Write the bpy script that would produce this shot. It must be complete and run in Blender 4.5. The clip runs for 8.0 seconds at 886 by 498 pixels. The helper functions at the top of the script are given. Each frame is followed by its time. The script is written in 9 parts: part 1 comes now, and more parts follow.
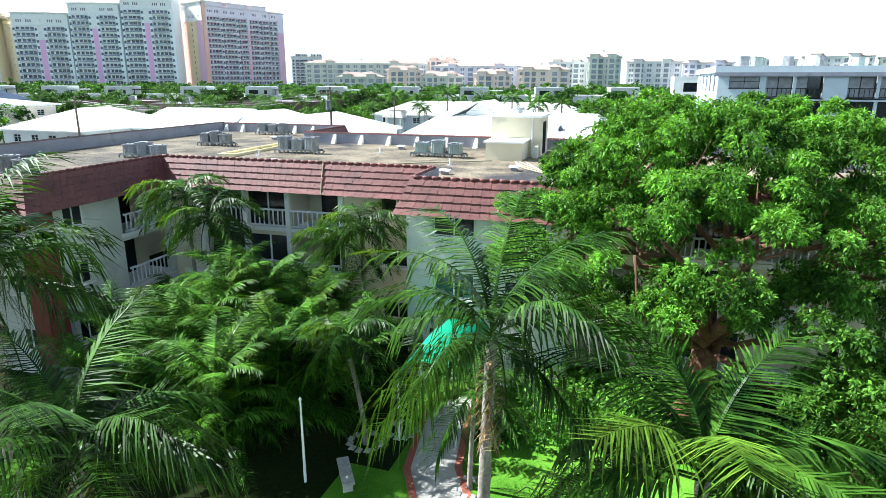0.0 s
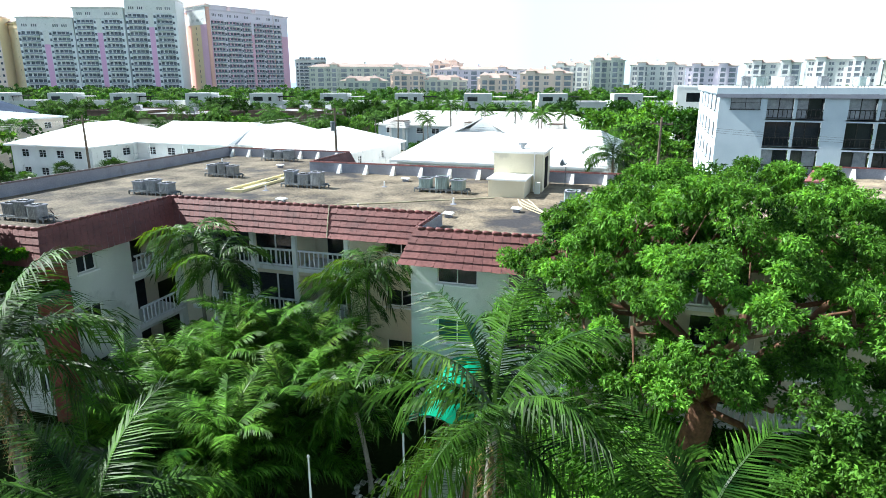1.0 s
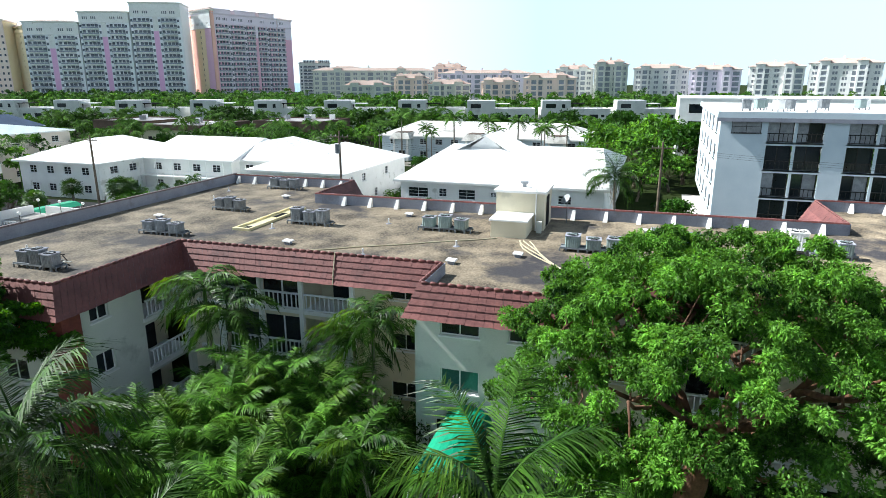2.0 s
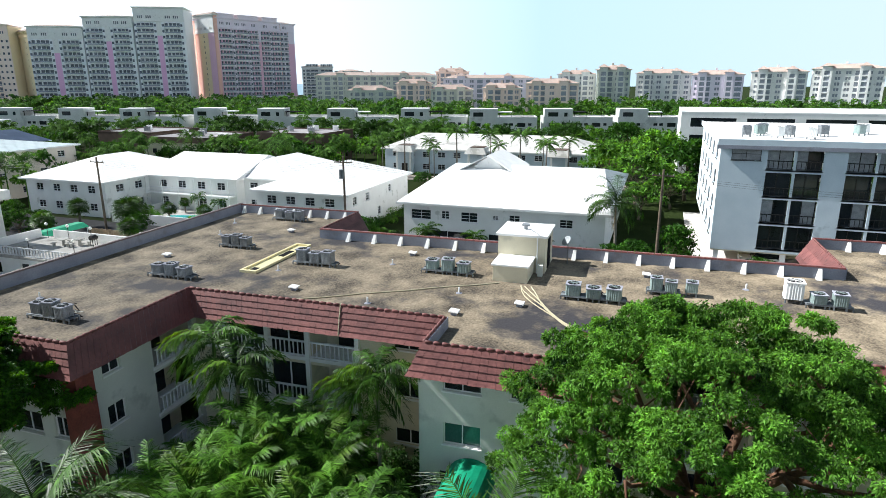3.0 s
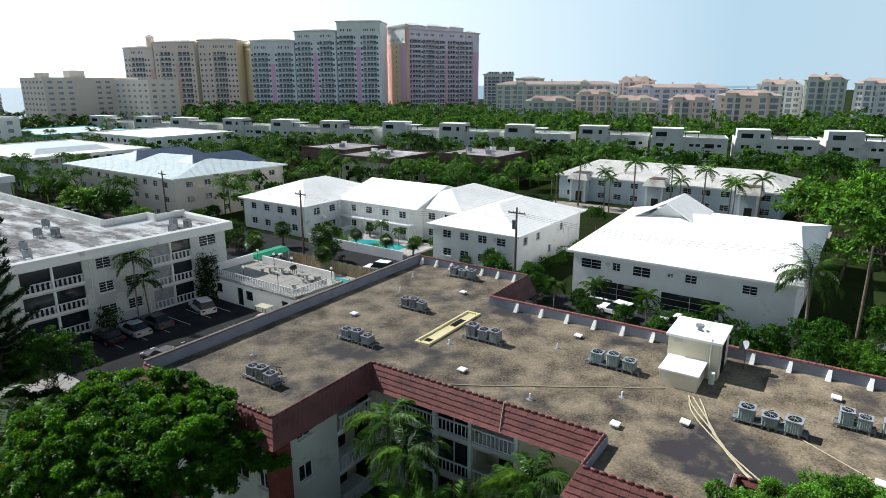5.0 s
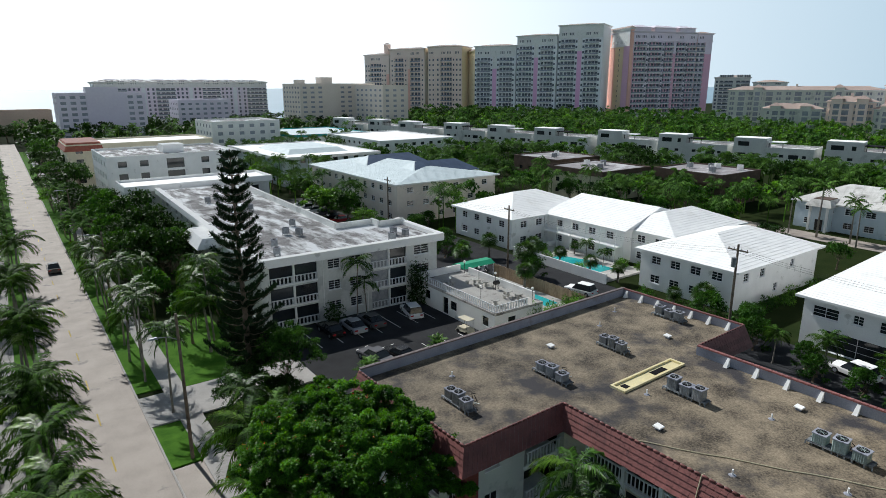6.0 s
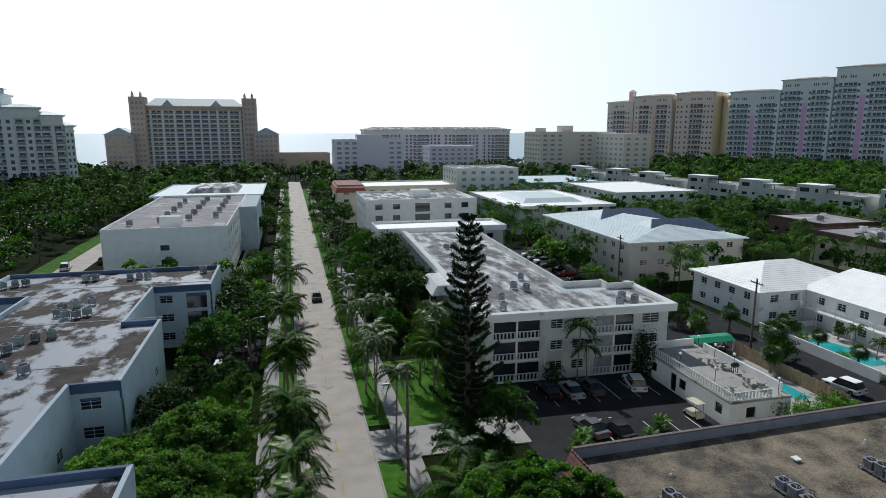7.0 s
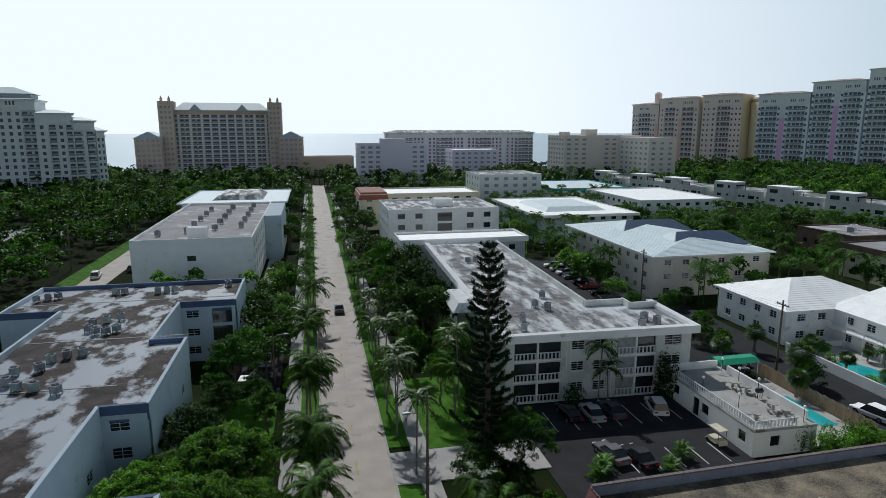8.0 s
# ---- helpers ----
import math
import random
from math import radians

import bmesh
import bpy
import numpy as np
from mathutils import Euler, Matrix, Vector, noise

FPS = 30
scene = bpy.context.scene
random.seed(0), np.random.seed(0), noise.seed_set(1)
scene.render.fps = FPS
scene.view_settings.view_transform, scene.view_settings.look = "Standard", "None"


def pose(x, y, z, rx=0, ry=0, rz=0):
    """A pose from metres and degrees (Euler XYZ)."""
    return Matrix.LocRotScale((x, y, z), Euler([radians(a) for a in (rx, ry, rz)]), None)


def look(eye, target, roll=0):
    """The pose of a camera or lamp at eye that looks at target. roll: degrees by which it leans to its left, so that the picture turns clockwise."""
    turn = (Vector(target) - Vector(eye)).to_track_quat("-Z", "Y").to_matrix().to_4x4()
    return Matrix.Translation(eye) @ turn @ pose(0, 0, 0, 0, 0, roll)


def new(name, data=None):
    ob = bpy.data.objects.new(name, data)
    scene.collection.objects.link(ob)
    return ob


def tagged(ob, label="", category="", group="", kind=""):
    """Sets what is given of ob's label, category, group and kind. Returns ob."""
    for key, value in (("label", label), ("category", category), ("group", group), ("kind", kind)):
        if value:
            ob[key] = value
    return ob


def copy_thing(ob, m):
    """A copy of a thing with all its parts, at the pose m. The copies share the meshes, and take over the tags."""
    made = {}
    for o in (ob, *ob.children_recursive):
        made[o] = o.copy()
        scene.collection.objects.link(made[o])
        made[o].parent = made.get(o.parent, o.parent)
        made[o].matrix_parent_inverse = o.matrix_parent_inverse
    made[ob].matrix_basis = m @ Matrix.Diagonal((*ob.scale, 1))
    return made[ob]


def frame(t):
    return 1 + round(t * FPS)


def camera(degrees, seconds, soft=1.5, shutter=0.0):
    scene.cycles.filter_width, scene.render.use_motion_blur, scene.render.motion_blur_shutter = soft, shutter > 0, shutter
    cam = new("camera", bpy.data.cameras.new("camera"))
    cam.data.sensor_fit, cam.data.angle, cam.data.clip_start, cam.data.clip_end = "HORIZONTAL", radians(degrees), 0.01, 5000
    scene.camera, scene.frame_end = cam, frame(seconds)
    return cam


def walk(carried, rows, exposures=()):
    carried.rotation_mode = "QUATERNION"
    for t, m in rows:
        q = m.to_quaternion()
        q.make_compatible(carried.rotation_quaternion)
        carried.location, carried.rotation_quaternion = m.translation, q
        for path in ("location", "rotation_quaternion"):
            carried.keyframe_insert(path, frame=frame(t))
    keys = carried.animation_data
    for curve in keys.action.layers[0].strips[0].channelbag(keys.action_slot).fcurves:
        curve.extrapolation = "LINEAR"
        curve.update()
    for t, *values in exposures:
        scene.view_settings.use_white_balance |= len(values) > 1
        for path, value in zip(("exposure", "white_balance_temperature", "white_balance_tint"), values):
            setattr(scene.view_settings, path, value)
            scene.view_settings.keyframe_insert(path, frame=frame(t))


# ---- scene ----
# ---------------- camera ----------------
cam = camera(71.24, 8.0, soft=0.45)
# seconds, x, y, z, yaw, pitch, roll
ROWS = [
    (0, 0.041, -0.056, 13.028, -71.75, -15.28, 0.12),
    (0.5, 0.021, -0.050, 14.072, -71.56, -15.26, 0.06),
    (1, -0.015, -0.076, 15.157, -71.40, -15.25, -0.02),
    (1.5, -0.042, -0.110, 16.341, -71.24, -15.26, -0.07),
    (3, -0.054, -0.077, 20.288, -70.84, -15.18, -0.12),
    (3.5, -0.080, 0.004, 21.837, -70.27, -15.26, -0.09),
    (4, -0.080, 0.050, 23.396, -66.87, -15.35, -0.04),
    (4.2, -0.085, 0.055, 23.962, -65.60, -15.38, -0.02),
    (5.3, -0.100, 0.005, 26.718, -50.25, -14.95, -0.18),
    (5.5, -0.098, 0.000, 27.214, -47.41, -14.94, -0.20),
    (5.7, -0.095, 0.020, 27.700, -43.60, -14.95, -0.19),
    (6, -0.085, 0.045, 28.438, -35.50, -14.92, -0.15),
    (6.2, -0.050, 0.055, 28.870, -30.60, -14.85, -0.12),
    (6.3, -0.030, 0.060, 29.080, -27.70, -13.50, -0.10),
    (6.5, 0.003, 0.065, 29.516, -22.58, -10.93, -0.06),
    (7, 0.126, 0.070, 30.625, -14.03, -10.96, 0.02),
    (7.5, 0.216, 0.101, 31.847, -12.50, -10.96, 0.02),
    (8, 0.291, 0.152, 33.154, -11.90, -10.97, -0.01),
]
walk(cam, [(t, pose(x, y, z, 90 + pitch, 0, yaw) @ pose(0, 0, 0, 0, 0, roll)) for t, x, y, z, yaw, pitch, roll in ROWS],
     exposures=[(0, 1.98, 5950, 4), (1.5, 1.58, 6050, 5), (3.5, 1.08, 6250, 8), (5.5, 0.62, 6250, 8), (6.5, 0.36, 6100, 8), (8, 0.06, 6000, 7)])

# ---------------- sky and sun ----------------
SUN_ELEV, SUN_AZ = 45.0, -4.8      # azimuth clockwise from +y
world = bpy.data.worlds.new("sky")
scene.world = world
world.use_nodes = True
wn, wl = world.node_tree.nodes, world.node_tree.links
wn.clear()
sky = wn.new("ShaderNodeTexSky")
sky.sky_type, sky.sun_disc = "NISHITA", False
sky.sun_elevation, sky.sun_rotation = radians(SUN_ELEV), radians(SUN_AZ)
sky.air_density, sky.dust_density, sky.ozone_density = 1.0, 0.6, 1.5
sk_co = wn.new("ShaderNodeTexCoord")
sk_sep = wn.new("ShaderNodeSeparateXYZ")
sk_map = wn.new("ShaderNodeMapping")
sk_map.inputs["Scale"].default_value = (1.0, 1.0, 6.0)
sk_noise = wn.new("ShaderNodeTexNoise")
sk_noise.inputs["Scale"].default_value, sk_noise.inputs["Detail"].default_value = 2.2, 6.0
sk_add = wn.new("ShaderNodeMath")
sk_add.operation = "MULTIPLY_ADD"
sk_add.inputs[1].default_value = -0.30
sk_ramp = wn.new("ShaderNodeValToRGB")
sk_ramp.color_ramp.elements[0].position, sk_ramp.color_ramp.elements[1].position = 0.10, 0.42
sk_ramp.color_ramp.elements[0].color, sk_ramp.color_ramp.elements[1].color = (0.95, 0.95, 0.95, 1), (0.05, 0.05, 0.05, 1)
sk_mix = wn.new("ShaderNodeMixRGB")
sk_dot = wn.new("ShaderNodeVectorMath")          # the haze is whiter towards the sun
sk_dot.operation = "DOT_PRODUCT"
sk_dot.inputs[1].default_value = (math.sin(radians(SUN_AZ)), math.cos(radians(SUN_AZ)), 0)
sk_near = wn.new("ShaderNodeMapRange")
sk_near.inputs["From Min"].default_value, sk_near.inputs["From Max"].default_value = -1.0, 1.0
sk_ring = wn.new("ShaderNodeValToRGB")           # the haze is thinnest about a right angle from the sun
ring = sk_ring.color_ramp.elements
ring[0].position, ring[0].color = 0.25, (0.37, 0.435, 0.49, 1)
ring[1].position, ring[1].color = 0.96, (0.925, 0.955, 0.972, 1)
for at, tint in ((0.55, (0.31, 0.42, 0.50, 1)), (0.80, (0.58, 0.65, 0.70, 1))):
    ring.new(at).color = tint
sk_haze = wn.new("ShaderNodeVectorMath")
sk_haze.operation = "SCALE"
sk_haze.inputs["Scale"].default_value = 40.0
wl.new(sk_co.outputs["Generated"], sk_dot.inputs[0])
wl.new(sk_dot.outputs["Value"], sk_near.inputs["Value"])
wl.new(sk_near.outputs[0], sk_ring.inputs["Fac"])
wl.new(sk_ring.outputs["Color"], sk_haze.inputs[0])
wl.new(sk_haze.outputs[0], sk_mix.inputs[2])
sk_bg, sk_out = wn.new("ShaderNodeBackground"), wn.new("ShaderNodeOutputWorld")
sk_bg.inputs["Strength"].default_value = 0.0255
wl.new(sk_co.outputs["Generated"], sk_sep.inputs["Vector"])
wl.new(sk_co.outputs["Generated"], sk_map.inputs["Vector"])
wl.new(sk_map.outputs["Vector"], sk_noise.inputs["Vector"])
wl.new(sk_noise.outputs["Fac"], sk_add.inputs[0])
wl.new(sk_sep.outputs["Z"], sk_add.inputs[2])
wl.new(sk_add.outputs[0], sk_ramp.inputs["Fac"])
wl.new(sk_ramp.outputs["Color"], sk_mix.inputs[0])
wl.new(sky.outputs["Color"], sk_mix.inputs[1])
wl.new(sk_mix.outputs["Color"], sk_bg.inputs["Color"])
wl.new(sk_bg.outputs["Background"], sk_out.inputs["Surface"])
sun_data = bpy.data.lights.new("sun", "SUN")
sun_data.energy, sun_data.angle, sun_data.color = 5.0, radians(0.55), (1.0, 0.965, 0.91)
sun = new("sun", sun_data)
_e, _a = radians(SUN_ELEV), radians(SUN_AZ)
sun.matrix_basis = look((0, 0, 120), (-math.sin(_a) * math.cos(_e), -math.cos(_a) * math.cos(_e), 120 - math.sin(_e)))


# ---------------- materials ----------------
def material(name, low, high, scale=0.6, rough=0.85, fine=14.0, bump=0.15, metal=0.0, spec=0.3, blend=0.55, vary=0.0, island=0.0, stain=None, stain_scale=0.25, stain_at=0.56, stretch=None, edge=0.07, stain_rough=None):
    """Two-scale surface: broad patches between low and high, fine grain, optional stains, and a fine relief."""
    m = bpy.data.materials.new(name)
    m.use_nodes = True
    n, l = m.node_tree.nodes, m.node_tree.links
    b = n["Principled BSDF"]
    b.inputs["Roughness"].default_value, b.inputs["Metallic"].default_value = rough, metal
    b.inputs["Specular IOR Level"].default_value = spec
    b.inputs["Diffuse Roughness"].default_value = 1.0 if rough > 0.7 else 0.3
    geo = n.new("ShaderNodeNewGeometry")
    n1, n2 = n.new("ShaderNodeTexNoise"), n.new("ShaderNodeTexNoise")
    n1.inputs["Scale"].default_value, n1.inputs["Detail"].default_value = scale, 5.0
    n2.inputs["Scale"].default_value, n2.inputs["Detail"].default_value = fine, 3.0
    for q in (n1, n2):
        l.new(geo.outputs["Position"], q.inputs["Vector"])
    add = n.new("ShaderNodeMath")
    add.operation = "MULTIPLY_ADD"
    add.inputs[1].default_value = 1 - blend
    mul = n.new("ShaderNodeMath")
    mul.operation = "MULTIPLY"
    mul.inputs[1].default_value = blend
    l.new(n1.outputs["Fac"], mul.inputs[0])
    l.new(n2.outputs["Fac"], add.inputs[0])
    l.new(mul.outputs[0], add.inputs[2])
    ramp = n.new("ShaderNodeValToRGB")
    ramp.color_ramp.elements[0].position, ramp.color_ramp.elements[1].position = 0.36, 0.64
    ramp.color_ramp.elements[0].color, ramp.color_ramp.elements[1].color = (*low, 1), (*high, 1)
    l.new(add.outputs[0], ramp.inputs["Fac"])
    col = ramp.outputs["Color"]
    if stain:
        n3 = n.new("ShaderNodeTexNoise")
        n3.inputs["Scale"].default_value, n3.inputs["Detail"].default_value, n3.inputs["Roughness"].default_value = stain_scale, 8.0, 0.62
        if stretch:
            sm = n.new("ShaderNodeMapping")
            sm.inputs["Scale"].default_value = stretch
            l.new(geo.outputs["Position"], sm.inputs["Vector"])
            l.new(sm.outputs["Vector"], n3.inputs["Vector"])
        else:
            l.new(geo.outputs["Position"], n3.inputs["Vector"])
        r3 = n.new("ShaderNodeValToRGB")
        r3.color_ramp.elements[0].position, r3.color_ramp.elements[1].position = stain_at, stain_at + edge
        l.new(n3.outputs["Fac"], r3.inputs["Fac"])
        mx = n.new("ShaderNodeMixRGB")
        mx.inputs[2].default_value = (*stain, 1)
        l.new(r3.outputs["Color"], mx.inputs[0])
        l.new(col, mx.inputs[1])
        col = mx.outputs["Color"]
        if stain_rough is not None:
            rr = n.new("ShaderNodeMapRange")
            rr.inputs["To Min"].default_value, rr.inputs["To Max"].default_value = rough, stain_rough
            l.new(r3.outputs["Color"], rr.inputs["Value"])
            l.new(rr.outputs[0], b.inputs["Roughness"])
    for amount, node, out in ((vary, "ShaderNodeObjectInfo", "Random"), (island, "ShaderNodeNewGeometry", "Random Per Island")):
        if amount:
            src = n.new(node)
            mr = n.new("ShaderNodeMapRange")
            mr.inputs["To Min"].default_value, mr.inputs["To Max"].default_value = 1 - amount, 1 + amount
            l.new(src.outputs[out], mr.inputs["Value"])
            mv = n.new("ShaderNodeVectorMath")
            mv.operation = "SCALE"
            l.new(col, mv.inputs[0])
            l.new(mr.outputs[0], mv.inputs["Scale"])
            col = mv.outputs[0]
    l.new(col, b.inputs["Base Color"])
    if bump:
        bp = n.new("ShaderNodeBump")
        bp.inputs["Strength"].default_value, bp.inputs["Distance"].default_value = bump, 0.03
        l.new(n2.outputs["Fac"], bp.inputs["Height"])
        l.new(bp.outputs["Normal"], b.inputs["Normal"])
    return m


def leaf_material(name, dark, light, through_part=0.3, rough=0.45, spec=0.35):
    m = material(name, dark, light, scale=0.5, fine=1.7, rough=rough, bump=0, spec=spec, vary=0.2, island=0.55)
    n, l = m.node_tree.nodes, m.node_tree.links
    b, out = n["Principled BSDF"], n["Material Output"]
    tr, mx = n.new("ShaderNodeBsdfTranslucent"), n.new("ShaderNodeMixShader")
    hs = n.new("ShaderNodeHueSaturation")
    hs.inputs["Hue"].default_value, hs.inputs["Saturation"].default_value, hs.inputs["Value"].default_value = 0.485, 1.1, 1.25
    l.new(b.inputs["Base Color"].links[0].from_socket, hs.inputs["Color"])
    l.new(hs.outputs["Color"], tr.inputs["Color"])
    mx.inputs[0].default_value = through_part
    l.new(b.outputs[0], mx.inputs[1])
    l.new(tr.outputs[0], mx.inputs[2])
    l.new(mx.outputs[0], out.inputs["Surface"])
    return m


WHITE = material("white_paint", (0.76, 0.76, 0.75), (0.86, 0.86, 0.85), stain=(0.56, 0.56, 0.54), stain_scale=0.5, stain_at=0.62, bump=0.1)
CREAM = material("cream_stucco", (0.62, 0.57, 0.44), (0.74, 0.69, 0.55), stain=(0.55, 0.52, 0.42), stain_scale=0.4, stain_at=0.6, bump=0.25, fine=25)
OFFWHITE = material("offwhite_stucco", (0.60, 0.62, 0.57), (0.72, 0.73, 0.68), stain=(0.50, 0.52, 0.48), stain_scale=0.35, stain_at=0.58, bump=0.25, fine=25)
PALEBLUE = material("pale_blue_white_paint", (0.50, 0.58, 0.64), (0.60, 0.67, 0.72), stain=(0.43, 0.50, 0.55), stain_scale=0.3, stain_at=0.6, bump=0.12)
YELLOW = material("pale_yellow_paint", (0.62, 0.55, 0.32), (0.72, 0.66, 0.42), bump=0.1)
REDTILE = material("red_brown_roof_tile", (0.105, 0.038, 0.037), (0.185, 0.07, 0.064), scale=1.2, rough=0.6, fine=8, bump=0.3, vary=0.22, stain=(0.09, 0.035, 0.035), stain_scale=0.8, stain_at=0.58)
BRICKRED = material("dark_red_brick_pillar", (0.17, 0.05, 0.04), (0.27, 0.08, 0.06), scale=2, fine=12, bump=0.4)
GRAVEL = material("brown_gravel_roofing", (0.042, 0.033, 0.024), (0.30, 0.245, 0.172), scale=0.55, fine=9, bump=1.0, blend=0.62, stain=(0.034, 0.032, 0.037), stain_scale=0.17, stain_at=0.515, edge=0.10)
PARAPET = material("grey_white_parapet_coating", (0.22, 0.23, 0.28), (0.33, 0.345, 0.40), scale=0.8, stain=(0.24, 0.24, 0.27), stain_scale=0.6, stain_at=0.58)
SHINGLE = material("white_coated_roof", (0.64, 0.65, 0.66), (0.75, 0.76, 0.76), scale=0.5, stain=(0.57, 0.565, 0.55), stain_scale=0.45, stain_at=0.57, bump=0.1, rough=0.7, edge=0.2, stretch=(1, 0.5, 1))
SHINGLE_OLD = material("weathered_white_roof_tile", (0.50, 0.49, 0.47), (0.72, 0.71, 0.69), scale=0.4, stain=(0.40, 0.39, 0.37), stain_scale=0.35, stain_at=0.55, rough=0.8)
BLUEGREY = material("blue_grey_metal_roof", (0.035, 0.055, 0.10), (0.06, 0.09, 0.15), rough=0.6, bump=0.05, spec=0.15)
PALEMETAL = material("pale_blue_white_metal_roof", (0.40, 0.47, 0.50), (0.50, 0.57, 0.60), rough=0.65, bump=0.05, spec=0.15)
NAVY = material("blue_grey_fascia_paint", (0.075, 0.115, 0.21), (0.11, 0.16, 0.27), bump=0.1)
# pale stain holds white patches and wet sky reflections, painted as colour
FLATROOF = material("weathered_grey_flat_roofing", (0.09, 0.085, 0.085), (0.34, 0.33, 0.33), scale=0.55, fine=5, bump=0.15, rough=0.8, spec=0.15, stain_rough=0.5, blend=0.6, stain=(0.72, 0.73, 0.74), stain_scale=0.34, stain_at=0.465, stretch=(1.3, 0.4, 1), edge=0.12)
# silvery stain paints the sky's sheen on wet patches, besides lower roughness
BROWNROOF = material("stained_brown_grey_roofing", (0.016, 0.012, 0.011), (0.085, 0.062, 0.055), scale=0.5, fine=3, bump=0.12, rough=0.85, spec=0.14, stain_rough=0.45, blend=0.7, stain=(0.40, 0.43, 0.48), stain_scale=0.26, stain_at=0.475, stretch=(0.9, 0.55, 1), edge=0.07)
PURPLEROOF = material("grey_violet_roofing", (0.24, 0.22, 0.23), (0.38, 0.36, 0.37), scale=0.3, fine=5, bump=0.2, stain=(0.56, 0.55, 0.56), stain_scale=0.2, stain_at=0.55)
BROWNWALL = material("dark_brown_shingle_band", (0.06, 0.04, 0.03), (0.12, 0.08, 0.06), fine=6, bump=0.3)
GLASS = material("dark_window_glass", (0.012, 0.016, 0.02), (0.03, 0.036, 0.042), rough=0.08, bump=0, spec=0.6, vary=0.3)
GREENGLASS = material("green_tinted_window_glass", (0.03, 0.10, 0.085), (0.06, 0.15, 0.13), rough=0.08, bump=0, spec=0.6)
CURTAIN = material("drawn_curtain_behind_glass", (0.24, 0.25, 0.27), (0.42, 0.43, 0.45), rough=0.3, scale=2, bump=0, vary=0.3)
DARK = material("dark_interior_shade", (0.008, 0.008, 0.009), (0.022, 0.022, 0.025), rough=0.9, bump=0, spec=0.05)
TOWNGREY = material("weathered_grey_white_stucco", (0.56, 0.57, 0.56), (0.68, 0.69, 0.67), scale=0.3, fine=3, stain=(0.48, 0.49, 0.48), stain_scale=0.2, stain_at=0.58)
BRONZE = material("dark_bronze_metal", (0.02, 0.02, 0.022), (0.04, 0.038, 0.036), rough=0.4, metal=0.4, bump=0)
RAIL = material("white_railing_paint", (0.66, 0.67, 0.70), (0.78, 0.79, 0.81), bump=0)
STEEL = material("grey_galvanised_steel", (0.13, 0.145, 0.16), (0.25, 0.27, 0.285), scale=3, rough=0.5, metal=0.2, bump=0.05, vary=0.25)
GREENSTEEL = material("green_grey_unit_paint", (0.16, 0.215, 0.21), (0.25, 0.31, 0.30), scale=3, rough=0.5, bump=0.05, vary=0.2)
ASPHALT = material("grey_asphalt_road", (0.21, 0.185, 0.165), (0.30, 0.268, 0.24), scale=0.4, fine=18, bump=0.2, rough=0.7, spec=0.14, stain=(0.13, 0.12, 0.115), stain_scale=0.3, stain_at=0.58)
LOTASPHALT = material("dark_parking_asphalt", (0.024, 0.025, 0.028), (0.046, 0.048, 0.053), scale=0.4, fine=18, bump=0.25, spec=0.08)
CONCRETE = material("pale_concrete_paving", (0.40, 0.38, 0.36), (0.54, 0.52, 0.50), scale=0.5, fine=12, bump=0.2, stain=(0.32, 0.31, 0.30), stain_scale=0.5, stain_at=0.6, vary=0.06)
BORDER = material("red_painted_path_border", (0.30, 0.09, 0.06), (0.40, 0.14, 0.10), scale=1.5, bump=0.2)
GRASS = material("mown_lawn_grass", (0.05, 0.15, 0.013), (0.13, 0.30, 0.03), scale=0.7, fine=22, rough=0.9, bump=0.25, spec=0.04)
# soil is nearly black: shade under the planting is put into its colour
SOIL = material("shade_darkened_planting_ground", (0.012, 0.022, 0.006), (0.026, 0.036, 0.012), scale=0.25, fine=6, rough=0.95, bump=0.5, spec=0.02)
SEA = material("hazy_blue_sea_water", (0.10, 0.19, 0.26), (0.14, 0.24, 0.31), scale=0.02, fine=0.3, rough=0.35, bump=0.25, spec=0.4)
COPING_OLD = material("weathered_dark_coping", (0.13, 0.10, 0.10), (0.22, 0.18, 0.18), scale=1.5, fine=8, bump=0.3)
DECK = material("worn_grey_deck_concrete", (0.36, 0.345, 0.325), (0.50, 0.485, 0.455), scale=0.5, fine=9, bump=0.25, stain=(0.17, 0.16, 0.15), stain_scale=0.35, stain_at=0.56)
POOL = material("turquoise_pool_water", (0.02, 0.25, 0.27), (0.04, 0.36, 0.37), scale=0.5, fine=4, rough=0.08, bump=0.1)
CANVAS = material("emerald_green_canvas", (0.0, 0.19, 0.10), (0.01, 0.26, 0.14), scale=2, rough=0.6, bump=0.05)
BARK = material("brown_grey_bark", (0.10, 0.075, 0.055), (0.20, 0.155, 0.115), scale=3, fine=14, bump=0.8)
GUMBO = material("copper_brown_peeling_bark", (0.07, 0.035, 0.02), (0.17, 0.085, 0.048), scale=2.5, fine=9, bump=0.6)
PALMBARK = material("grey_ringed_palm_bark", (0.16, 0.14, 0.12), (0.30, 0.27, 0.235), scale=2.5, fine=16, bump=0.7)
# the dark leaf tones are near black, painting the deep shade inside crowns
LEAF = leaf_material("mid_green_leaves", (0.0048, 0.021, 0.0035), (0.052, 0.15, 0.018), 0.28, 0.55, 0.08)
LEAF_BRIGHT = leaf_material("bright_green_leaves", (0.0065, 0.028, 0.0045), (0.140, 0.325, 0.042), 0.36, 0.5, 0.12)
LEAF_FERN = leaf_material("feathery_green_leaves", (0.006, 0.034, 0.004), (0.095, 0.26, 0.024), 0.38, 0.45, 0.15)
# distant leaves are paler and bluer: aerial haze put into the colour
LEAF_FAR = leaf_material("haze_paled_far_leaves", (0.010, 0.034, 0.008), (0.085, 0.205, 0.042), 0.28, 0.6, 0.05)
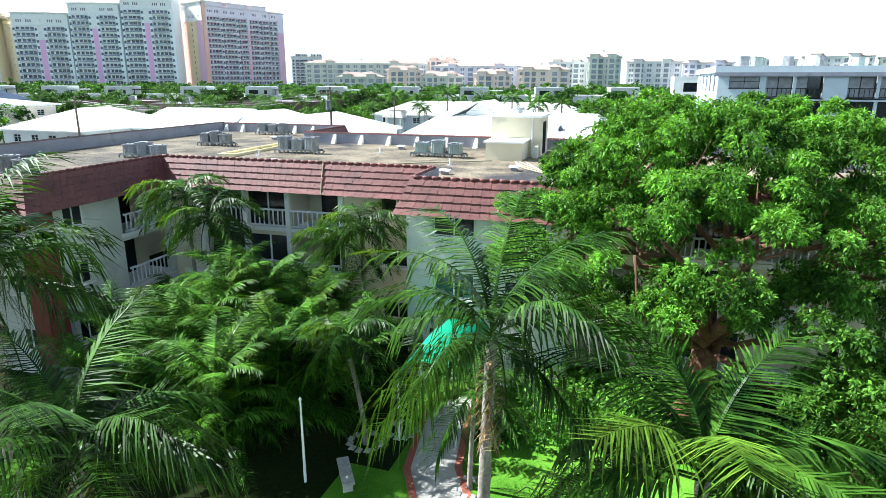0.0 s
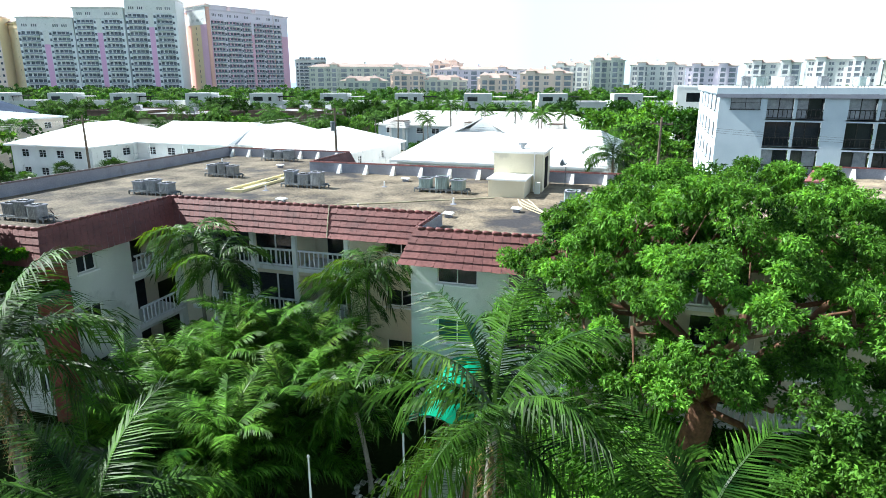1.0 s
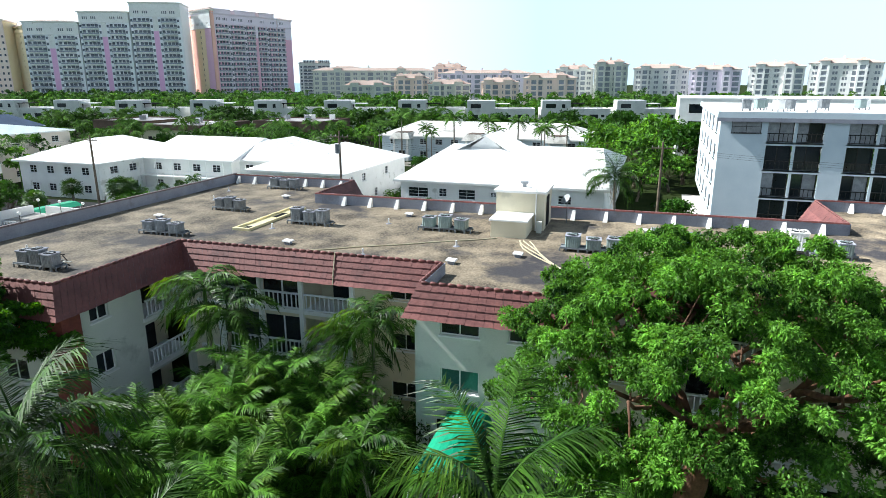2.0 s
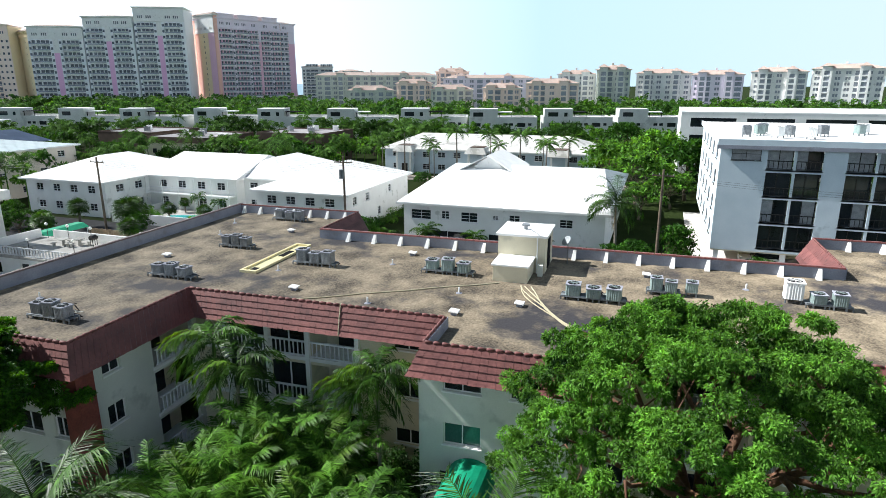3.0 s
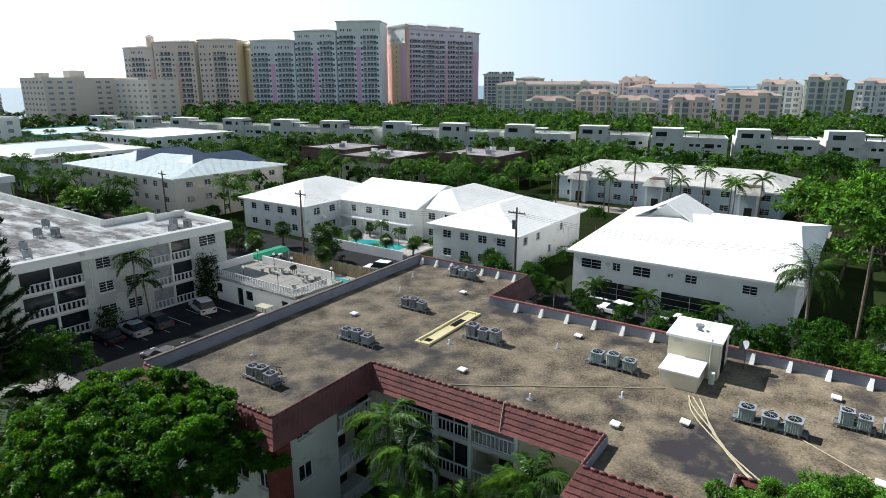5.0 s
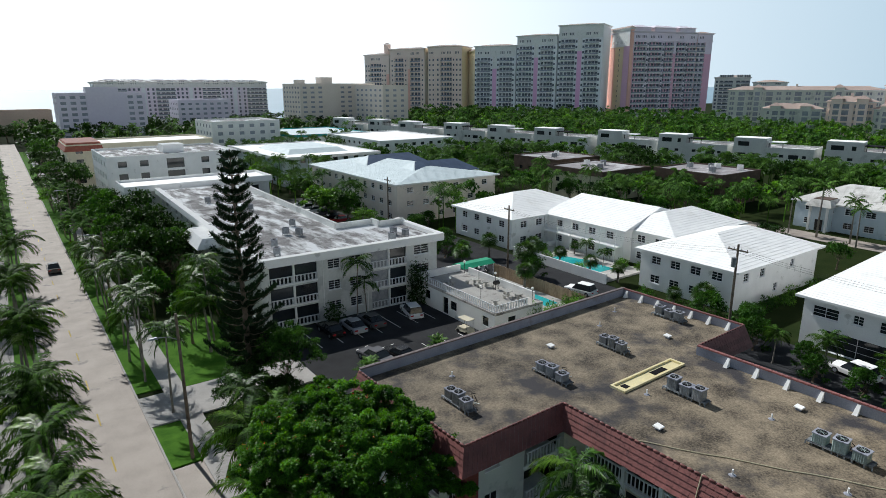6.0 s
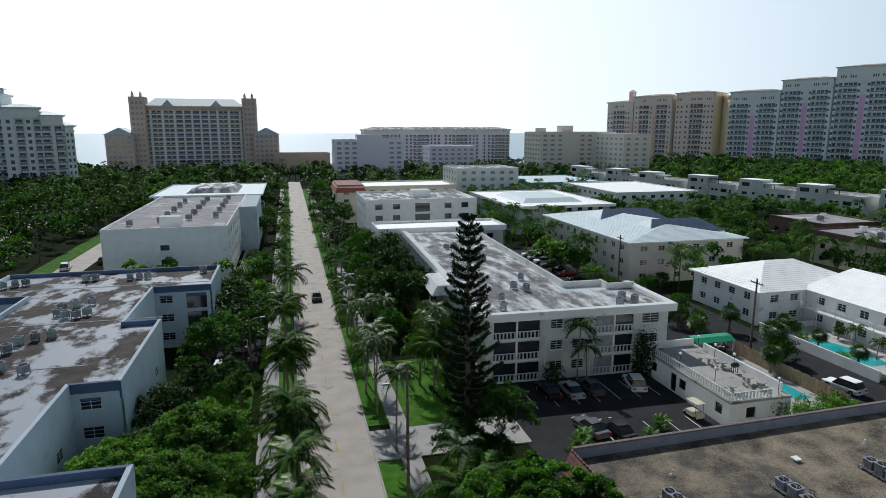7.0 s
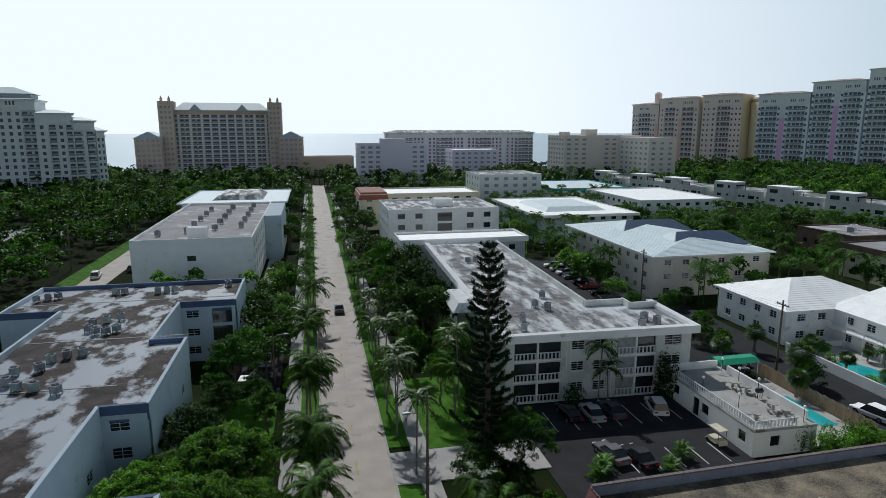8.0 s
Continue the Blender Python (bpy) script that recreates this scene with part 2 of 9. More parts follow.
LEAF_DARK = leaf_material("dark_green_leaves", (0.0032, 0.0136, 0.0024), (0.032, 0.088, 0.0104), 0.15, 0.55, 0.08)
FROND = leaf_material("green_palm_fronds", (0.004, 0.0185, 0.003), (0.055, 0.13, 0.015), 0.2, 0.42, 0.14)
# a lighter copy of FROND: sunlight on the street palms put into colour
FROND_STREET = leaf_material("sun_lightened_street_palm_fronds", (0.0045, 0.020, 0.0034), (0.064, 0.145, 0.0145), 0.22, 0.6, 0.06)
FROND_ARECA = leaf_material("fresh_green_areca_fronds", (0.008, 0.036, 0.004), (0.10, 0.235, 0.024), 0.22, 0.5, 0.12)
# distant fronds are lightened the same way, with haze in the colour
FROND_FAR = leaf_material("haze_paled_far_palm_fronds", (0.009, 0.031, 0.008), (0.105, 0.215, 0.04), 0.22, 0.7, 0.04)
FROND_LIGHT = leaf_material("yellow_green_palm_fronds", (0.02, 0.06, 0.006), (0.112, 0.205, 0.022), 0.28, 0.4, 0.2)
FROND_DRY = leaf_material("dry_tan_palm_fronds", (0.16, 0.11, 0.05), (0.28, 0.20, 0.09), 0.25)
NEEDLE = leaf_material("dark_green_needles", (0.005, 0.014, 0.006), (0.018, 0.040, 0.016), 0.08, 0.6, 0.05)
PINK = material("pink_stucco", (0.78, 0.50, 0.63), (0.85, 0.58, 0.69), scale=0.05, fine=1)
VIOLETPINK = material("violet_pink_stucco", (0.80, 0.50, 0.72), (0.87, 0.58, 0.79), scale=0.05, fine=1)
CORAL = material("coral_stucco", (0.84, 0.54, 0.46), (0.90, 0.62, 0.53), scale=0.05, fine=1)
YELLOWSTUCCO = material("pale_yellow_stucco", (0.84, 0.70, 0.46), (0.90, 0.77, 0.54), scale=0.05, fine=1)
TOWERGLASS = material("tower_balcony_glazing", (0.06, 0.07, 0.10), (0.16, 0.18, 0.23), scale=0.1, fine=0.6, rough=0.2, bump=0, spec=0.5)
RAILPANEL = material("pale_balcony_rail_panels", (0.20, 0.23, 0.28), (0.30, 0.34, 0.40), scale=0.2, fine=1, rough=0.35)
# these tower stuccos are whitened: distance haze is put into the paint
PEACH = material("peach_stucco", (0.84, 0.71, 0.64), (0.90, 0.78, 0.71), scale=0.05, fine=1)
LILAC = material("pale_lilac_stucco", (0.80, 0.74, 0.83), (0.87, 0.82, 0.89), scale=0.05, fine=1)
TOWERGREY = material("haze_whitened_grey_lilac_stucco", (0.84, 0.86, 0.89), (0.90, 0.91, 0.93), scale=0.05, fine=1)
SAND = material("sand_yellow_stucco", (0.58, 0.46, 0.37), (0.68, 0.56, 0.46), scale=0.05, fine=1)
BEIGE = material("beige_stucco", (0.70, 0.63, 0.56), (0.79, 0.73, 0.66), scale=0.1, fine=1.5)
TERRACOTTA = material("faded_terracotta_roof", (0.40, 0.30, 0.26), (0.52, 0.41, 0.36), scale=0.1, fine=1.5)
# distant panes are paler than GLASS, with aerial haze put into the colour
FARGLASS = material("haze_paled_far_window_glass", (0.22, 0.24, 0.28), (0.38, 0.41, 0.47), scale=0.1, fine=0.6, rough=0.2, bump=0, spec=0.5)
CARS = {k: material(k + "_car_paint", c, c, rough=0.25, bump=0, spec=0.6) for k, c in (("white", (0.75, 0.75, 0.75)), ("black", (0.012, 0.012, 0.014)), ("silver", (0.42, 0.43, 0.45)), ("red", (0.35, 0.015, 0.02)), ("blue", (0.02, 0.06, 0.25)), ("grey", (0.10, 0.10, 0.11)))}
TYRE = material("black_tyre_rubber", (0.015, 0.015, 0.015), (0.03, 0.03, 0.03), bump=0)
LAMPGLOBE = material("white_globe_lamp_glass", (0.8, 0.8, 0.78), (0.85, 0.85, 0.83), rough=0.3, bump=0)
MARK = material("worn_yellow_road_paint", (0.50, 0.38, 0.08), (0.62, 0.48, 0.12), scale=3, bump=0)
WMARK = material("white_road_paint", (0.60, 0.60, 0.60), (0.72, 0.72, 0.72), scale=3, bump=0)
WOOD = material("weathered_wood_fence", (0.26, 0.19, 0.12), (0.38, 0.29, 0.20), scale=3, vary=0.15)
STONE = material("pale_grey_stone", (0.30, 0.30, 0.28), (0.46, 0.45, 0.42), scale=3, vary=0.2)
FLOWER = leaf_material("orange_red_flowers", (0.45, 0.06, 0.02), (0.6, 0.14, 0.03), 0.2)


# ---------------- mesh tools ----------------
class Mesh:
    """Collects boxes, quads and sweeps into one mesh."""

    def __init__(self):
        self.v, self.f = [], []

    def poly(self, pts):
        k = len(self.v)
        self.v.extend(tuple(p) for p in pts)
        self.f.append(tuple(range(k, k + len(pts))))

    def box(self, x0, x1, y0, y1, z0, z1):
        k = len(self.v)
        self.v.extend([(x0, y0, z0), (x1, y0, z0), (x1, y1, z0), (x0, y1, z0), (x0, y0, z1), (x1, y0, z1), (x1, y1, z1), (x0, y1, z1)])
        self.f.extend(tuple(k + i for i in q) for q in ((3, 2, 1, 0), (4, 5, 6, 7), (0, 1, 5, 4), (1, 2, 6, 5), (2, 3, 7, 6), (3, 0, 4, 7)))
        return self

    def hexa(self, low, high):
        """A solid between two quads of four points each, both counter-clockwise from above."""
        k = len(self.v)
        self.v.extend(tuple(p) for p in (*low, *high))
        self.f.extend(tuple(k + i for i in q) for q in ((3, 2, 1, 0), (4, 5, 6, 7), (0, 1, 5, 4), (1, 2, 6, 5), (2, 3, 7, 6), (3, 0, 4, 7)))
        return self

    def prism(self, outline, z0, z1):
        k, n = len(self.v), len(outline)
        self.v.extend((x, y, z0) for x, y in outline)
        self.v.extend((x, y, z1) for x, y in outline)
        self.f.append(tuple(range(k + n - 1, k - 1, -1)))
        self.f.append(tuple(range(k + n, k + 2 * n)))
        self.f.extend((k + i, k + (i + 1) % n, k + n + (i + 1) % n, k + n + i) for i in range(n))
        return self

    def tube(self, pts, radii, sides=8, cap=True):
        k, rings = len(self.v), len(pts)
        pts = [Vector(p) for p in pts]
        for i, p in enumerate(pts):
            d = (pts[min(i + 1, rings - 1)] - pts[max(i - 1, 0)]).normalized()
            a = d.cross(Vector((0, 1, 0.01)) if abs(d.y) < 0.9 else Vector((1, 0, 0))).normalized()
            b = d.cross(a)
            r = radii[i] if hasattr(radii, "__len__") else radii
            self.v.extend(tuple(p + (a * math.cos(2 * math.pi * j / sides) + b * math.sin(2 * math.pi * j / sides)) * r) for j in range(sides))
        for i in range(rings - 1):
            for j in range(sides):
                q = (j + 1) % sides
                self.f.append((k + i * sides + j, k + i * sides + q, k + (i + 1) * sides + q, k + (i + 1) * sides + j))
        if cap:
            self.f.append(tuple(k + j for j in range(sides - 1, -1, -1)))
            self.f.append(tuple(k + (rings - 1) * sides + j for j in range(sides)))
        return self

    def data(self, name, mat, smooth=False):
        me = bpy.data.meshes.new(name)
        me.from_pydata(self.v, [], self.f)
        me.materials.append(mat)
        if smooth:
            me.polygons.foreach_set("use_smooth", [True] * len(me.polygons))
        me.update()
        return me


def part(name, mesh, mat, parent, label="", smooth=False, kind=""):
    ob = new(name, mesh.data(name, mat, smooth) if isinstance(mesh, Mesh) else mesh)
    ob.parent = parent
    return tagged(ob, label, kind=kind)


def thing(name, label, category, m=None, group="", kind=""):
    ob = new(name)
    ob.empty_display_size = 0.3
    ob.matrix_basis = m or Matrix()
    return tagged(ob, label, category, group, kind)


def solid(name, mesh, mat, label, category, m=None, group="", kind="", smooth=False):
    ob = new(name, mesh.data(name, mat, smooth))
    ob.matrix_basis = m or Matrix()
    return tagged(ob, label, category, group, kind)


def welded(mesh, name, mat):
    """The mesh with coincident corners joined, as one connected piece."""
    bm = bmesh.new()
    me = mesh.data(name, mat)
    bm.from_mesh(me)
    bmesh.ops.remove_doubles(bm, verts=bm.verts[:], dist=0.002)
    bm.to_mesh(me)
    bm.free()
    return me


def box_mesh(x0, x1, y0, y1, z0, z1):
    return Mesh().box(x0, x1, y0, y1, z0, z1)


WINDOWS = {}
FOOT = []      # footprints that planting keeps out of


def keep_out(x0, x1, y0, y1):
    FOOT.append((x0, x1, y0, y1))


def is_free(x, y, pad=0.0):
    return not any(a - pad < x < b + pad and c - pad < y < d + pad for a, b, c, d in FOOT)


def window_at(parent, m, w, h, panes=2, frame_mat=None, glass=None, sill=True, bars=0):
    """A framed window in the plane y = 0 of m, facing -y, its lower left corner at the origin."""
    frame_mat, glass = frame_mat or RAIL, glass or GLASS
    key = (round(w, 2), round(h, 2), panes, frame_mat.name, glass.name, sill, bars)
    if key not in WINDOWS:
        fr, gl, t = Mesh(), Mesh(), 0.05
        fr.box(0, w, -0.03, 0.05, 0, t).box(0, w, -0.03, 0.05, h - t, h).box(0, t, -0.03, 0.05, t, h - t).box(w - t, w, -0.03, 0.05, t, h - t)
        for i in range(1, panes):
            fr.box(w * i / panes - t / 2, w * i / panes + t / 2, -0.03, 0.05, t, h - t)
        for i in range(1, bars + 1):
            fr.box(t, w - t, -0.02, 0.04, h * i / (bars + 1) - 0.02, h * i / (bars + 1) + 0.02)
        if sill:
            fr.box(-0.06, w + 0.06, -0.24, 0.05, -0.07, -0.002)
        gl.box(t, w - t, 0.012, 0.03, t, h - t)
        WINDOWS[key] = (fr.data("window", frame_mat), gl.data("pane", glass))
    a = part("window", WINDOWS[key][0], None, parent)
    a.matrix_local = m
    part("pane", WINDOWS[key][1], None, a)
    return a


def facade(parent, p0, p1, z0, z1, openings, wall_mat, thick=0.22, name="wall", label="", joined=None, pane_mat=None, inside=True):
    """A wall from p0 to p1, outside to the right of that way, with real openings (u0, u1, z0, z1, style) through it.
    style: window settings as a dict, or None for a bare opening. joined: (frames Mesh, panes Mesh) for far walls."""
    p0, p1 = Vector((*p0, 0)), Vector((*p1, 0))
    along = (p1 - p0).normalized()
    inn = Vector((-along.y, along.x, 0))
    length = (p1 - p0).length
    us = sorted({0.0, length, *(round(o[i], 3) for o in openings for i in (0, 1))})
    zs = sorted({z0, z1, *(round(o[i], 3) for o in openings for i in (2, 3))})
    mesh = Mesh()

    def at(u, z, d=0.0):
        return p0 + along * u + inn * d + Vector((0, 0, z))

    def hole(u, z):
        return any(o[0] - 1e-4 < u < o[1] + 1e-4 and o[2] - 1e-4 < z < o[3] + 1e-4 for o in openings)

    for i in range(len(zs) - 1):
        run = None
        for j in range(len(us)):
            open_here = j == len(us) - 1 or hole((us[j] + us[j + 1]) / 2, (zs[i] + zs[i + 1]) / 2)
            if run is None and not open_here:
                run = us[j]
            elif run is not None and open_here:
                mesh.poly([at(run, zs[i]), at(us[j], zs[i]), at(us[j], zs[i + 1]), at(run, zs[i + 1])])
                if inside:
                    mesh.poly([at(us[j], zs[i], thick), at(run, zs[i], thick), at(run, zs[i + 1], thick), at(us[j], zs[i + 1], thick)])
                run = None
    for u0, u1, a, b, style in openings:
        mesh.poly([at(u0, a), at(u0, a, thick), at(u0, b, thick), at(u0, b)])
        mesh.poly([at(u1, a, thick), at(u1, a), at(u1, b), at(u1, b, thick)])
        mesh.poly([at(u0, a, thick), at(u0, a), at(u1, a), at(u1, a, thick)])
        mesh.poly([at(u0, b), at(u0, b, thick), at(u1, b, thick), at(u1, b)])
        if joined is not None:
            joined.poly([at(u0, a, thick * 0.8), at(u1, a, thick * 0.8), at(u1, b, thick * 0.8), at(u0, b, thick * 0.8)])
        elif style is not None:
            m = Matrix.Translation(at(u0, a, thick * 0.6)) @ Matrix.Rotation(math.atan2(along.y, along.x), 4, "Z")
            window_at(parent, m, u1 - u0, b - a, **style)
    return part(name, mesh, wall_mat, parent, label)


def grid_windows(length, cols, z_rows, w, h, style, margin=1.0, skip=()):
    out = []
    for r, z in enumerate(z_rows):
        for c in range(cols):
            if (c, r) in skip:
                continue
            u = margin + (length - 2 * margin) * (c + 0.5) / cols - w / 2
            out.append((u, u + w, z, z + h, style))
    return out


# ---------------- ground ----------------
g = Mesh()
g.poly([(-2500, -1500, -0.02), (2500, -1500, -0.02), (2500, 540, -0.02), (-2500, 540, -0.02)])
solid("ground", g, SOIL, "planted ground between the buildings, shade put into its dark colour", "ground", kind="structure")
g = Mesh()
g.poly([(-4800, 541, -0.6), (4800, 541, -0.6), (4800, 4900, -0.6), (-4800, 4900, -0.6)])
solid("water", g, SEA, "hazy blue sea reaching the horizon", "sea", kind="structure")


def strip(name, x0, x1, y0, y1, z, mat, label, category, thick=0.12):
    return solid(name, box_mesh(x0, x1, y0, y1, z - thick, z), mat, label, category, kind="structure")


strip("road", 0.2, 6.9, -60, 380, 0.02, ASPHALT, "straight grey asphalt street with worn yellow dashes", "road")
strip("verge_east", 7.05, 9.3, 60.2, 330, 0.10, GRASS, "mown grass verge along the street", "verge")
strip("verge_corner", 7.05, 9.3, 45.8, 52.8, 0.10, GRASS, "short grass verge between two driveways", "verge")
strip("verge_south", 7.05, 9.3, -40, 38.4, 0.10, GRASS, "mown grass verge along the street", "verge")
strip("verge_west", -2.1, 0.05, -40, 330, 0.10, GRASS, "shaded grass verge under street palms", "verge")
strip("lawn", 11.2, 18.5, 59.2, 78, 0.08, GRASS, "bright green lawn beside the pavement", "lawn")
strip("front_lawn", 11.2, 17.0, -30, 9, 0.08, GRASS, "mown lawn before the brown-roofed building", "lawn")
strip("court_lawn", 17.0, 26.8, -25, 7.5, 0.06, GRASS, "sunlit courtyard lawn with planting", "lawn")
strip("kerb_east", 6.9, 7.05, -60, 330, 0.14, CONCRETE, "pale concrete street kerb", "kerb", 0.25)
strip("kerb_west", 0.05, 0.2, -60, 330, 0.14, CONCRETE, "pale concrete street kerb", "kerb", 0.25)
strip("driveway_south", 6.95, 17.0, 38.6, 45.6, 0.03, ASPHALT, "asphalt driveway apron meeting the street", "driveway")
strip("driveway", 6.95, 22.5, 53.0, 59.0, 0.13, CONCRETE, "pale concrete driveway crossing to the parking", "driveway")
strip("car_park", 22.0, 43.4, 39.5, 67.0, 0.05, LOTASPHALT, "dark asphalt car park with white bay lines", "parking")
strip("car_park_rear", 46.0, 62.0, 74, 150, 0.05, LOTASPHALT, "dark asphalt car park behind white flats", "parking")
strip("side_lane", 59.2, 69.3, 20, 120, 0.04, LOTASPHALT, "asphalt service lane between buildings", "lane")
strip("lane_east", 60, 72, -60, 20, 0.04, LOTASPHALT, "shaded asphalt lane and parking bays", "lane")
strip("block_apron", 67.5, 104, -46, -4.5, 0.06, CONCRETE, "pale concrete carport floor and forecourt", "paving")
strip("far_road", 122, 128, 5, 90, 0.03, ASPHALT, "pale street before long white villas", "road")
strip("yard_lawn", -12.5, -5.0, 62.5, 76.0, 0.08, GRASS, "small lawn with young trees before the blue-trimmed flats", "lawn")
strip("car_park_west", -11.5, -4.9, 77, 105, 0.05, LOTASPHALT, "shaded asphalt parking strip under trees", "parking")
strip("back_lane", -50.5, -44.5, 108, 215, 0.05, ASPHALT, "pale service lane behind the western flats", "lane")
strip("lane_lawn", -55.0, -50.6, 108, 215, 0.07, GRASS, "sunlit grass strip beside the service lane", "lawn")
strip("drive_west", -11.4, -8.4, 132, 200, 0.05, CONCRETE, "pale concrete drive beside the white block", "driveway")
strip("tennis_court", -100, -78, 190, 232, 0.06, DECK, "grey open court among the trees", "court")
keep_out(-55.5, -36, 106, 217)
keep_out(-101, -76, 186, 234)
keep_out(-0.5, 7.5, -60, 380)
keep_out(20, 62, 38, 65)
keep_out(53.5, 70, 15, 120)

for y in range(-56, 330, 8):
    solid("road_dash", box_mesh(3.45, 3.58, y, y + 2.4, 0.0, 0.026), MARK, "worn yellow centre dash on asphalt", "road marking", group="centre dashes")
for i in range(9):
    x = 23.4 + i * 2.55
    solid("bay_line", box_mesh(x, x + 0.1, 59.8, 64.8, 0.0, 0.056), WMARK, "white painted parking bay line", "parking line", group="bay lines")
for i in range(6):
    x = 28.0 + i * 2.55
    solid("bay_line", box_mesh(x, x + 0.1, 50.4, 54.4, 0.0, 0.056), WMARK, "white painted parking bay line", "parking line", group="bay lines")

# ---------------- the brown-roofed L of flats ----------------
HOME = pose(26.2, 23.7, 0, 0, 0, 1.5)
keep_out(17.5, 50.5, -26, 37.5)
keep_out(18, 50, -14, 37.5)
home = thing("apartment_building", "three-storey cream apartment building with brown gravel roof and red tiled mansard", "building", HOME)
ROOF_Z = 8.6
OUT = [(-7.9, 12.0), (-7.9, 0.35), (0.05, 0.35), (0.05, -14.6), (-3.05, -14.6), (-3.05, -20.6), (0.05, -20.6), (0.05, -35.4), (-7.9, -35.4), (-7.9, -47.4), (22.4, -47.4), (22.4, -35.4), (14.6, -35.4), (14.6, 0.0), (21.3, 0.0), (21.3, 12.0)]
part("roof", Mesh().prism(OUT, 8.25, ROOF_Z), GRAVEL, home, "brown gravel flat roof with dark damp stains")


def offset(points, d, closed=False):
    """The polyline moved to its right by d, mitred."""
    out = []
    n = len(points)
    for i, p in enumerate(points):
        a = points[i - 1] if i or closed else None
        b = points[(i + 1) % n] if i < n - 1 or closed else None
        v = []
        for s, e in ((a, p), (p, b)):
            if s is not None and e is not None:
                t = Vector((e[0] - s[0], e[1] - s[1])).normalized()
                v.append(Vector((t.y, -t.x)))
        if len(v) == 2:
            q = v[0] + v[1]
            q = q * (d / max(q.dot(v[0]), 0.2))
        else:
            q = v[0] * d
        out.append((p[0] + q.x, p[1] + q.y))
    return out


RIDGE = Mesh().tube([(-0.13, 0, 0), (-0.05, 0, 0.012), (0.2, 0, 0)], [0.078, 0.082, 0.06], 8).data("ridge_tile", REDTILE, True)


def mansard(parent, pts, zt, zb, d, rows=5, ridge=True, right=True):
    """Lapped tile courses sloping down and outwards from the polyline."""
    sgn = 1 if right else -1
    for r in range(rows):
        t0, t1 = r / rows, (r + 1) / rows
        a, b = offset(pts, sgn * (d * t0)), offset(pts, sgn * (d * t1 + 0.07))
        c, e = offset(pts, sgn * (d * t0 - 0.10)), offset(pts, sgn * (d * t1 - 0.04))
        mesh = Mesh()
        za, zc = zt + (zb - zt) * t0, zt + (zb - zt) * t1
        for i in range(len(pts) - 1):
            n = max(1, round(math.dist(pts[i], pts[i + 1]) / 0.34))
            for k in range(n):
                u0, u1 = k / n, (k + 1) / n - 0.03 / n
                lerp = lambda q, u: (q[i][0] + (q[i + 1][0] - q[i][0]) * u, q[i][1] + (q[i + 1][1] - q[i][1]) * u)
                lift = 0.012 * math.sin(k * 2.3 + r * 1.7)
                mesh.hexa([(*lerp(b, u0), zc + lift), (*lerp(b, u1), zc + lift), (*lerp(e, u1), zc - 0.03), (*lerp(e, u0), zc - 0.03)],
                          [(*lerp(a, u0), za + 0.03), (*lerp(a, u1), za + 0.03), (*lerp(c, u1), za - 0.02), (*lerp(c, u0), za - 0.02)])
        part("tile_course", mesh, REDTILE, parent, "lapped red-brown tile course")
    # board behind the tiles
    back, low = offset(pts, sgn * -0.14), offset(pts, sgn * (d - 0.02))
    mesh = Mesh()
    for i in range(len(pts) - 1):
        mesh.hexa([(*low[i], zb), (*low[i + 1], zb), (*back[i + 1], zb), (*back[i], zb)], [(*offset(pts, sgn * -0.03)[i], zt - 0.03), (*offset(pts, sgn * -0.03)[i + 1], zt - 0.03), (*back[i + 1], zt - 0.03), (*back[i], zt - 0.03)])
    part("mansard_backing", mesh, PARAPET, parent, "grey coated back of the mansard")
    if ridge:
        for i in range(len(pts) - 1):
            n = max(1, round(math.dist(pts[i], pts[i + 1]) / 0.40))
            ang = math.atan2(pts[i + 1][1] - pts[i][1], pts[i + 1][0] - pts[i][0])
            for k in range(n):
                u = (k + 0.5) / n
                o = part("ridge_tile", RIDGE, None, parent)
                o.matrix_local = Matrix.Translation((pts[i][0] + (pts[i + 1][0] - pts[i][0]) * u, pts[i][1] + (pts[i + 1][1] - pts[i][1]) * u, zt + 0.0)) @ Matrix.Rotation(ang, 4, "Z")


mansard(home, [(-7.9, 12.0), (-7.9, 0.35), (0.05, 0.35), (0.05, -14.6), (-3.05, -14.6), (-3.05, -20.6), (0.05, -20.6), (0.05, -35.4), (-7.9, -35.4), (-7.9, -47.4)], 9.2, 7.75, 0.62, right=True)
mansard(home, [(21.3, 0.0), (14.6, 0.0)][::-1], 9.3, 7.75, 0.9, right=True)
mansard(home, [(22.4, -35.4), (14.6, -35.4)][::1], 9.3, 7.75, 0.9, right=True)


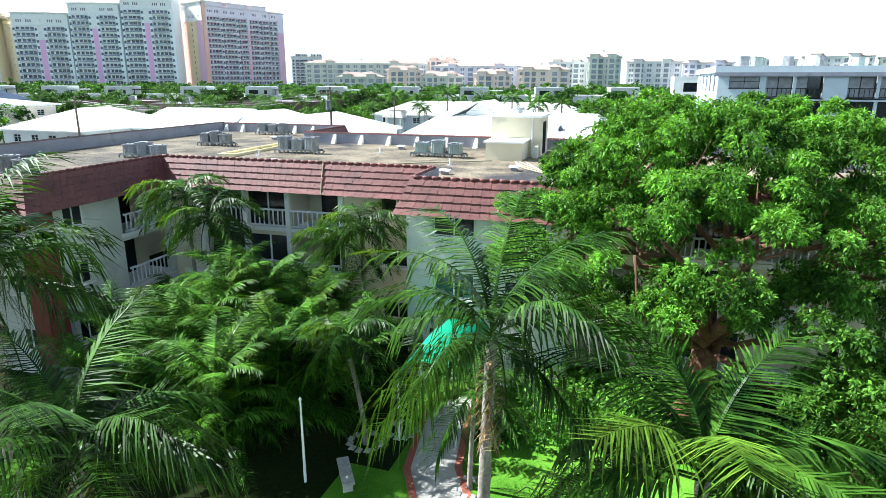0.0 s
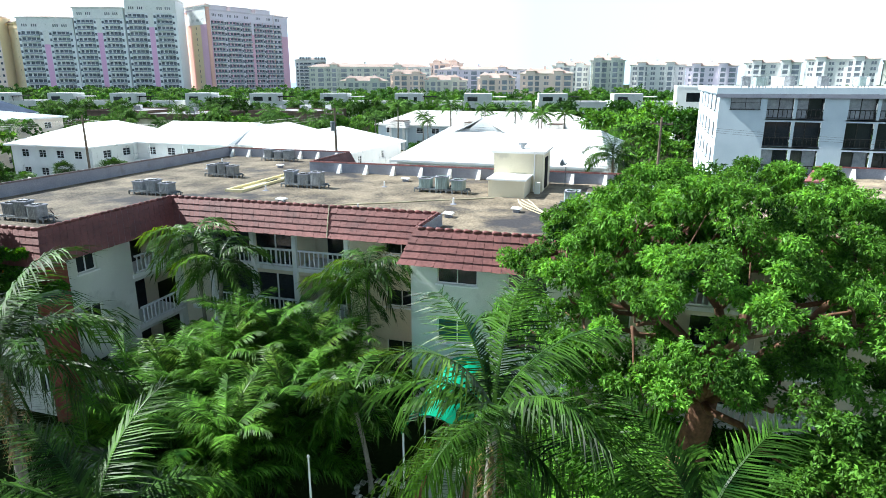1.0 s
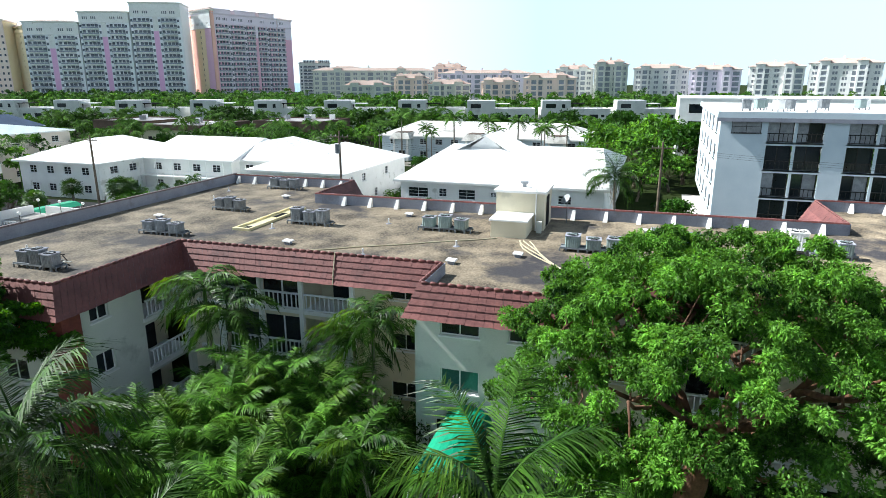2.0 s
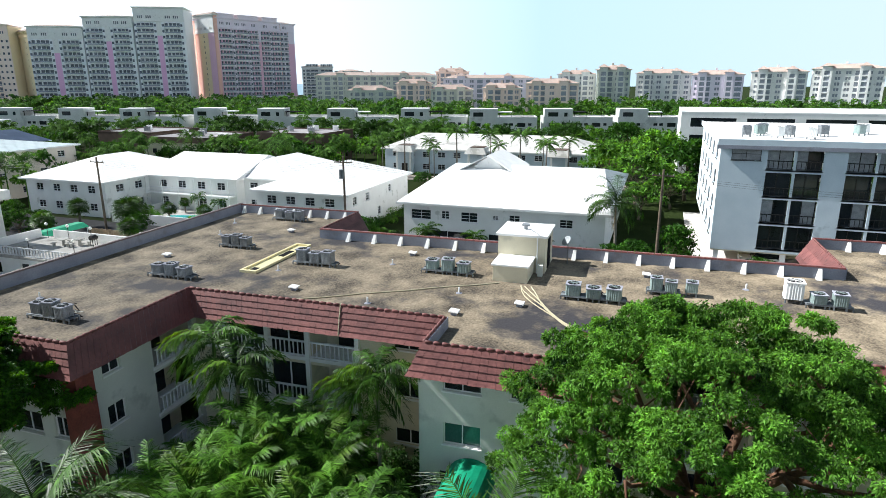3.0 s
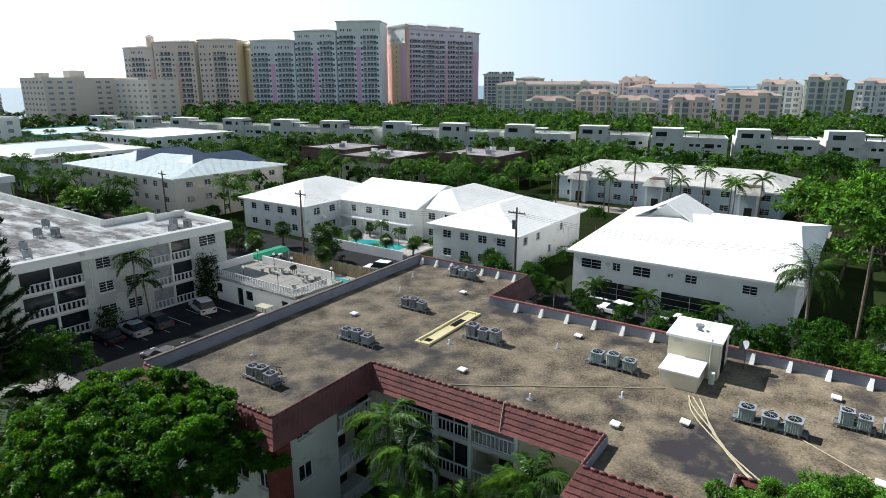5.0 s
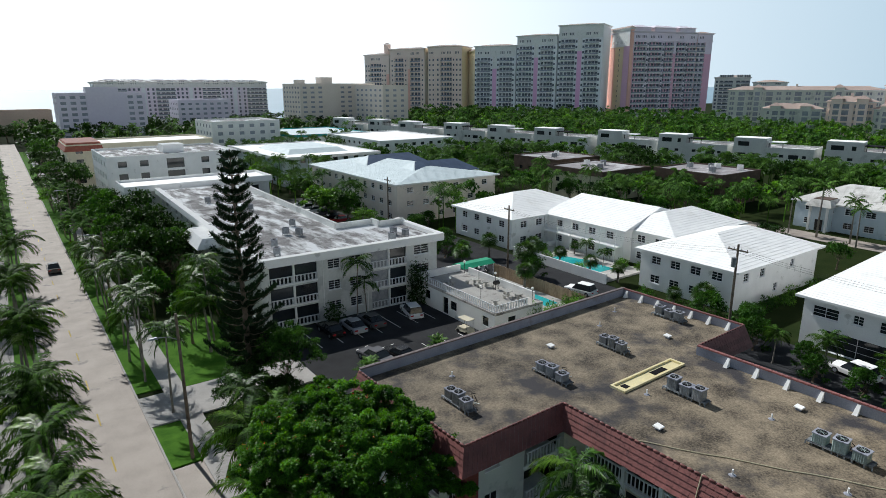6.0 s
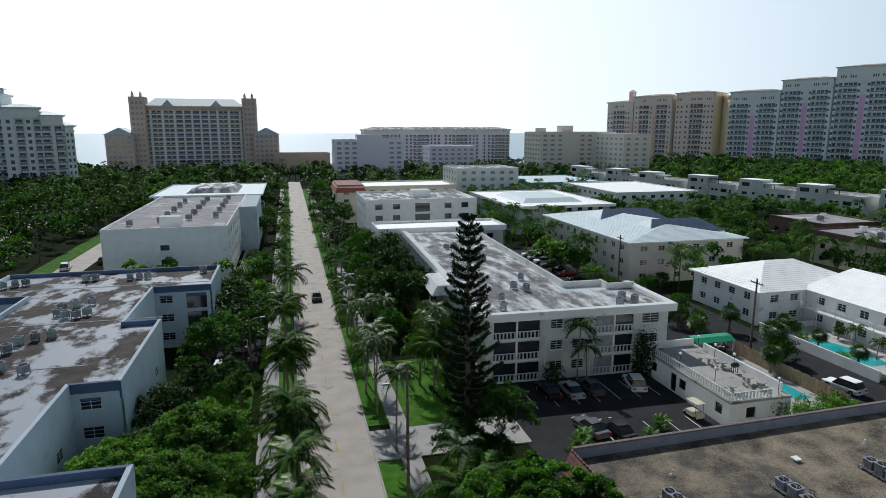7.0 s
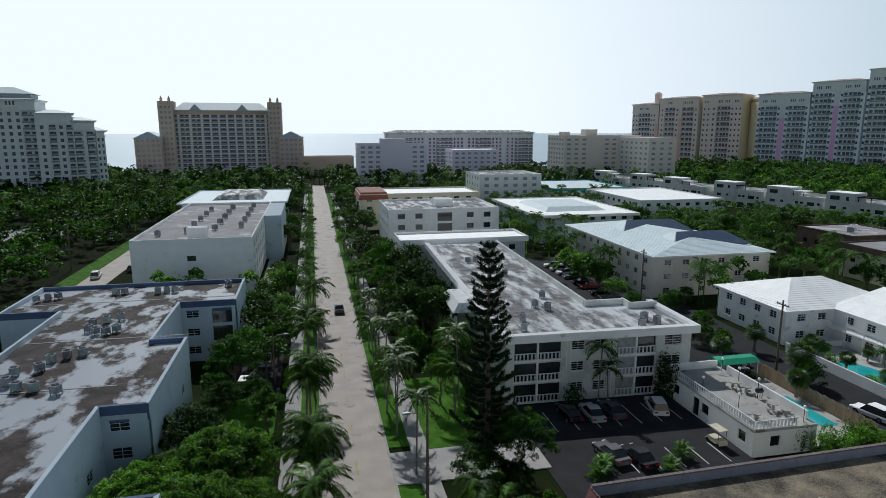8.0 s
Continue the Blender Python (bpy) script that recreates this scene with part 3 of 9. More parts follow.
def parapet(parent, p0, p1, h=0.85, buttress=2.1, thick=0.22, cap_mat=None):
    """A coated parapet on the roof's edge, roof side to the left of the way, with sloped buttresses and a tile coping."""
    p0, p1 = Vector((*p0, 0)), Vector((*p1, 0))
    t = (p1 - p0).normalized()
    n = Vector((-t.y, t.x, 0))
    length = (p1 - p0).length
    mesh = Mesh()
    o = [p0, p1, p1 + n * thick, p0 + n * thick]
    mesh.hexa([v + Vector((0, 0, 7.75)) for v in o], [v + Vector((0, 0, ROOF_Z + h - 0.06)) for v in o])
    wall = part("parapet", mesh, PARAPET, parent, "grey-white coated roof parapet")
    cap = Mesh()
    k = round(length / 0.42)
    for i in range(k):
        a, b = p0 + t * (length * i / k), p0 + t * (length * (i + 1) / k - 0.03)
        cap.hexa([a - n * 0.03 + Vector((0, 0, ROOF_Z + h - 0.05)), b - n * 0.03 + Vector((0, 0, ROOF_Z + h - 0.05)), b + n * (thick + 0.05) + Vector((0, 0, ROOF_Z + h - 0.05)), a + n * (thick + 0.05) + Vector((0, 0, ROOF_Z + h - 0.05))],
                 [a - n * 0.08 + Vector((0, 0, ROOF_Z + h + 0.01)), b - n * 0.08 + Vector((0, 0, ROOF_Z + h + 0.01)), b + n * (thick + 0.03) + Vector((0, 0, ROOF_Z + h + 0.05)), a + n * (thick + 0.03) + Vector((0, 0, ROOF_Z + h + 0.05))])
    part("coping", cap, cap_mat or REDTILE, parent, "dark weathered coping" if cap_mat else "red tile coping", kind="stuff")
    if buttress:
        for i in range(int(length / buttress)):
            a = p0 + t * (buttress * (i + 0.6)) + n * thick
            m = Mesh().hexa([a + Vector((0, 0, ROOF_Z)), a + t * 0.3 + Vector((0, 0, ROOF_Z)), a + t * 0.3 + n * 0.42 + Vector((0, 0, ROOF_Z)), a + n * 0.42 + Vector((0, 0, ROOF_Z))],
                            [a + Vector((0, 0, ROOF_Z + h - 0.12)), a + t * 0.2 + Vector((0, 0, ROOF_Z + h - 0.12)), a + t * 0.2 + n * 0.06 + Vector((0, 0, ROOF_Z + h - 0.12)), a + n * 0.06 + Vector((0, 0, ROOF_Z + h - 0.12))])
            part("buttress", m, WHITE, parent, "white sloped parapet buttress")


parapet(home, (21.3, 12.0), (-7.9, 12.0), 0.8, 0, cap_mat=COPING_OLD)
parapet(home, (21.3, 0.0), (21.3, 12.0), 0.75, 1.7)
parapet(home, (14.6, -35.4), (14.6, 0.0), 0.75, 2.1)
parapet(home, (22.4, -47.4), (22.4, -35.4), 0.75, 2.1)

WIN = dict(panes=2, frame_mat=WHITE, glass=GLASS)
WING = dict(panes=2, frame_mat=WHITE, glass=GREENGLASS)
FL = (0.15, 2.9, 5.65)        # storey floors


def rows_of(u0, u1, sill=0.95, head=2.05, style=WIN, floors=FL):
    return [(u0, u1, f + sill, f + head, style) for f in floors]


# outer walls; balcony recesses are bare openings with rooms set back behind
facade(home, (-7.4, 12.0), (-7.4, 0.75), 0, 8.3, [*rows_of(2.2, 3.8), *rows_of(7.0, 8.6), *rows_of(9.4, 10.2)], OFFWHITE)
facade(home, (-7.4, 0.75), (0.75, 0.75), 0, 8.3, [*rows_of(1.4, 2.5), *[(4.6, 7.7, f + 0.0, f + 2.35, None) for f in FL]], OFFWHITE)
facade(home, (0.75, 0.75), (0.75, -14.1), 0, 8.3, [*[(2.1, 4.65, f, f + 2.3, None) for f in FL], *[(4.85, 7.15, f, f + 2.3, None) for f in FL], *[(7.4, 10.2, f, f + 2.3, None) for f in FL], *rows_of(12.3, 14.0, 1.15)], CREAM)
facade(home, (0.75, -14.1), (-2.45, -14.1), 0, 8.3, [], CREAM)
facade(home, (-2.45, -14.1), (-2.45, -21.1), 0, 8.3, [*rows_of(1.2, 3.0, 1.0, 2.0, WIN, FL[2:]), *rows_of(1.2, 3.0, 1.0, 2.1, WING, FL[1:2]), *rows_of(4.3, 6.0, 1.0, 2.0, WIN, FL[1:]), (1.0, 3.2, 0.15, 2.4, dict(panes=2, frame_mat=BRONZE, glass=GLASS, sill=False))], OFFWHITE)
facade(home, (-2.45, -21.1), (0.75, -21.1), 0, 8.3, [], CREAM)
facade(home, (0.75, -21.1), (0.75, -36.0), 0, 8.3, [*rows_of(0.8, 2.4), *[(4.4, 7.6, f, f + 2.3, None) for f in FL], *[(7.8, 11.0, f, f + 2.3, None) for f in FL]], CREAM)
facade(home, (0.75, -36.0), (-7.4, -36.0), 0, 8.3, [], OFFWHITE)
facade(home, (-7.4, -36.0), (-7.4, -46.8), 0, 8.3, [*rows_of(1.5, 3.0), *rows_of(6, 7.5)], OFFWHITE)
facade(home, (14.4, -0.0), (14.4, -35.4), 0, 8.3, [], CREAM)
facade(home, (21.1, 11.8), (-7.4, 11.8), 0, 8.3, [], CREAM)
facade(home, (14.4, 0.3), (21.1, 0.3), 0, 8.3, [*rows_of(2.0, 3.6)], CREAM)
part("pillar", box_mesh(-7.75, -6.75, 0.45, 1.35, 0, 7.8), BRICKRED, home, "dark red brick corner pillar")
part("pillar", box_mesh(-7.75, -6.75, -37.0, -36.1, 0, 7.8), BRICKRED, home, "dark red brick corner pillar")


def railing(parent, p0, p1, z, h=0.98, spacing=0.26, thick=0.05, mat=None, panels=False):
    """Rails and balusters from p0 to p1, standing on z."""
    mat = mat or RAIL
    d = Vector((p1[0] - p0[0], p1[1] - p0[1]))
    length, ang = d.length, math.atan2(d.y, d.x)
    m = Matrix.Translation((*p0, z)) @ Matrix.Rotation(ang, 4, "Z")
    rail = Mesh().box(0, length, -0.05, 0.05, h - 0.09, h).box(0, length, -0.04, 0.04, 0.06, 0.14)
    r = part("railing", rail, mat, parent, "white balcony railing")
    r.matrix_local = m
    key = ("bal", round(h, 2), mat.name, panels)
    if key not in WINDOWS:
        b = Mesh().box(-0.03, 0.03, -0.022, 0.022, 0.13, h - 0.08)
        if panels:
            b.box(-0.10, -0.07, -0.02, 0.02, 0.13, h - 0.08).box(0.07, 0.10, -0.02, 0.02, 0.13, h - 0.08).box(-0.10, 0.10, -0.02, 0.02, h * 0.55, h * 0.6)
        WINDOWS[key] = b.data("baluster", mat)
    n = max(1, int(length / spacing))
    for i in range(n):
        o = part("baluster", WINDOWS[key], None, r)
        o.matrix_local = Matrix.Translation(((i + 0.5) * length / n, 0, 0))
    return r


for f in FL:
    z = f
    part("balcony_floor", box_mesh(0.6, 2.8, -9.6, 0.2, z - 0.2, z - 0.002), WHITE, home, "white balcony slab")
    railing(home, (0.62, -1.4), (0.62, -3.85), z)
    railing(home, (0.62, -4.15), (0.62, -6.35), z)
    railing(home, (0.62, -6.7), (0.62, -9.4), z)
    # rooms behind: dark screens on the first two bays, cream recess with a sliding door on the third
    part("screen_panel", box_mesh(0.9, 0.96, -3.9, -1.35, z, z + 2.3), GLASS, home, "dark insect screen")
    part("screen_panel", box_mesh(0.9, 0.96, -6.4, -4.1, z, z + 2.3), GLASS, home, "dark insect screen")
    part("screen_mullion", box_mesh(0.86, 0.92, -5.3, -5.22, z, z + 2.3), RAIL, home, "white screen mullion")
    part("recess_wall", box_mesh(2.7, 2.85, -9.9, -6.4, z, z + 2.6), CREAM, home, "cream balcony back wall")
    part("recess_side", box_mesh(0.95, 2.7, -9.75, -9.55, z, z + 2.6), CREAM, home)
    part("recess_side", box_mesh(0.95, 2.7, -6.62, -6.42, z, z + 2.6), CREAM, home)
    part("sliding_door", box_mesh(2.64, 2.7, -9.0, -7.4, z, z + 2.05), GLASS, home, "dark glass balcony door")
    part("balcony_floor", box_mesh(-2.9, 0.5, 0.65, 2.6, z - 0.2, z - 0.002), WHITE, home, "white balcony slab")
    railing(home, (-2.75, 0.62), (0.3, 0.62), z)
    part("recess_wall", box_mesh(-3.2, 0.7, 2.6, 2.75, z, z + 2.6), CREAM, home)
    part("sliding_door", box_mesh(-2.4, -0.3, 2.54, 2.6, z, z + 2.05), GLASS, home, "dark glass balcony door")
    railing(home, (0.62, -25.5), (0.62, -32.0), z)
    part("balcony_floor", box_mesh(0.6, 2.8, -32.2, -25.2, z - 0.2, z - 0.002), WHITE, home, "white balcony slab")
    part("recess_wall", box_mesh(2.7, 2.85, -32.3, -25.2, z, z + 2.6), CREAM, home)
    part("sliding_door", box_mesh(2.64, 2.7, -28.5, -26.2, z, z + 2.05), GLASS, home, "dark glass balcony door")
for v in (-4.0, -6.52, -9.52, -1.3):
    part("post", box_mesh(0.55, 0.8, v - 0.12, v + 0.12, 0, 7.9), WHITE, home, "white balcony post")

# penthouse and plant on the roof
ph = thing("stair_penthouse", "cream stair penthouse with white flat top standing on the gravel roof", "penthouse", HOME)
part("body", box_mesh(10.4, 13.6, -17.9, -14.9, ROOF_Z, 10.9), CREAM, ph)
part("roof", box_mesh(10.25, 13.75, -18.03, -14.77, 10.9, 11.05), WHITE, ph, "white coated flat top")
part("low_box", box_mesh(8.1, 10.4, -17.2, -15.1, ROOF_Z, 9.58), CREAM, ph)
part("low_roof", box_mesh(7.98, 10.4, -17.3, -15.0, 9.58, 9.68), WHITE, ph, "white coated flat top")
part("vent", Mesh().tube([(11.8, -16.4, 11.05), (11.8, -16.4, 11.3)], 0.13, 10).tube([(11.8, -16.4, 11.28), (11.8, -16.4, 11.42)], 0.26, 10), STEEL, ph)
part("door", box_mesh(11.3, 12.3, -17.95, -17.9, ROOF_Z + 0.1, 10.6), DARK, ph, "dark steel door")
part("pipe", Mesh().tube([(10.34, -17.4, ROOF_Z), (10.34, -17.4, 11.2), (10.6, -17.2, 11.25), (11.7, -16.6, 11.25)], 0.04, 6), WHITE, ph)
part("meter_box", box_mesh(9.7, 10.0, -17.85, -17.55, ROOF_Z, ROOF_Z + 0.7), OFFWHITE, ph)
sd = thing("satellite_dish", "grey satellite dish on a short mast beside the penthouse", "satellite dish", HOME @ pose(13.0, -19.0, 0))
part("mast", Mesh().tube([(0, 0, ROOF_Z), (0, 0, ROOF_Z + 1.5)], 0.03, 6), STEEL, sd)
part("dish", Mesh().tube([(0.0, 0.02, ROOF_Z + 1.52), (-0.05, 0.06, ROOF_Z + 1.56), (-0.10, 0.12, ROOF_Z + 1.62)], [0.05, 0.26, 0.36], 14), STEEL, sd)
sl = thing("roof_lightwell", "pale yellow kerbed light well cut in the gravel roof", "light well", HOME)
part("rim", Mesh().box(5.0, 12.0, 0.5, 0.65, ROOF_Z, ROOF_Z + 0.16).box(5.0, 12.0, -0.55, -0.4, ROOF_Z, ROOF_Z + 0.16).box(5.0, 5.2, -0.4, 0.5, ROOF_Z, ROOF_Z + 0.16).box(11.8, 12.0, -0.4, 0.5, ROOF_Z, ROOF_Z + 0.16), YELLOW, sl, "pale yellow concrete kerb")
part("well", box_mesh(5.2, 11.8, -0.4, 0.5, ROOF_Z - 0.05, ROOF_Z + 0.03), YELLOW, sl, "yellow floor of the well")
# flat near-black sheets paint shaft shade; the floor has no openings
for x0, x1 in ((5.6, 6.1), (8.9, 10.4)):
    part("shaft", box_mesh(x0, x1, -0.2, 0.3, ROOF_Z + 0.03, ROOF_Z + 0.045), DARK, sl, "dark sheet painting the shade of a shaft")

ACS = {}


def condenser(x, y, z, w=0.72, h=0.75, mat=None, rot=0.0, base=0.25):
    """A boxy air conditioner: louvred casing, top grille ring, fan and feet."""
    mat = mat or STEEL
    key = (w, h, mat.name)
    m = Matrix.Translation((x, y, z)) @ Matrix.Rotation(rot, 4, "Z")
    if key in ACS:
        return copy_thing(ACS[key], m)
    a = thing("air_conditioner", "grey finned air-conditioner condenser on the flat roof", "air conditioner", m, "roof condensers")
    r = w / 2
    case, n = Mesh(), 48                      # rounded casing with upright fins
    for z in (base, base + h * 0.96):
        for i in range(n):
            t = 2 * math.pi * (i + 0.5) / n
            c_, s_ = math.cos(t), math.sin(t)
            q = r / (abs(c_) ** 7 + abs(s_) ** 7) ** (1 / 7) - (0.022 if i % 2 else 0.0)
            case.v.append((c_ * q, s_ * q, z))
    case.f.extend((i, (i + 1) % n, n + (i + 1) % n, n + i) for i in range(n))
    case.f.append(tuple(range(n - 1, -1, -1)))
    part("casing", case, mat, a)
    ring, n = Mesh(), 16
    ring.box(-r - 0.01, r + 0.01, -r - 0.01, r + 0.01, base + h - 0.03, base + h + 0.02)
    part("top_plate", ring, PARAPET if mat is not WHITE else WHITE, a, "pale metal top plate")
    # a closed near-black disc paints the shade inside the fan hole
    part("fan_shade_disc", Mesh().tube([(0, 0, base + h + 0.015), (0, 0, base + h + 0.035)], r * 0.8, 16), DARK, a, "dark disc painting the shade of the fan opening")
    gr = Mesh()
    for i in range(4):
        t = math.pi * i / 4
        c, s = math.cos(t) * r * 0.8, math.sin(t) * r * 0.8
        gr.tube([(-c, -s, base + h + 0.05), (c, s, base + h + 0.05)], 0.012, 4)
    part("grille", gr, mat, a)
    for sx in (-1, 1):
        for sy in (-1, 1):
            part("foot", box_mesh(sx * r * 0.8 - 0.04, sx * r * 0.8 + 0.04, sy * r * 0.8 - 0.04, sy * r * 0.8 + 0.04, 0, base), STEEL, a)
    ACS[key] = a
    return a


def on_home(u, v):
    p = HOME @ Vector((u, v, 0))
    return p.x, p.y


def rack(u, v, length, along_v=True):
    """A low steel rail frame with hoses under a row of condensers."""
    a = thing("unit_rack", "low galvanised rail frame with black hoses on gravel roof", "rack", HOME @ pose(u, v, ROOF_Z, 0, 0, 90 if along_v else 0), "unit racks")
    for s in (-0.3, 0.3):
        part("rail", box_mesh(-length / 2, length / 2, s - 0.03, s + 0.03, 0.2, 0.27), STEEL, a)
    for i in range(3):
        x = -length / 2 + length * i / 2
        for s in (-0.3, 0.3):
            part("leg", box_mesh(x - 0.03, x + 0.03, s - 0.03, s + 0.03, 0, 0.2), STEEL, a)
    part("hose", Mesh().tube([(-length / 2 + length * i / 10, -0.5 + 0.12 * math.sin(i * 2.1), 0.08 + 0.16 * abs(math.sin(i * 1.3))) for i in range(11)], 0.035, 5), DARK, a, "black insulated hose")
    for k in range(3):
        part("hose", Mesh().tube([(-length * 0.2 + 0.35 * k + 0.25 * math.sin(i * 1.7 + k * 2), -0.55 - 0.09 * i * (1 + 0.3 * k), 0.06 + 0.22 * max(0, math.sin(i * 0.9 + k))) for i in range(8)], 0.028, 5), DARK if k else OFFWHITE, a)
    part("pan", box_mesh(-length / 2, length / 2, -0.36, 0.36, 0.17, 0.2), STEEL, a, "flat steel tray")


for u, v, n, gap, mat, w, h in ((-4.7, 4.9, 3, 0.85, STEEL, 0.68, 0.8), (2.9, 4.0, 3, 1.0, STEEL, 0.72, 0.72), (10.2, 4.5, 3, 0.82, STEEL, 0.68, 0.8), (7.9, -3.2, 3, 0.95, STEEL, 0.74, 0.85), (19.3, 5.6, 3, 0.95, STEEL, 0.72, 0.75),
                               (8.7, -12.1, 3, 1.05, GREENSTEEL, 0.76, 0.8), (6.3, -21.2, 3, 1.1, GREENSTEEL, 0.8, 0.7), (8.6, -24.9, 2, 0.8, GREENSTEEL, 0.66, 0.8), (8.8, -26.4, 1, 0.8, GREENSTEEL, 0.66, 0.8), (9.4, -31.6, 1, 1.0, WHITE, 0.95, 1.05), (8.8, -33.2, 2, 1.0, GREENSTEEL, 0.72, 0.7)):
    if n > 1:
        rack(u, v, gap * n + 0.2)
    for i in range(n):
        x, y = on_home(u + 0.06 * ((i * 7) % 3 - 1), v + gap * (i - (n - 1) / 2))
        condenser(x, y, ROOF_Z, w, h * (0.9 if (i + int(v)) % 2 else 0.72), mat, radians(1.5 + 4 * ((i * 5) % 3 - 1)))

VENT = None
for i, (u, v) in enumerate(((6.1, -1.5), (5.3, -13.8), (3.0, -4.5), (12.0, -8.5), (2.2, -9.5), (9.5, -8.0), (4.2, -17.5), (3.6, -26.0), (10.8, -29.5), (-2.5, 8.4), (15.5, 3.2), (6.6, 7.6), (13.2, 8.2), (3.2, -30.5), (11.6, -24.0), (2.0, -14.5), (17.0, 9.6), (5.5, -27.5))):
    a = thing("roof_vent", "small white vent pipe with flashing on gravel roof", "roof vent", HOME @ pose(u, v, ROOF_Z), "roof vents")
    if i % 4 < 2:
        part("pipe", Mesh().tube([(0, 0, 0), (0, 0, 0.35)], 0.05, 8), WHITE, a)
        part("flashing", Mesh().tube([(0, 0, 0), (0, 0, 0.04)], [0.2, 0.12], 10), PARAPET, a)
    else:
        part("curb", box_mesh(-0.16, 0.16, -0.16, 0.16, 0, 0.16), PARAPET, a)
        part("cap", Mesh().hexa([(-0.26, -0.26, 0.16), (0.26, -0.26, 0.16), (0.26, 0.26, 0.2), (-0.26, 0.26, 0.2)], [(-0.24, -0.24, 0.22), (0.24, -0.24, 0.22), (0.24, 0.24, 0.26), (-0.24, 0.24, 0.26)]), WHITE, a)


def cable(name, pts, r, mat, label):
    return solid(name, Mesh().tube([HOME @ Vector(p) for p in pts], r, 5), mat, label, "cable")


PALEHOSE = material("pale_tan_hose", (0.42, 0.38, 0.26), (0.52, 0.47, 0.34), bump=0)
cable("roof_cable", [(0.6 + i * 0.71, -4.0 - i * 1.16 + 0.12 * math.sin(i * 1.9), ROOF_Z + 0.04) for i in range(11)], 0.04, PALEHOSE, "pale cable lying across the gravel roof")
for k in range(4):
    cable("roof_cable", [(7.5 - i * 0.85, -17.0 - k * 0.14 - 0.55 * i * (0.5 + 0.06 * i) + 0.2 * math.sin(i * 0.8 + k * 1.3), ROOF_Z + 0.04) for i in range(10)], 0.035, PALEHOSE, "pale cable bundle lying on the gravel roof")
cable("roof_cable", [(6.0 - i * 0.5, -22.6 - i * 0.75, ROOF_Z + 0.04) for i in range(9)], 0.03, PALEHOSE, "pale cable lying on the gravel roof")
cable("mansard_cable", [(0.3, -9.0, ROOF_Z + 0.6), (0.0, -9.0, 9.26), (-0.35, -9.05, 8.5), (-0.62, -9.1, 7.75)], 0.03, PALEHOSE, "pale cable hanging over the red mansard")

# entrance canopy: a barrel of green canvas on a frame
cn = thing("entrance_canopy", "emerald green barrel canvas canopy over the entrance path", "canopy", HOME @ pose(-2.5, -16.7, -0.1))
arc = Mesh()
N, LEN = 12, 5.2
for i in range(N):
    a0, a1 = math.pi * i / N, math.pi * (i + 1) / N
    for (r0, r1) in ((1.15, 1.12),):
        arc.hexa([(-LEN, math.cos(a0) * r1, 2.5 + math.sin(a0) * r1 * 0.85), (0, math.cos(a0) * r1, 2.5 + math.sin(a0) * r1 * 0.85), (0, math.cos(a1) * r1, 2.5 + math.sin(a1) * r1 * 0.85), (-LEN, math.cos(a1) * r1, 2.5 + math.sin(a1) * r1 * 0.85)],
                 [(-LEN, math.cos(a0) * r0, 2.5 + math.sin(a0) * r0 * 0.85), (0, math.cos(a0) * r0, 2.5 + math.sin(a0) * r0 * 0.85), (0, math.cos(a1) * r0, 2.5 + math.sin(a1) * r0 * 0.85), (-LEN, math.cos(a1) * r0, 2.5 + math.sin(a1) * r0 * 0.85)])
part("canvas", welded(arc, "canvas", CANVAS), None, cn)
for s in (-1.1, 1.1):
    for x in (-LEN + 0.1, -LEN / 2):
        part("post", Mesh().tube([(x, s, 0), (x, s, 2.5)], 0.04, 8), RAIL, cn)


# ---------------- neighbouring buildings ----------------
def block(name, label, x0, x1, y0, y1, h, wall_mat, roof_mat, south=(), west=(), east=(), parapet_h=0.35, fascia=None, fascia_h=0.0, joined=True, z0=0.0, pane=None, category="building", rot=0.0, over=0.0, foot=True):
    """A flat-roofed building: four walls with real openings, a roof sheet and a parapet. south, west, east: openings as (u0, u1, z0, z1)."""
    w, d = x1 - x0, y1 - y0
    b = thing(name, label, category, pose(x0, y0, 0, 0, 0, rot))
    panes = Mesh()
    st = [(*o[:4], None) for o in south]
    wt = [(*o[:4], None) for o in west]
    et = [(*o[:4], None) for o in east]
    facade(b, (0, 0), (w, 0), z0, h, st, wall_mat, joined=panes)
    facade(b, (w, 0), (w, d), z0, h, et, wall_mat, joined=panes)
    facade(b, (w, d), (0, d), z0, h, [], wall_mat, joined=panes)
    facade(b, (0, d), (0, 0), z0, h, wt, wall_mat, joined=panes)
    if panes.f:
        part("window_glass", panes, pane or GLASS, b, "dark recessed window panes", kind="stuff")
    o = over
    e = 0.06 if parapet_h else -0.02
    part("roof", box_mesh(-o + e, w + o - e, -o + e, d + o - e, h - 0.25, h - 0.005), roof_mat, b)
    if parapet_h:
        t, pm = 0.25, fascia or wall_mat
        fz = h - fascia_h
        m = Mesh().box(-o - 0.03, w + o + 0.03, -o - 0.03, -o + t, fz, h + parapet_h).box(-o - 0.03, w + o + 0.03, d + o - t, d + o + 0.03, fz, h + parapet_h)
        m.box(-o - 0.03, -o + t, -o + t, d + o - t, fz, h + parapet_h).box(w + o - t, w + o + 0.03, -o + t, d + o - t, fz, h + parapet_h)
        part("parapet", m, pm, b)
    if foot:
        keep_out(x0 - 0.8, x1 + 0.8, y0 - 0.8, y1 + 0.8)
    return b


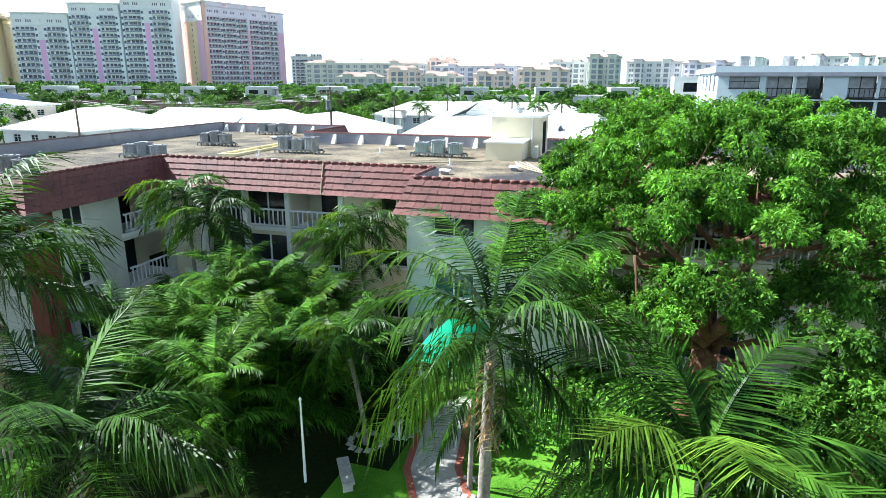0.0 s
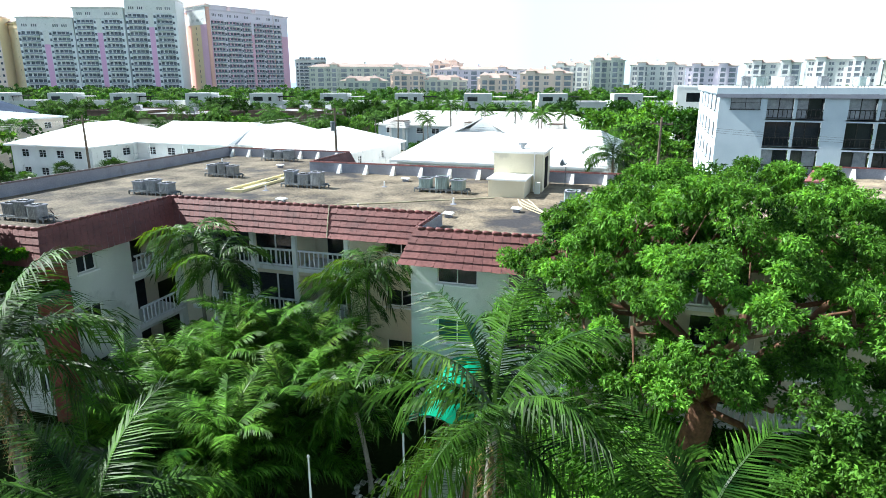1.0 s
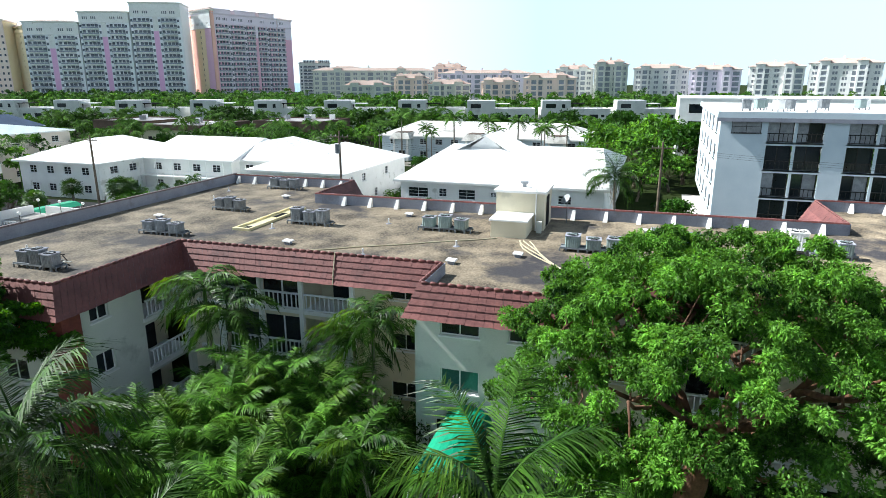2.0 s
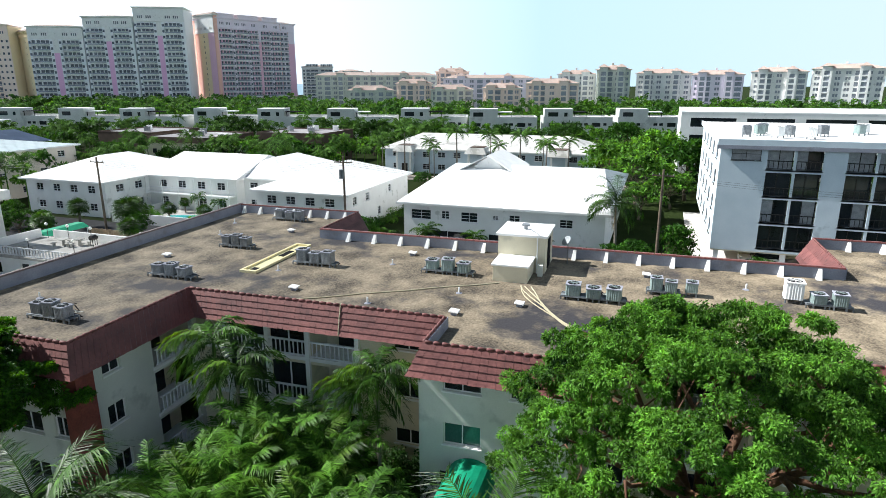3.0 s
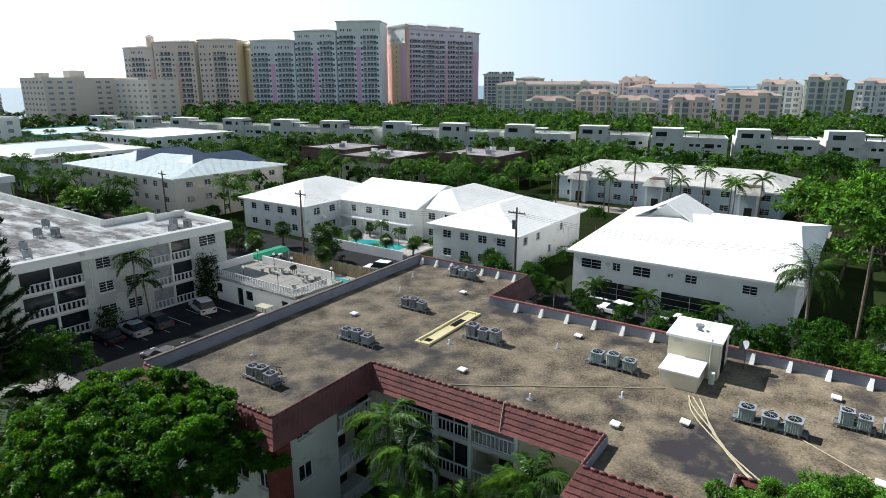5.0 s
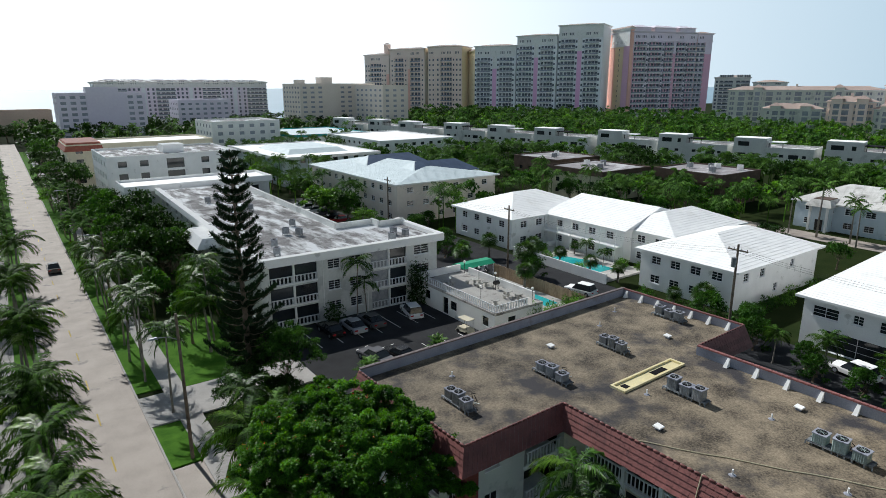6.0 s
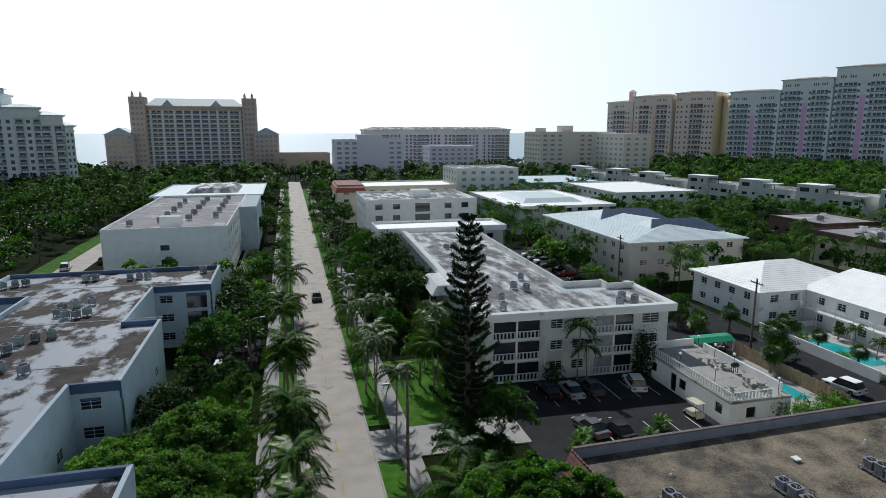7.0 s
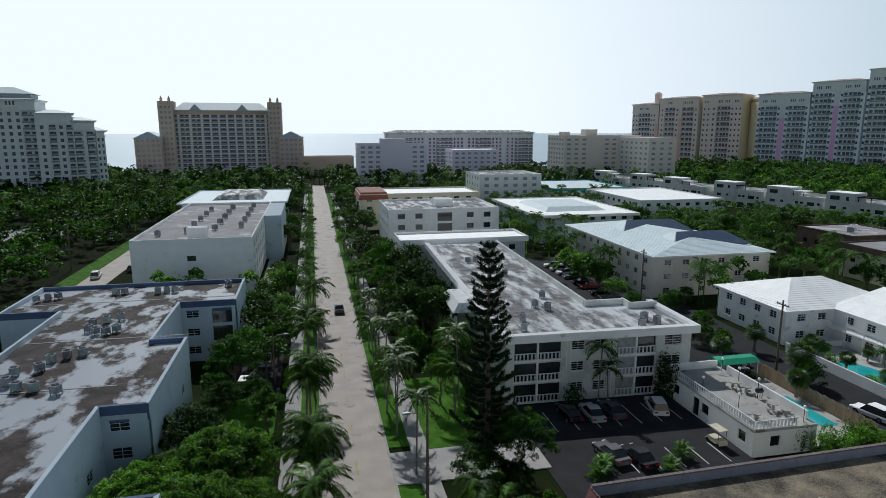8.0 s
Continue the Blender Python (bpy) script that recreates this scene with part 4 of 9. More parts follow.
def win_grid(length, cols, floors, w=1.4, h=1.2, sill=0.9, margin=1.2, first=0.0, storey=2.8):
    return [(margin + (length - 2 * margin) * (c + 0.5) / cols - w / 2, margin + (length - 2 * margin) * (c + 0.5) / cols + w / 2, first + f * storey + sill, first + f * storey + sill + h) for f in range(floors) for c in range(cols)]


def hip_roof(parent, x0, x1, y0, y1, ze, zr, inset, mat, along="y", over=0.7, courses=0.55, label=""):
    """A hipped roof of lapped courses with a fascia; inset: how far the ridge's ends stand in (0: a gable)."""
    x0, x1, y0, y1 = x0 - over, x1 + over, y0 - over, y1 + over
    if along == "y":
        r0, r1 = ((x0 + x1) / 2, y0 + inset), ((x0 + x1) / 2, y1 - inset)
    else:
        r0, r1 = (x0 + inset, (y0 + y1) / 2), (x1 - inset, (y0 + y1) / 2)
    c = [(x0, y0), (x1, y0), (x1, y1), (x0, y1)]
    tops = [r0, r0, r1, r1] if along == "y" else [r0, r1, r1, r0]
    m = Mesh()
    for i in range(4):
        a, b, ta, tb = c[i], c[(i + 1) % 4], tops[i], tops[(i + 1) % 4]
        n = max(2, round(math.dist(((a[0] + b[0]) / 2, (a[1] + b[1]) / 2), ((ta[0] + tb[0]) / 2, (ta[1] + tb[1]) / 2)) / courses))
        for k in range(n):
            s, t = k / n, (k + 1) / n
            L = lambda p, q, u: (p[0] + (q[0] - p[0]) * u, p[1] + (q[1] - p[1]) * u)
            z0, z1 = ze + (zr - ze) * s, ze + (zr - ze) * t
            m.poly([(*L(a, ta, s), z0 + 0.036), (*L(b, tb, s), z0 + 0.036), (*L(b, tb, t), z1 + 0.012), (*L(a, ta, t), z1 + 0.012)])
            m.poly([(*L(a, ta, s), z0 + 0.012), (*L(b, tb, s), z0 + 0.012), (*L(b, tb, s), z0 + 0.036), (*L(a, ta, s), z0 + 0.036)])
    m.poly([(*p, ze + 0.012) for p in c[::-1]])
    part("roof", welded(m, "roof", mat), None, parent, label)
    f = Mesh().box(x0 - 0.02, x1 + 0.02, y0 - 0.04, y0, ze - 0.22, ze + 0.06).box(x0 - 0.02, x1 + 0.02, y1, y1 + 0.04, ze - 0.22, ze + 0.06).box(x0 - 0.04, x0, y0, y1, ze - 0.22, ze + 0.06).box(x1, x1 + 0.04, y0, y1, ze - 0.22, ze + 0.06)
    part("fascia", f, WHITE, parent, "white eaves board")


def villa(name, label, x0, x1, y0, y1, ze, zr, inset, wall_mat, roof_mat, along="y", south=(), west=(), z0=0.0, over=0.7):
    b = thing(name, label, "house", pose(0, 0, 0))
    st = dict(panes=2, frame_mat=RAIL, glass=GLASS, bars=2)
    facade(b, (x0, y0), (x1, y0), z0, ze, [(*o, st) for o in south], wall_mat)
    facade(b, (x1, y0), (x1, y1), z0, ze, [], wall_mat)
    facade(b, (x1, y1), (x0, y1), z0, ze, [], wall_mat)
    facade(b, (x0, y1), (x0, y0), z0, ze, [(*o, st) for o in west], wall_mat)
    hip_roof(b, x0, x1, y0, y1, ze, zr, inset, roof_mat, along, over)
    keep_out(x0 - 1, x1 + 1, y0 - 1, y1 + 1)
    return b


VW = lambda length, cols, sill2=3.6: win_grid(length, cols, 2, 1.5, 1.15, 0.95, 1.0, 0.0, 2.75)
villa("villa", "white two-storey villa with bright white hipped roof by the pool", 71.2, 92, 79.2, 95.5, 5.6, 8.6, 8.2, WHITE, SHINGLE, "x", south=VW(20.8, 5), west=VW(16.3, 4))
villa("villa", "white two-storey villa wing with white hipped roof and gallery", 80.0, 98, 62, 79.2, 5.6, 8.4, 0.5, WHITE, SHINGLE, "y", west=VW(17.2, 4))
villa("villa", "white two-storey villa with ribbed white hipped roof", 73.2, 95, 39.2, 53.5, 5.6, 8.3, 7.6, WHITE, SHINGLE, "x", south=[(2, 3.2, 3.7, 4.8), (6, 7.2, 3.7, 4.8), (10, 11, 0.9, 2.1), (14, 15, 3.7, 4.8)], west=VW(14.3, 4))
villa("villa", "white two-storey villa wing with white hipped roof", 82.0, 101, 54.2, 66.2, 5.6, 8.2, 6.5, WHITE, SHINGLE, "x", west=VW(12, 3), south=VW(19, 4))
villa("villa", "long white villa with large white tiled gable roof over open parking", 70.4, 103, 5.0, 29.6, 5.8, 8.7, 2.4, WHITE, SHINGLE, "y", west=[(1.0, 3.6, 3.7, 4.9), (5, 6, 3.9, 4.9), (7.5, 9.6, 3.7, 4.9), (11.5, 12.2, 4.2, 4.7), (13.5, 14.8, 3.9, 4.9), (19.5, 21, 3.8, 4.8), (2.5, 9, 0.1, 2.4), (11, 17.5, 0.1, 2.4)])
gv = thing("roof_gable", "small white gabled roof rising behind the long villa roof", "roof", pose(84.6, 22.6, 0))
part("roof_slope", Mesh().hexa([(-1.5, -4.2, 7.9), (9, -4.2, 7.9), (9, 0, 10.1), (-0.2, 0, 10.1)], [(-1.5, -4.2, 8.02), (9, -4.2, 8.02), (9, 0, 10.25), (-0.2, 0, 10.25)]), SHINGLE, gv, "white tiled slope")
part("roof_slope", Mesh().hexa([(-0.2, 0, 10.1), (9, 0, 10.1), (9, 4.2, 7.9), (-1.5, 4.2, 7.9)], [(-0.2, 0, 10.25), (9, 0, 10.25), (9, 4.2, 8.02), (-1.5, 4.2, 8.02)]), SHINGLE, gv, "white tiled slope")
part("gable_wall", Mesh().hexa([(0.2, -3.6, 7.4), (0.5, -3.6, 7.4), (0.5, 3.6, 7.4), (0.2, 3.6, 7.4)], [(0.2, -0.1, 10.0), (0.5, -0.1, 10.0), (0.5, 0.1, 10.0), (0.2, 0.1, 10.0)]), WHITE, gv, "white gable wall")
villa("villa", "long white villa row with weathered white tile roof", 132, 154, 14, 60, 5.5, 8.2, 6, PALEBLUE, SHINGLE_OLD, "y", west=[*win_grid(46, 12, 2, 1.7, 1.2, 0.9, 1.0, 0, 2.75)])
for y in (17.5, 35.5, 52.5):
    g = thing("entrance_porch", "white entrance porch with small flat-topped dormer roof", "porch", pose(129.6, y, 0))
    for v in (0.2, 3.4):
        part("column", box_mesh(0.0, 0.4, v, v + 0.4, 0, 5.0), WHITE, g)
    part("porch_wall", box_mesh(0.9, 2.4, 0.2, 3.8, 0, 5.0), PALEBLUE, g)
    part("porch_door", box_mesh(0.86, 0.93, 1.3, 2.7, 0.1, 2.3), BRONZE, g)
    part("porch_roof", Mesh().hexa([(-0.5, -0.5, 5.0), (4.6, -0.5, 5.0), (4.6, 4.5, 5.0), (-0.5, 4.5, 5.0)], [(0.5, 0.3, 6.3), (4.6, 0.3, 6.3), (4.6, 3.7, 6.3), (0.5, 3.7, 6.3)]), SHINGLE_OLD, g)
    part("roof_hatch", box_mesh(0.7, 4.2, 0.5, 3.5, 6.3, 6.42), BROWNWALL, g)
bl = villa("apartment_house", "beige three-storey flats with pale blue metal hipped roof", 65.6, 92.0, 108.4, 150.5, 8.5, 10.6, 9, BEIGE, PALEMETAL, "y", south=win_grid(26.4, 6, 3, 1.5, 1.1, 0.9, 1.2, 0, 2.8), west=win_grid(42, 11, 3, 1.5, 1.1, 0.9, 1.2, 0, 2.8))
for y0, x0, x1 in ((113.5, 73.0, 91.5), (131.5, 71.0, 90.0)):
    a, b, z0, z1, d = (x0, y0), (x1, y0), 9.5, 11.4, 5.0
    part("cross_roof", Mesh().hexa([(x0, y0, z0 - 0.4), (x1, y0, z0 - 0.4), (x1 - 1, y0 + 11, z0 - 0.4), (x0 + 1, y0 + 11, z0 - 0.4)], [(x0 + 3.5, y0 + d, z1), (x1 - 3.5, y0 + d, z1), (x1 - 3.5, y0 + d + 0.3, z1), (x0 + 3.5, y0 + d + 0.3, z1)]), PALEMETAL, bl, "pale metal cross roof")
    part("roof_band", Mesh().hexa([(x0 + 0.3, y0 - 0.06, z0 - 0.28), (x1 - 0.3, y0 - 0.06, z0 - 0.28), (x1 - 3.6, y0 + d - 0.06, z1 + 0.0), (x0 + 3.6, y0 + d - 0.06, z1 + 0.0)], [(x0 + 0.3, y0 - 0.06, z0 - 0.2), (x1 - 0.3, y0 - 0.06, z0 - 0.2), (x1 - 3.6, y0 + d - 0.06, z1 + 0.08), (x0 + 3.6, y0 + d - 0.06, z1 + 0.08)]), BLUEGREY, bl, "dark blue metal roof slope")

# white flats with ornate balconies across the car park
EB = pose(22.3, 67.6, 0, 0, 0, -1.8)
eb = thing("apartment_building", "white three-storey flats with ornate balcony railings and stained flat roof", "building", EB)
keep_out(21, 49, 64, 142)
SW, H3 = 24.2, 8.2
EF = (0.15, 2.85, 5.55)
ES = dict(panes=2, frame_mat=RAIL, glass=GLASS, bars=3)
front = [*[(1.0, 6.9, f + 0.05, f + 2.35, None) for f in EF], *[(14.2, 19.4, f + 0.05, f + 2.35, None) for f in EF],
         *[(8.3, 9.9, f + 1.0, f + 2.2, ES) for f in EF], *[(11.2, 12.8, f + 1.0, f + 2.2, ES) for f in EF], *[(20.6, 22.9, f + 0.9, f + 2.2, ES) for f in EF]]
facade(eb, (0, 0), (SW, 0), 0, H3, front, TOWNGREY)
facade(eb, (SW, 0), (SW, 11.5), 0, H3, [(3, 4.5, f + 1, f + 2.1, ES) for f in EF], TOWNGREY)
facade(eb, (SW, 11.5), (14.8, 11.5), 0, H3, [], TOWNGREY)
facade(eb, (14.8, 11.5), (14.8, 62), 0, H3, [], TOWNGREY)
facade(eb, (0, 62), (0, 0), 0, H3, [(2 + i * 4.2, 3.7 + i * 4.2, f + 0.9, f + 2.1, ES) for i in range(14) for f in EF], TOWNGREY)
part("roof", Mesh().prism([(0.1, 0.1), (SW - 0.1, 0.1), (SW - 0.1, 11.4), (14.7, 11.4), (14.7, 62), (0.1, 62)], H3 - 0.1, H3 + 0.35), FLATROOF, eb, "grey flat roof with white sealed patches and painted wet sheen")
for a, b, c, d in ((-0.75, SW + 0.75, -0.75, 0.15), (SW - 0.15, SW + 0.75, 0.15, 11.6), (-0.75, 0.2, 0.15, 62)):
    part("eave_band", box_mesh(a, b, c, d, H3 - 0.15, H3 + 0.85), WHITE, eb, "white eaves fascia")
for a, b, c, d, z in ((14.5, 14.9, 11.5, 60, 1.25), (14.5, SW - 4, 11.3, 11.65, 1.2), (SW - 4, SW - 3.7, 9.4, 11.65, 1.3), (SW - 3.7, SW + 0.3, 9.3, 9.6, 1.2)):
    part("roof_wall", box_mesh(a, b, c, d, H3 + 0.3, H3 + z), TOWNGREY, eb, "grey-white roof wall")
part("skirt_roof", Mesh().hexa([(-3.6, 15, 7.4), (0, 15, 7.4), (0, 25, 7.4), (-3.6, 25, 7.4)], [(-2.6, 16, 8.6), (0, 16, 8.6), (0, 24, 8.6), (-2.6, 24, 8.6)]), WHITE, eb, "white sloped roof skirt")
for f in EF:
    for u0, u1 in ((1.0, 6.9), (14.2, 19.4)):
        part("balcony_floor", box_mesh(u0, u1, -0.1, 1.4, f - 0.12, f + 0.03), WHITE, eb, "white balcony slab")
        mid = (u0 + u1) / 2
        for a, b in ((u0, mid - 0.1), (mid + 0.1, u1)):
            railing(eb, (a, -0.12), (b, -0.12), f, 1.0, 0.42, panels=True)
        part("screen_panel", box_mesh(u0, mid - 0.05, 0.25, 0.3, f + 0.03, f + 2.35), GLASS if u0 < 5 else CURTAIN, eb, "dark balcony screen")
        part("screen_panel", box_mesh(mid + 0.05, u1, 0.25, 0.3, f + 0.03, f + 2.35), GLASS, eb, "dark balcony screen")
        part("post", box_mesh(mid - 0.1, mid + 0.1, -0.05, 0.3, f, f + 2.4), WHITE, eb)
for x in (7.6, 13.6):
    part("downpipe", Mesh().tube([(x, -0.06, 0), (x, -0.06, H3)], 0.05, 6), WHITE, eb)
# rear wing of the same flats
block("apartment_wing", "white flat-roofed rear wing with sloped white skirt roof", 19.0, 47.0, 131.5, 141, 9.0, TOWNGREY, SHINGLE, win_grid(28, 7, 3, 1.5, 1.2, 0.8), parapet_h=0.5, fascia=WHITE, fascia_h=0.7, over=0.6)
for i, (x, y) in enumerate(((40.5, 68.5), (42.2, 71.0), (43.0, 69.2), (31.5, 78.0), (30.2, 79.5), (33.0, 84), (26.5, 74), (25.3, 70), (30.5, 98), (32, 99.2), (28.2, 110), (30.0, 111), (33.5, 118))):
    condenser(x, y, H3 + 0.35, 0.8, 0.8, STEEL, radians(11 * i))

# terrace block with flat sun deck beside the car park
tb = block("terrace_block", "low white pool terrace with flat sun deck and balustrade", 43.3, 50.8, 50.6, 67.0, 3.0, WHITE, DECK, south=[(2, 3.2, 1.0, 2.2)], west=[(2, 3.2, 1.0, 2.2), (6, 7.2, 0.1, 2.3), (7.6, 9.0, 1.0, 2.2), (14, 15.2, 1.0, 2.2)], parapet_h=0.0)
railing(tb, (0.15, 0.15), (0.15, 16.2), 3.0, 0.95, 0.42, panels=True)
railing(tb, (0.15, 0.15), (5.2, 0.15), 3.0, 0.95, 0.42, panels=True)
part("deck_wall", box_mesh(7.1, 7.35, 1.2, 14.2, 3.0, 3.95), WHITE, tb, "white deck wall")
part("deck_wall", box_mesh(0.3, 7.1, 16.0, 16.25, 3.0, 3.95), WHITE, tb, "white deck wall")
strip("pool_terrace", 50.9, 58.9, 51.0, 68.0, 0.2, DECK, "sunlit pool paving behind the board fence", "deck", 0.25)
solid("plunge_pool", box_mesh(55.4, 57.6, 54.5, 62.5, 0.1, 0.215), POOL, "narrow turquoise pool under the terrace wall", "pool")
gr = thing("barbecue_grill", "black barbecue grill on legs on the terrace", "grill", pose(49.2, 57.4, 3.0))
part("firebox", Mesh().hexa([(-0.35, -0.22, 0.7), (0.35, -0.22, 0.7), (0.35, 0.22, 0.7), (-0.35, 0.22, 0.7)], [(-0.4, -0.28, 0.95), (0.4, -0.28, 0.95), (0.4, 0.28, 0.95), (-0.4, 0.28, 0.95)]), BRONZE, gr)
part("hood", Mesh().hexa([(-0.4, -0.28, 0.95), (0.4, -0.28, 0.95), (0.4, 0.28, 0.95), (-0.4, 0.28, 0.95)], [(-0.3, -0.12, 1.2), (0.3, -0.12, 1.2), (0.3, 0.12, 1.2), (-0.3, 0.12, 1.2)]), BRONZE, gr)
for sx in (-0.28, 0.28):
    for sy in (-0.16, 0.16):
        part("leg", box_mesh(sx - 0.025, sx + 0.025, sy - 0.025, sy + 0.025, 0, 0.7), BRONZE, gr)


def picnic_table(x, y, z, rot):
    a = thing("picnic_table", "round concrete table with curved benches on the terrace", "table", pose(x, y, z, 0, 0, rot), "terrace tables")
    part("tabletop", Mesh().tube([(0, 0, 0.7), (0, 0, 0.78)], 0.55, 14), STONE, a)
    part("pedestal", Mesh().tube([(0, 0, 0), (0, 0, 0.7)], [0.22, 0.12], 8), STONE, a)
    for k in range(3):
        c, s = math.cos(k * 2.1), math.sin(k * 2.1)
        part("bench", Mesh().box(c * 0.95 - 0.3, c * 0.95 + 0.3, s * 0.95 - 0.16, s * 0.95 + 0.16, 0.36, 0.44).box(c * 0.95 - 0.12, c * 0.95 + 0.12, s * 0.95 - 0.1, s * 0.95 + 0.1, 0, 0.36), STONE, a)


for x, y, r in ((48.2, 60.6, 10), (48.8, 59.0, 50), (48.6, 54.4, 80), (48.9, 52.9, 30), (44.8, 62.0, 0), (45.2, 52.8, 60)):
    picnic_table(x, y, 3.0, r)


def globe_lamp(x, y, z, h=1.5):
    a = thing("globe_lamp", "white globe lamp on a slim post", "lamp", pose(x, y, z), "globe lamps")
    part("post", Mesh().tube([(0, 0, 0), (0, 0, h)], 0.035, 6), BRONZE, a)
    g = bmesh.new()
    bmesh.ops.create_uvsphere(g, u_segments=12, v_segments=8, radius=0.17, matrix=Matrix.Translation((0, 0, h + 0.15)))
    me = bpy.data.meshes.new("globe")
    g.to_mesh(me)
    g.free()
    me.materials.append(LAMPGLOBE)
    part("globe", me, None, a)


for x, y in ((44.2, 60.6), (45.2, 55.6), (50.2, 65.4), (50.2, 62.2), (50.2, 58.8), (49.8, 51.4)):
    globe_lamp(x, y, 3.0)

# pool court of the villas
strip("pool_deck", 69.8, 79.5, 57.0, 76.5, 0.25, CONCRETE, "pale pool deck", "deck", 0.3)
solid("swimming_pool", Mesh().prism([(72.4, 60.5), (76.0, 60.5), (76.6, 66), (75.0, 71), (72.4, 71)], 0.1, 0.262), POOL, "turquoise swimming pool beside white villas", "pool")
pf = thing("pool_fence", "white pool wall with railing", "fence")
part("wall", box_mesh(69.4, 69.65, 56.5, 76.8, 0, 1.5), WHITE, pf)
part("wall", box_mesh(69.4, 79.6, 76.6, 76.8, 0, 1.1), WHITE, pf)
keep_out(69, 80, 56, 77)
wf = thing("wooden_fence", "weathered board fence beside the lane", "fence")
for i in range(44):
    part("board", box_mesh(59.0, 59.06, 51.0 + i * 0.42, 51.0 + i * 0.42 + 0.38, 0, 1.9 + 0.04 * ((i * 7) % 3)), WOOD, wf)
bw = thing("boundary_wall", "low white wall along the car park edge", "wall")
part("wall", box_mesh(19.5, 45.0, 38.6, 38.85, 0, 1.2), PARAPET, bw)
part("coping", box_mesh(19.4, 45.1, 38.5, 38.95, 1.2, 1.3), COPING_OLD, bw, "red tile coping")
aw = thing("green_awning", "green canvas awning over parked car", "awning", pose(52.5, 68.6, 0))
part("canvas", Mesh().hexa([(0, 0, 2.3), (6, 0, 2.3), (6, 3, 2.3), (0, 3, 2.3)], [(0, 0.9, 2.75), (6, 0.9, 2.75), (6, 2.1, 2.75), (0, 2.1, 2.75)]), CANVAS, aw)
for x in (0.2, 5.8):
    for y in (0.2, 2.8):
        part("post", Mesh().tube([(x, y, 0), (x, y, 2.3)], 0.04, 6), RAIL, aw)

# tall pale block to the east with deep balconies
RBH = 14.2
rb = thing("apartment_block", "pale blue-white five-storey block with deep glazed balconies", "building", pose(71.2, -6.2, 0, 0, 0, 0))
keep_out(70, 105, -48, -5)
RF = [2.9 + 2.8 * i for i in range(4)]
west = []
for k in range(4):
    for f in RF:
        v0 = 4.5 + k * 7.2
        west.append((v0 + 0.0, v0 + 2.45, f + 0.1, f + 2.6, None))
        west.append((v0 + 2.7, v0 + 5.1, f + 0.1, f + 2.6, None))
west.append((1.1, 3.9, RF[3] + 1.0, RF[3] + 2.3, dict(panes=2, frame_mat=BRONZE, glass=CURTAIN, bars=1)))
facade(rb, (0, 0), (0, -38), 2.6, RBH, west, PALEBLUE)
facade(rb, (32, 0), (0, 0), 2.6, RBH, [(5 + i * 5.5, 7 + i * 5.5, f + 0.7, f + 2.3, dict(panes=2, frame_mat=BRONZE, glass=GLASS)) for i in range(5) for f in RF], PALEBLUE)
part("underside", box_mesh(0.05, 32, -38, -0.05, 2.45, 2.65), CREAM, rb)
part("roof", box_mesh(-0.05, 32, -38, 0.05, RBH, RBH + 0.12), SHINGLE, rb, "white coated flat roof")
part("roof_edge", Mesh().box(-0.35, 0.1, -38, 0.35, RBH - 0.35, RBH + 0.25).box(0.1, 32, 0.05, 0.35, RBH - 0.35, RBH + 0.25), PALEBLUE, rb)
part("roof_trim", box_mesh(-0.4, -0.36, -38, 0.36, RBH - 0.75, RBH - 0.36), PARAPET, rb, "grey corrugated fascia strip")
part("ground_wall", box_mesh(8, 31, -37, -4, 0, 2.5), YELLOW, rb, "yellow carport wall")
for i in range(6):
    part("column", box_mesh(0.3, 0.75, -0.9 - i * 6.6, -0.4 - i * 6.6, 0, 2.5), WHITE, rb)
for k in range(4):
    for f in RF:
        v0 = -(4.5 + k * 7.2)
        for a_, c_ in ((0.0, 1.2), (1.25, 2.45), (2.7, 3.85), (3.9, 5.1)):
            part("balcony_glass", box_mesh(0.75, 0.8, v0 - c_, v0 - a_, f + 0.1, f + 2.6), CURTAIN if f > 11 and c_ < 5 or (k * 5 + int(f * 3 + a_ * 2)) % 7 == 3 else GLASS, rb, "dark glass balcony door")
            part("door_frame", Mesh().box(0.68, 0.74, v0 - c_ - 0.03, v0 - c_ + 0.05, f + 0.1, f + 2.6).box(0.68, 0.74, v0 - c_ + 0.05, v0 - a_, f + 2.5, f + 2.6), BRONZE, rb, "dark bronze door frame")
        part("balcony_floor", box_mesh(0.0, 0.75, v0 - 5.2, v0 + 0.1, f - 0.05, f + 0.1), PALEBLUE, rb)
        railing(rb, (0.12, v0), (0.12, v0 - 5.1), f + 0.1, 0.95, 0.4, mat=BRONZE)
for i, (x, y) in enumerate(((76, -9), (78, -10.5), (75.3, -12), (77.2, -13.4), (80.5, -11.2), (74.5, -15), (79, -17), (81.2, -21), (83.5, -22), (79, -26))):
    condenser(x, y, RBH + 0.12, 0.95, 0.95, (STEEL, GREENSTEEL, WHITE)[i % 3], radians(17 * i))

block("apartment_block", "white four-storey block with dark balcony bands", 146, 172, -62, -4, 13.6, WHITE, SHINGLE, west=[(2 + i * 11, 11 + i * 11, f + 0.3, f + 2.2) for i in range(5) for f in (0.4, 3.6, 6.8, 10.4)], parapet_h=0.3)
block("flat_house", "brown-shingled two-storey flats with stained flat roof", 136, 152, 79, 97, 7.6, BROWNWALL, PURPLEROOF, south=win_grid(16, 4, 2, 1.4, 1.1), west=win_grid(18, 4, 2, 1.4, 1.1), parapet_h=0.3, fascia=BROWNWALL, fascia_h=2.2, over=0.4)
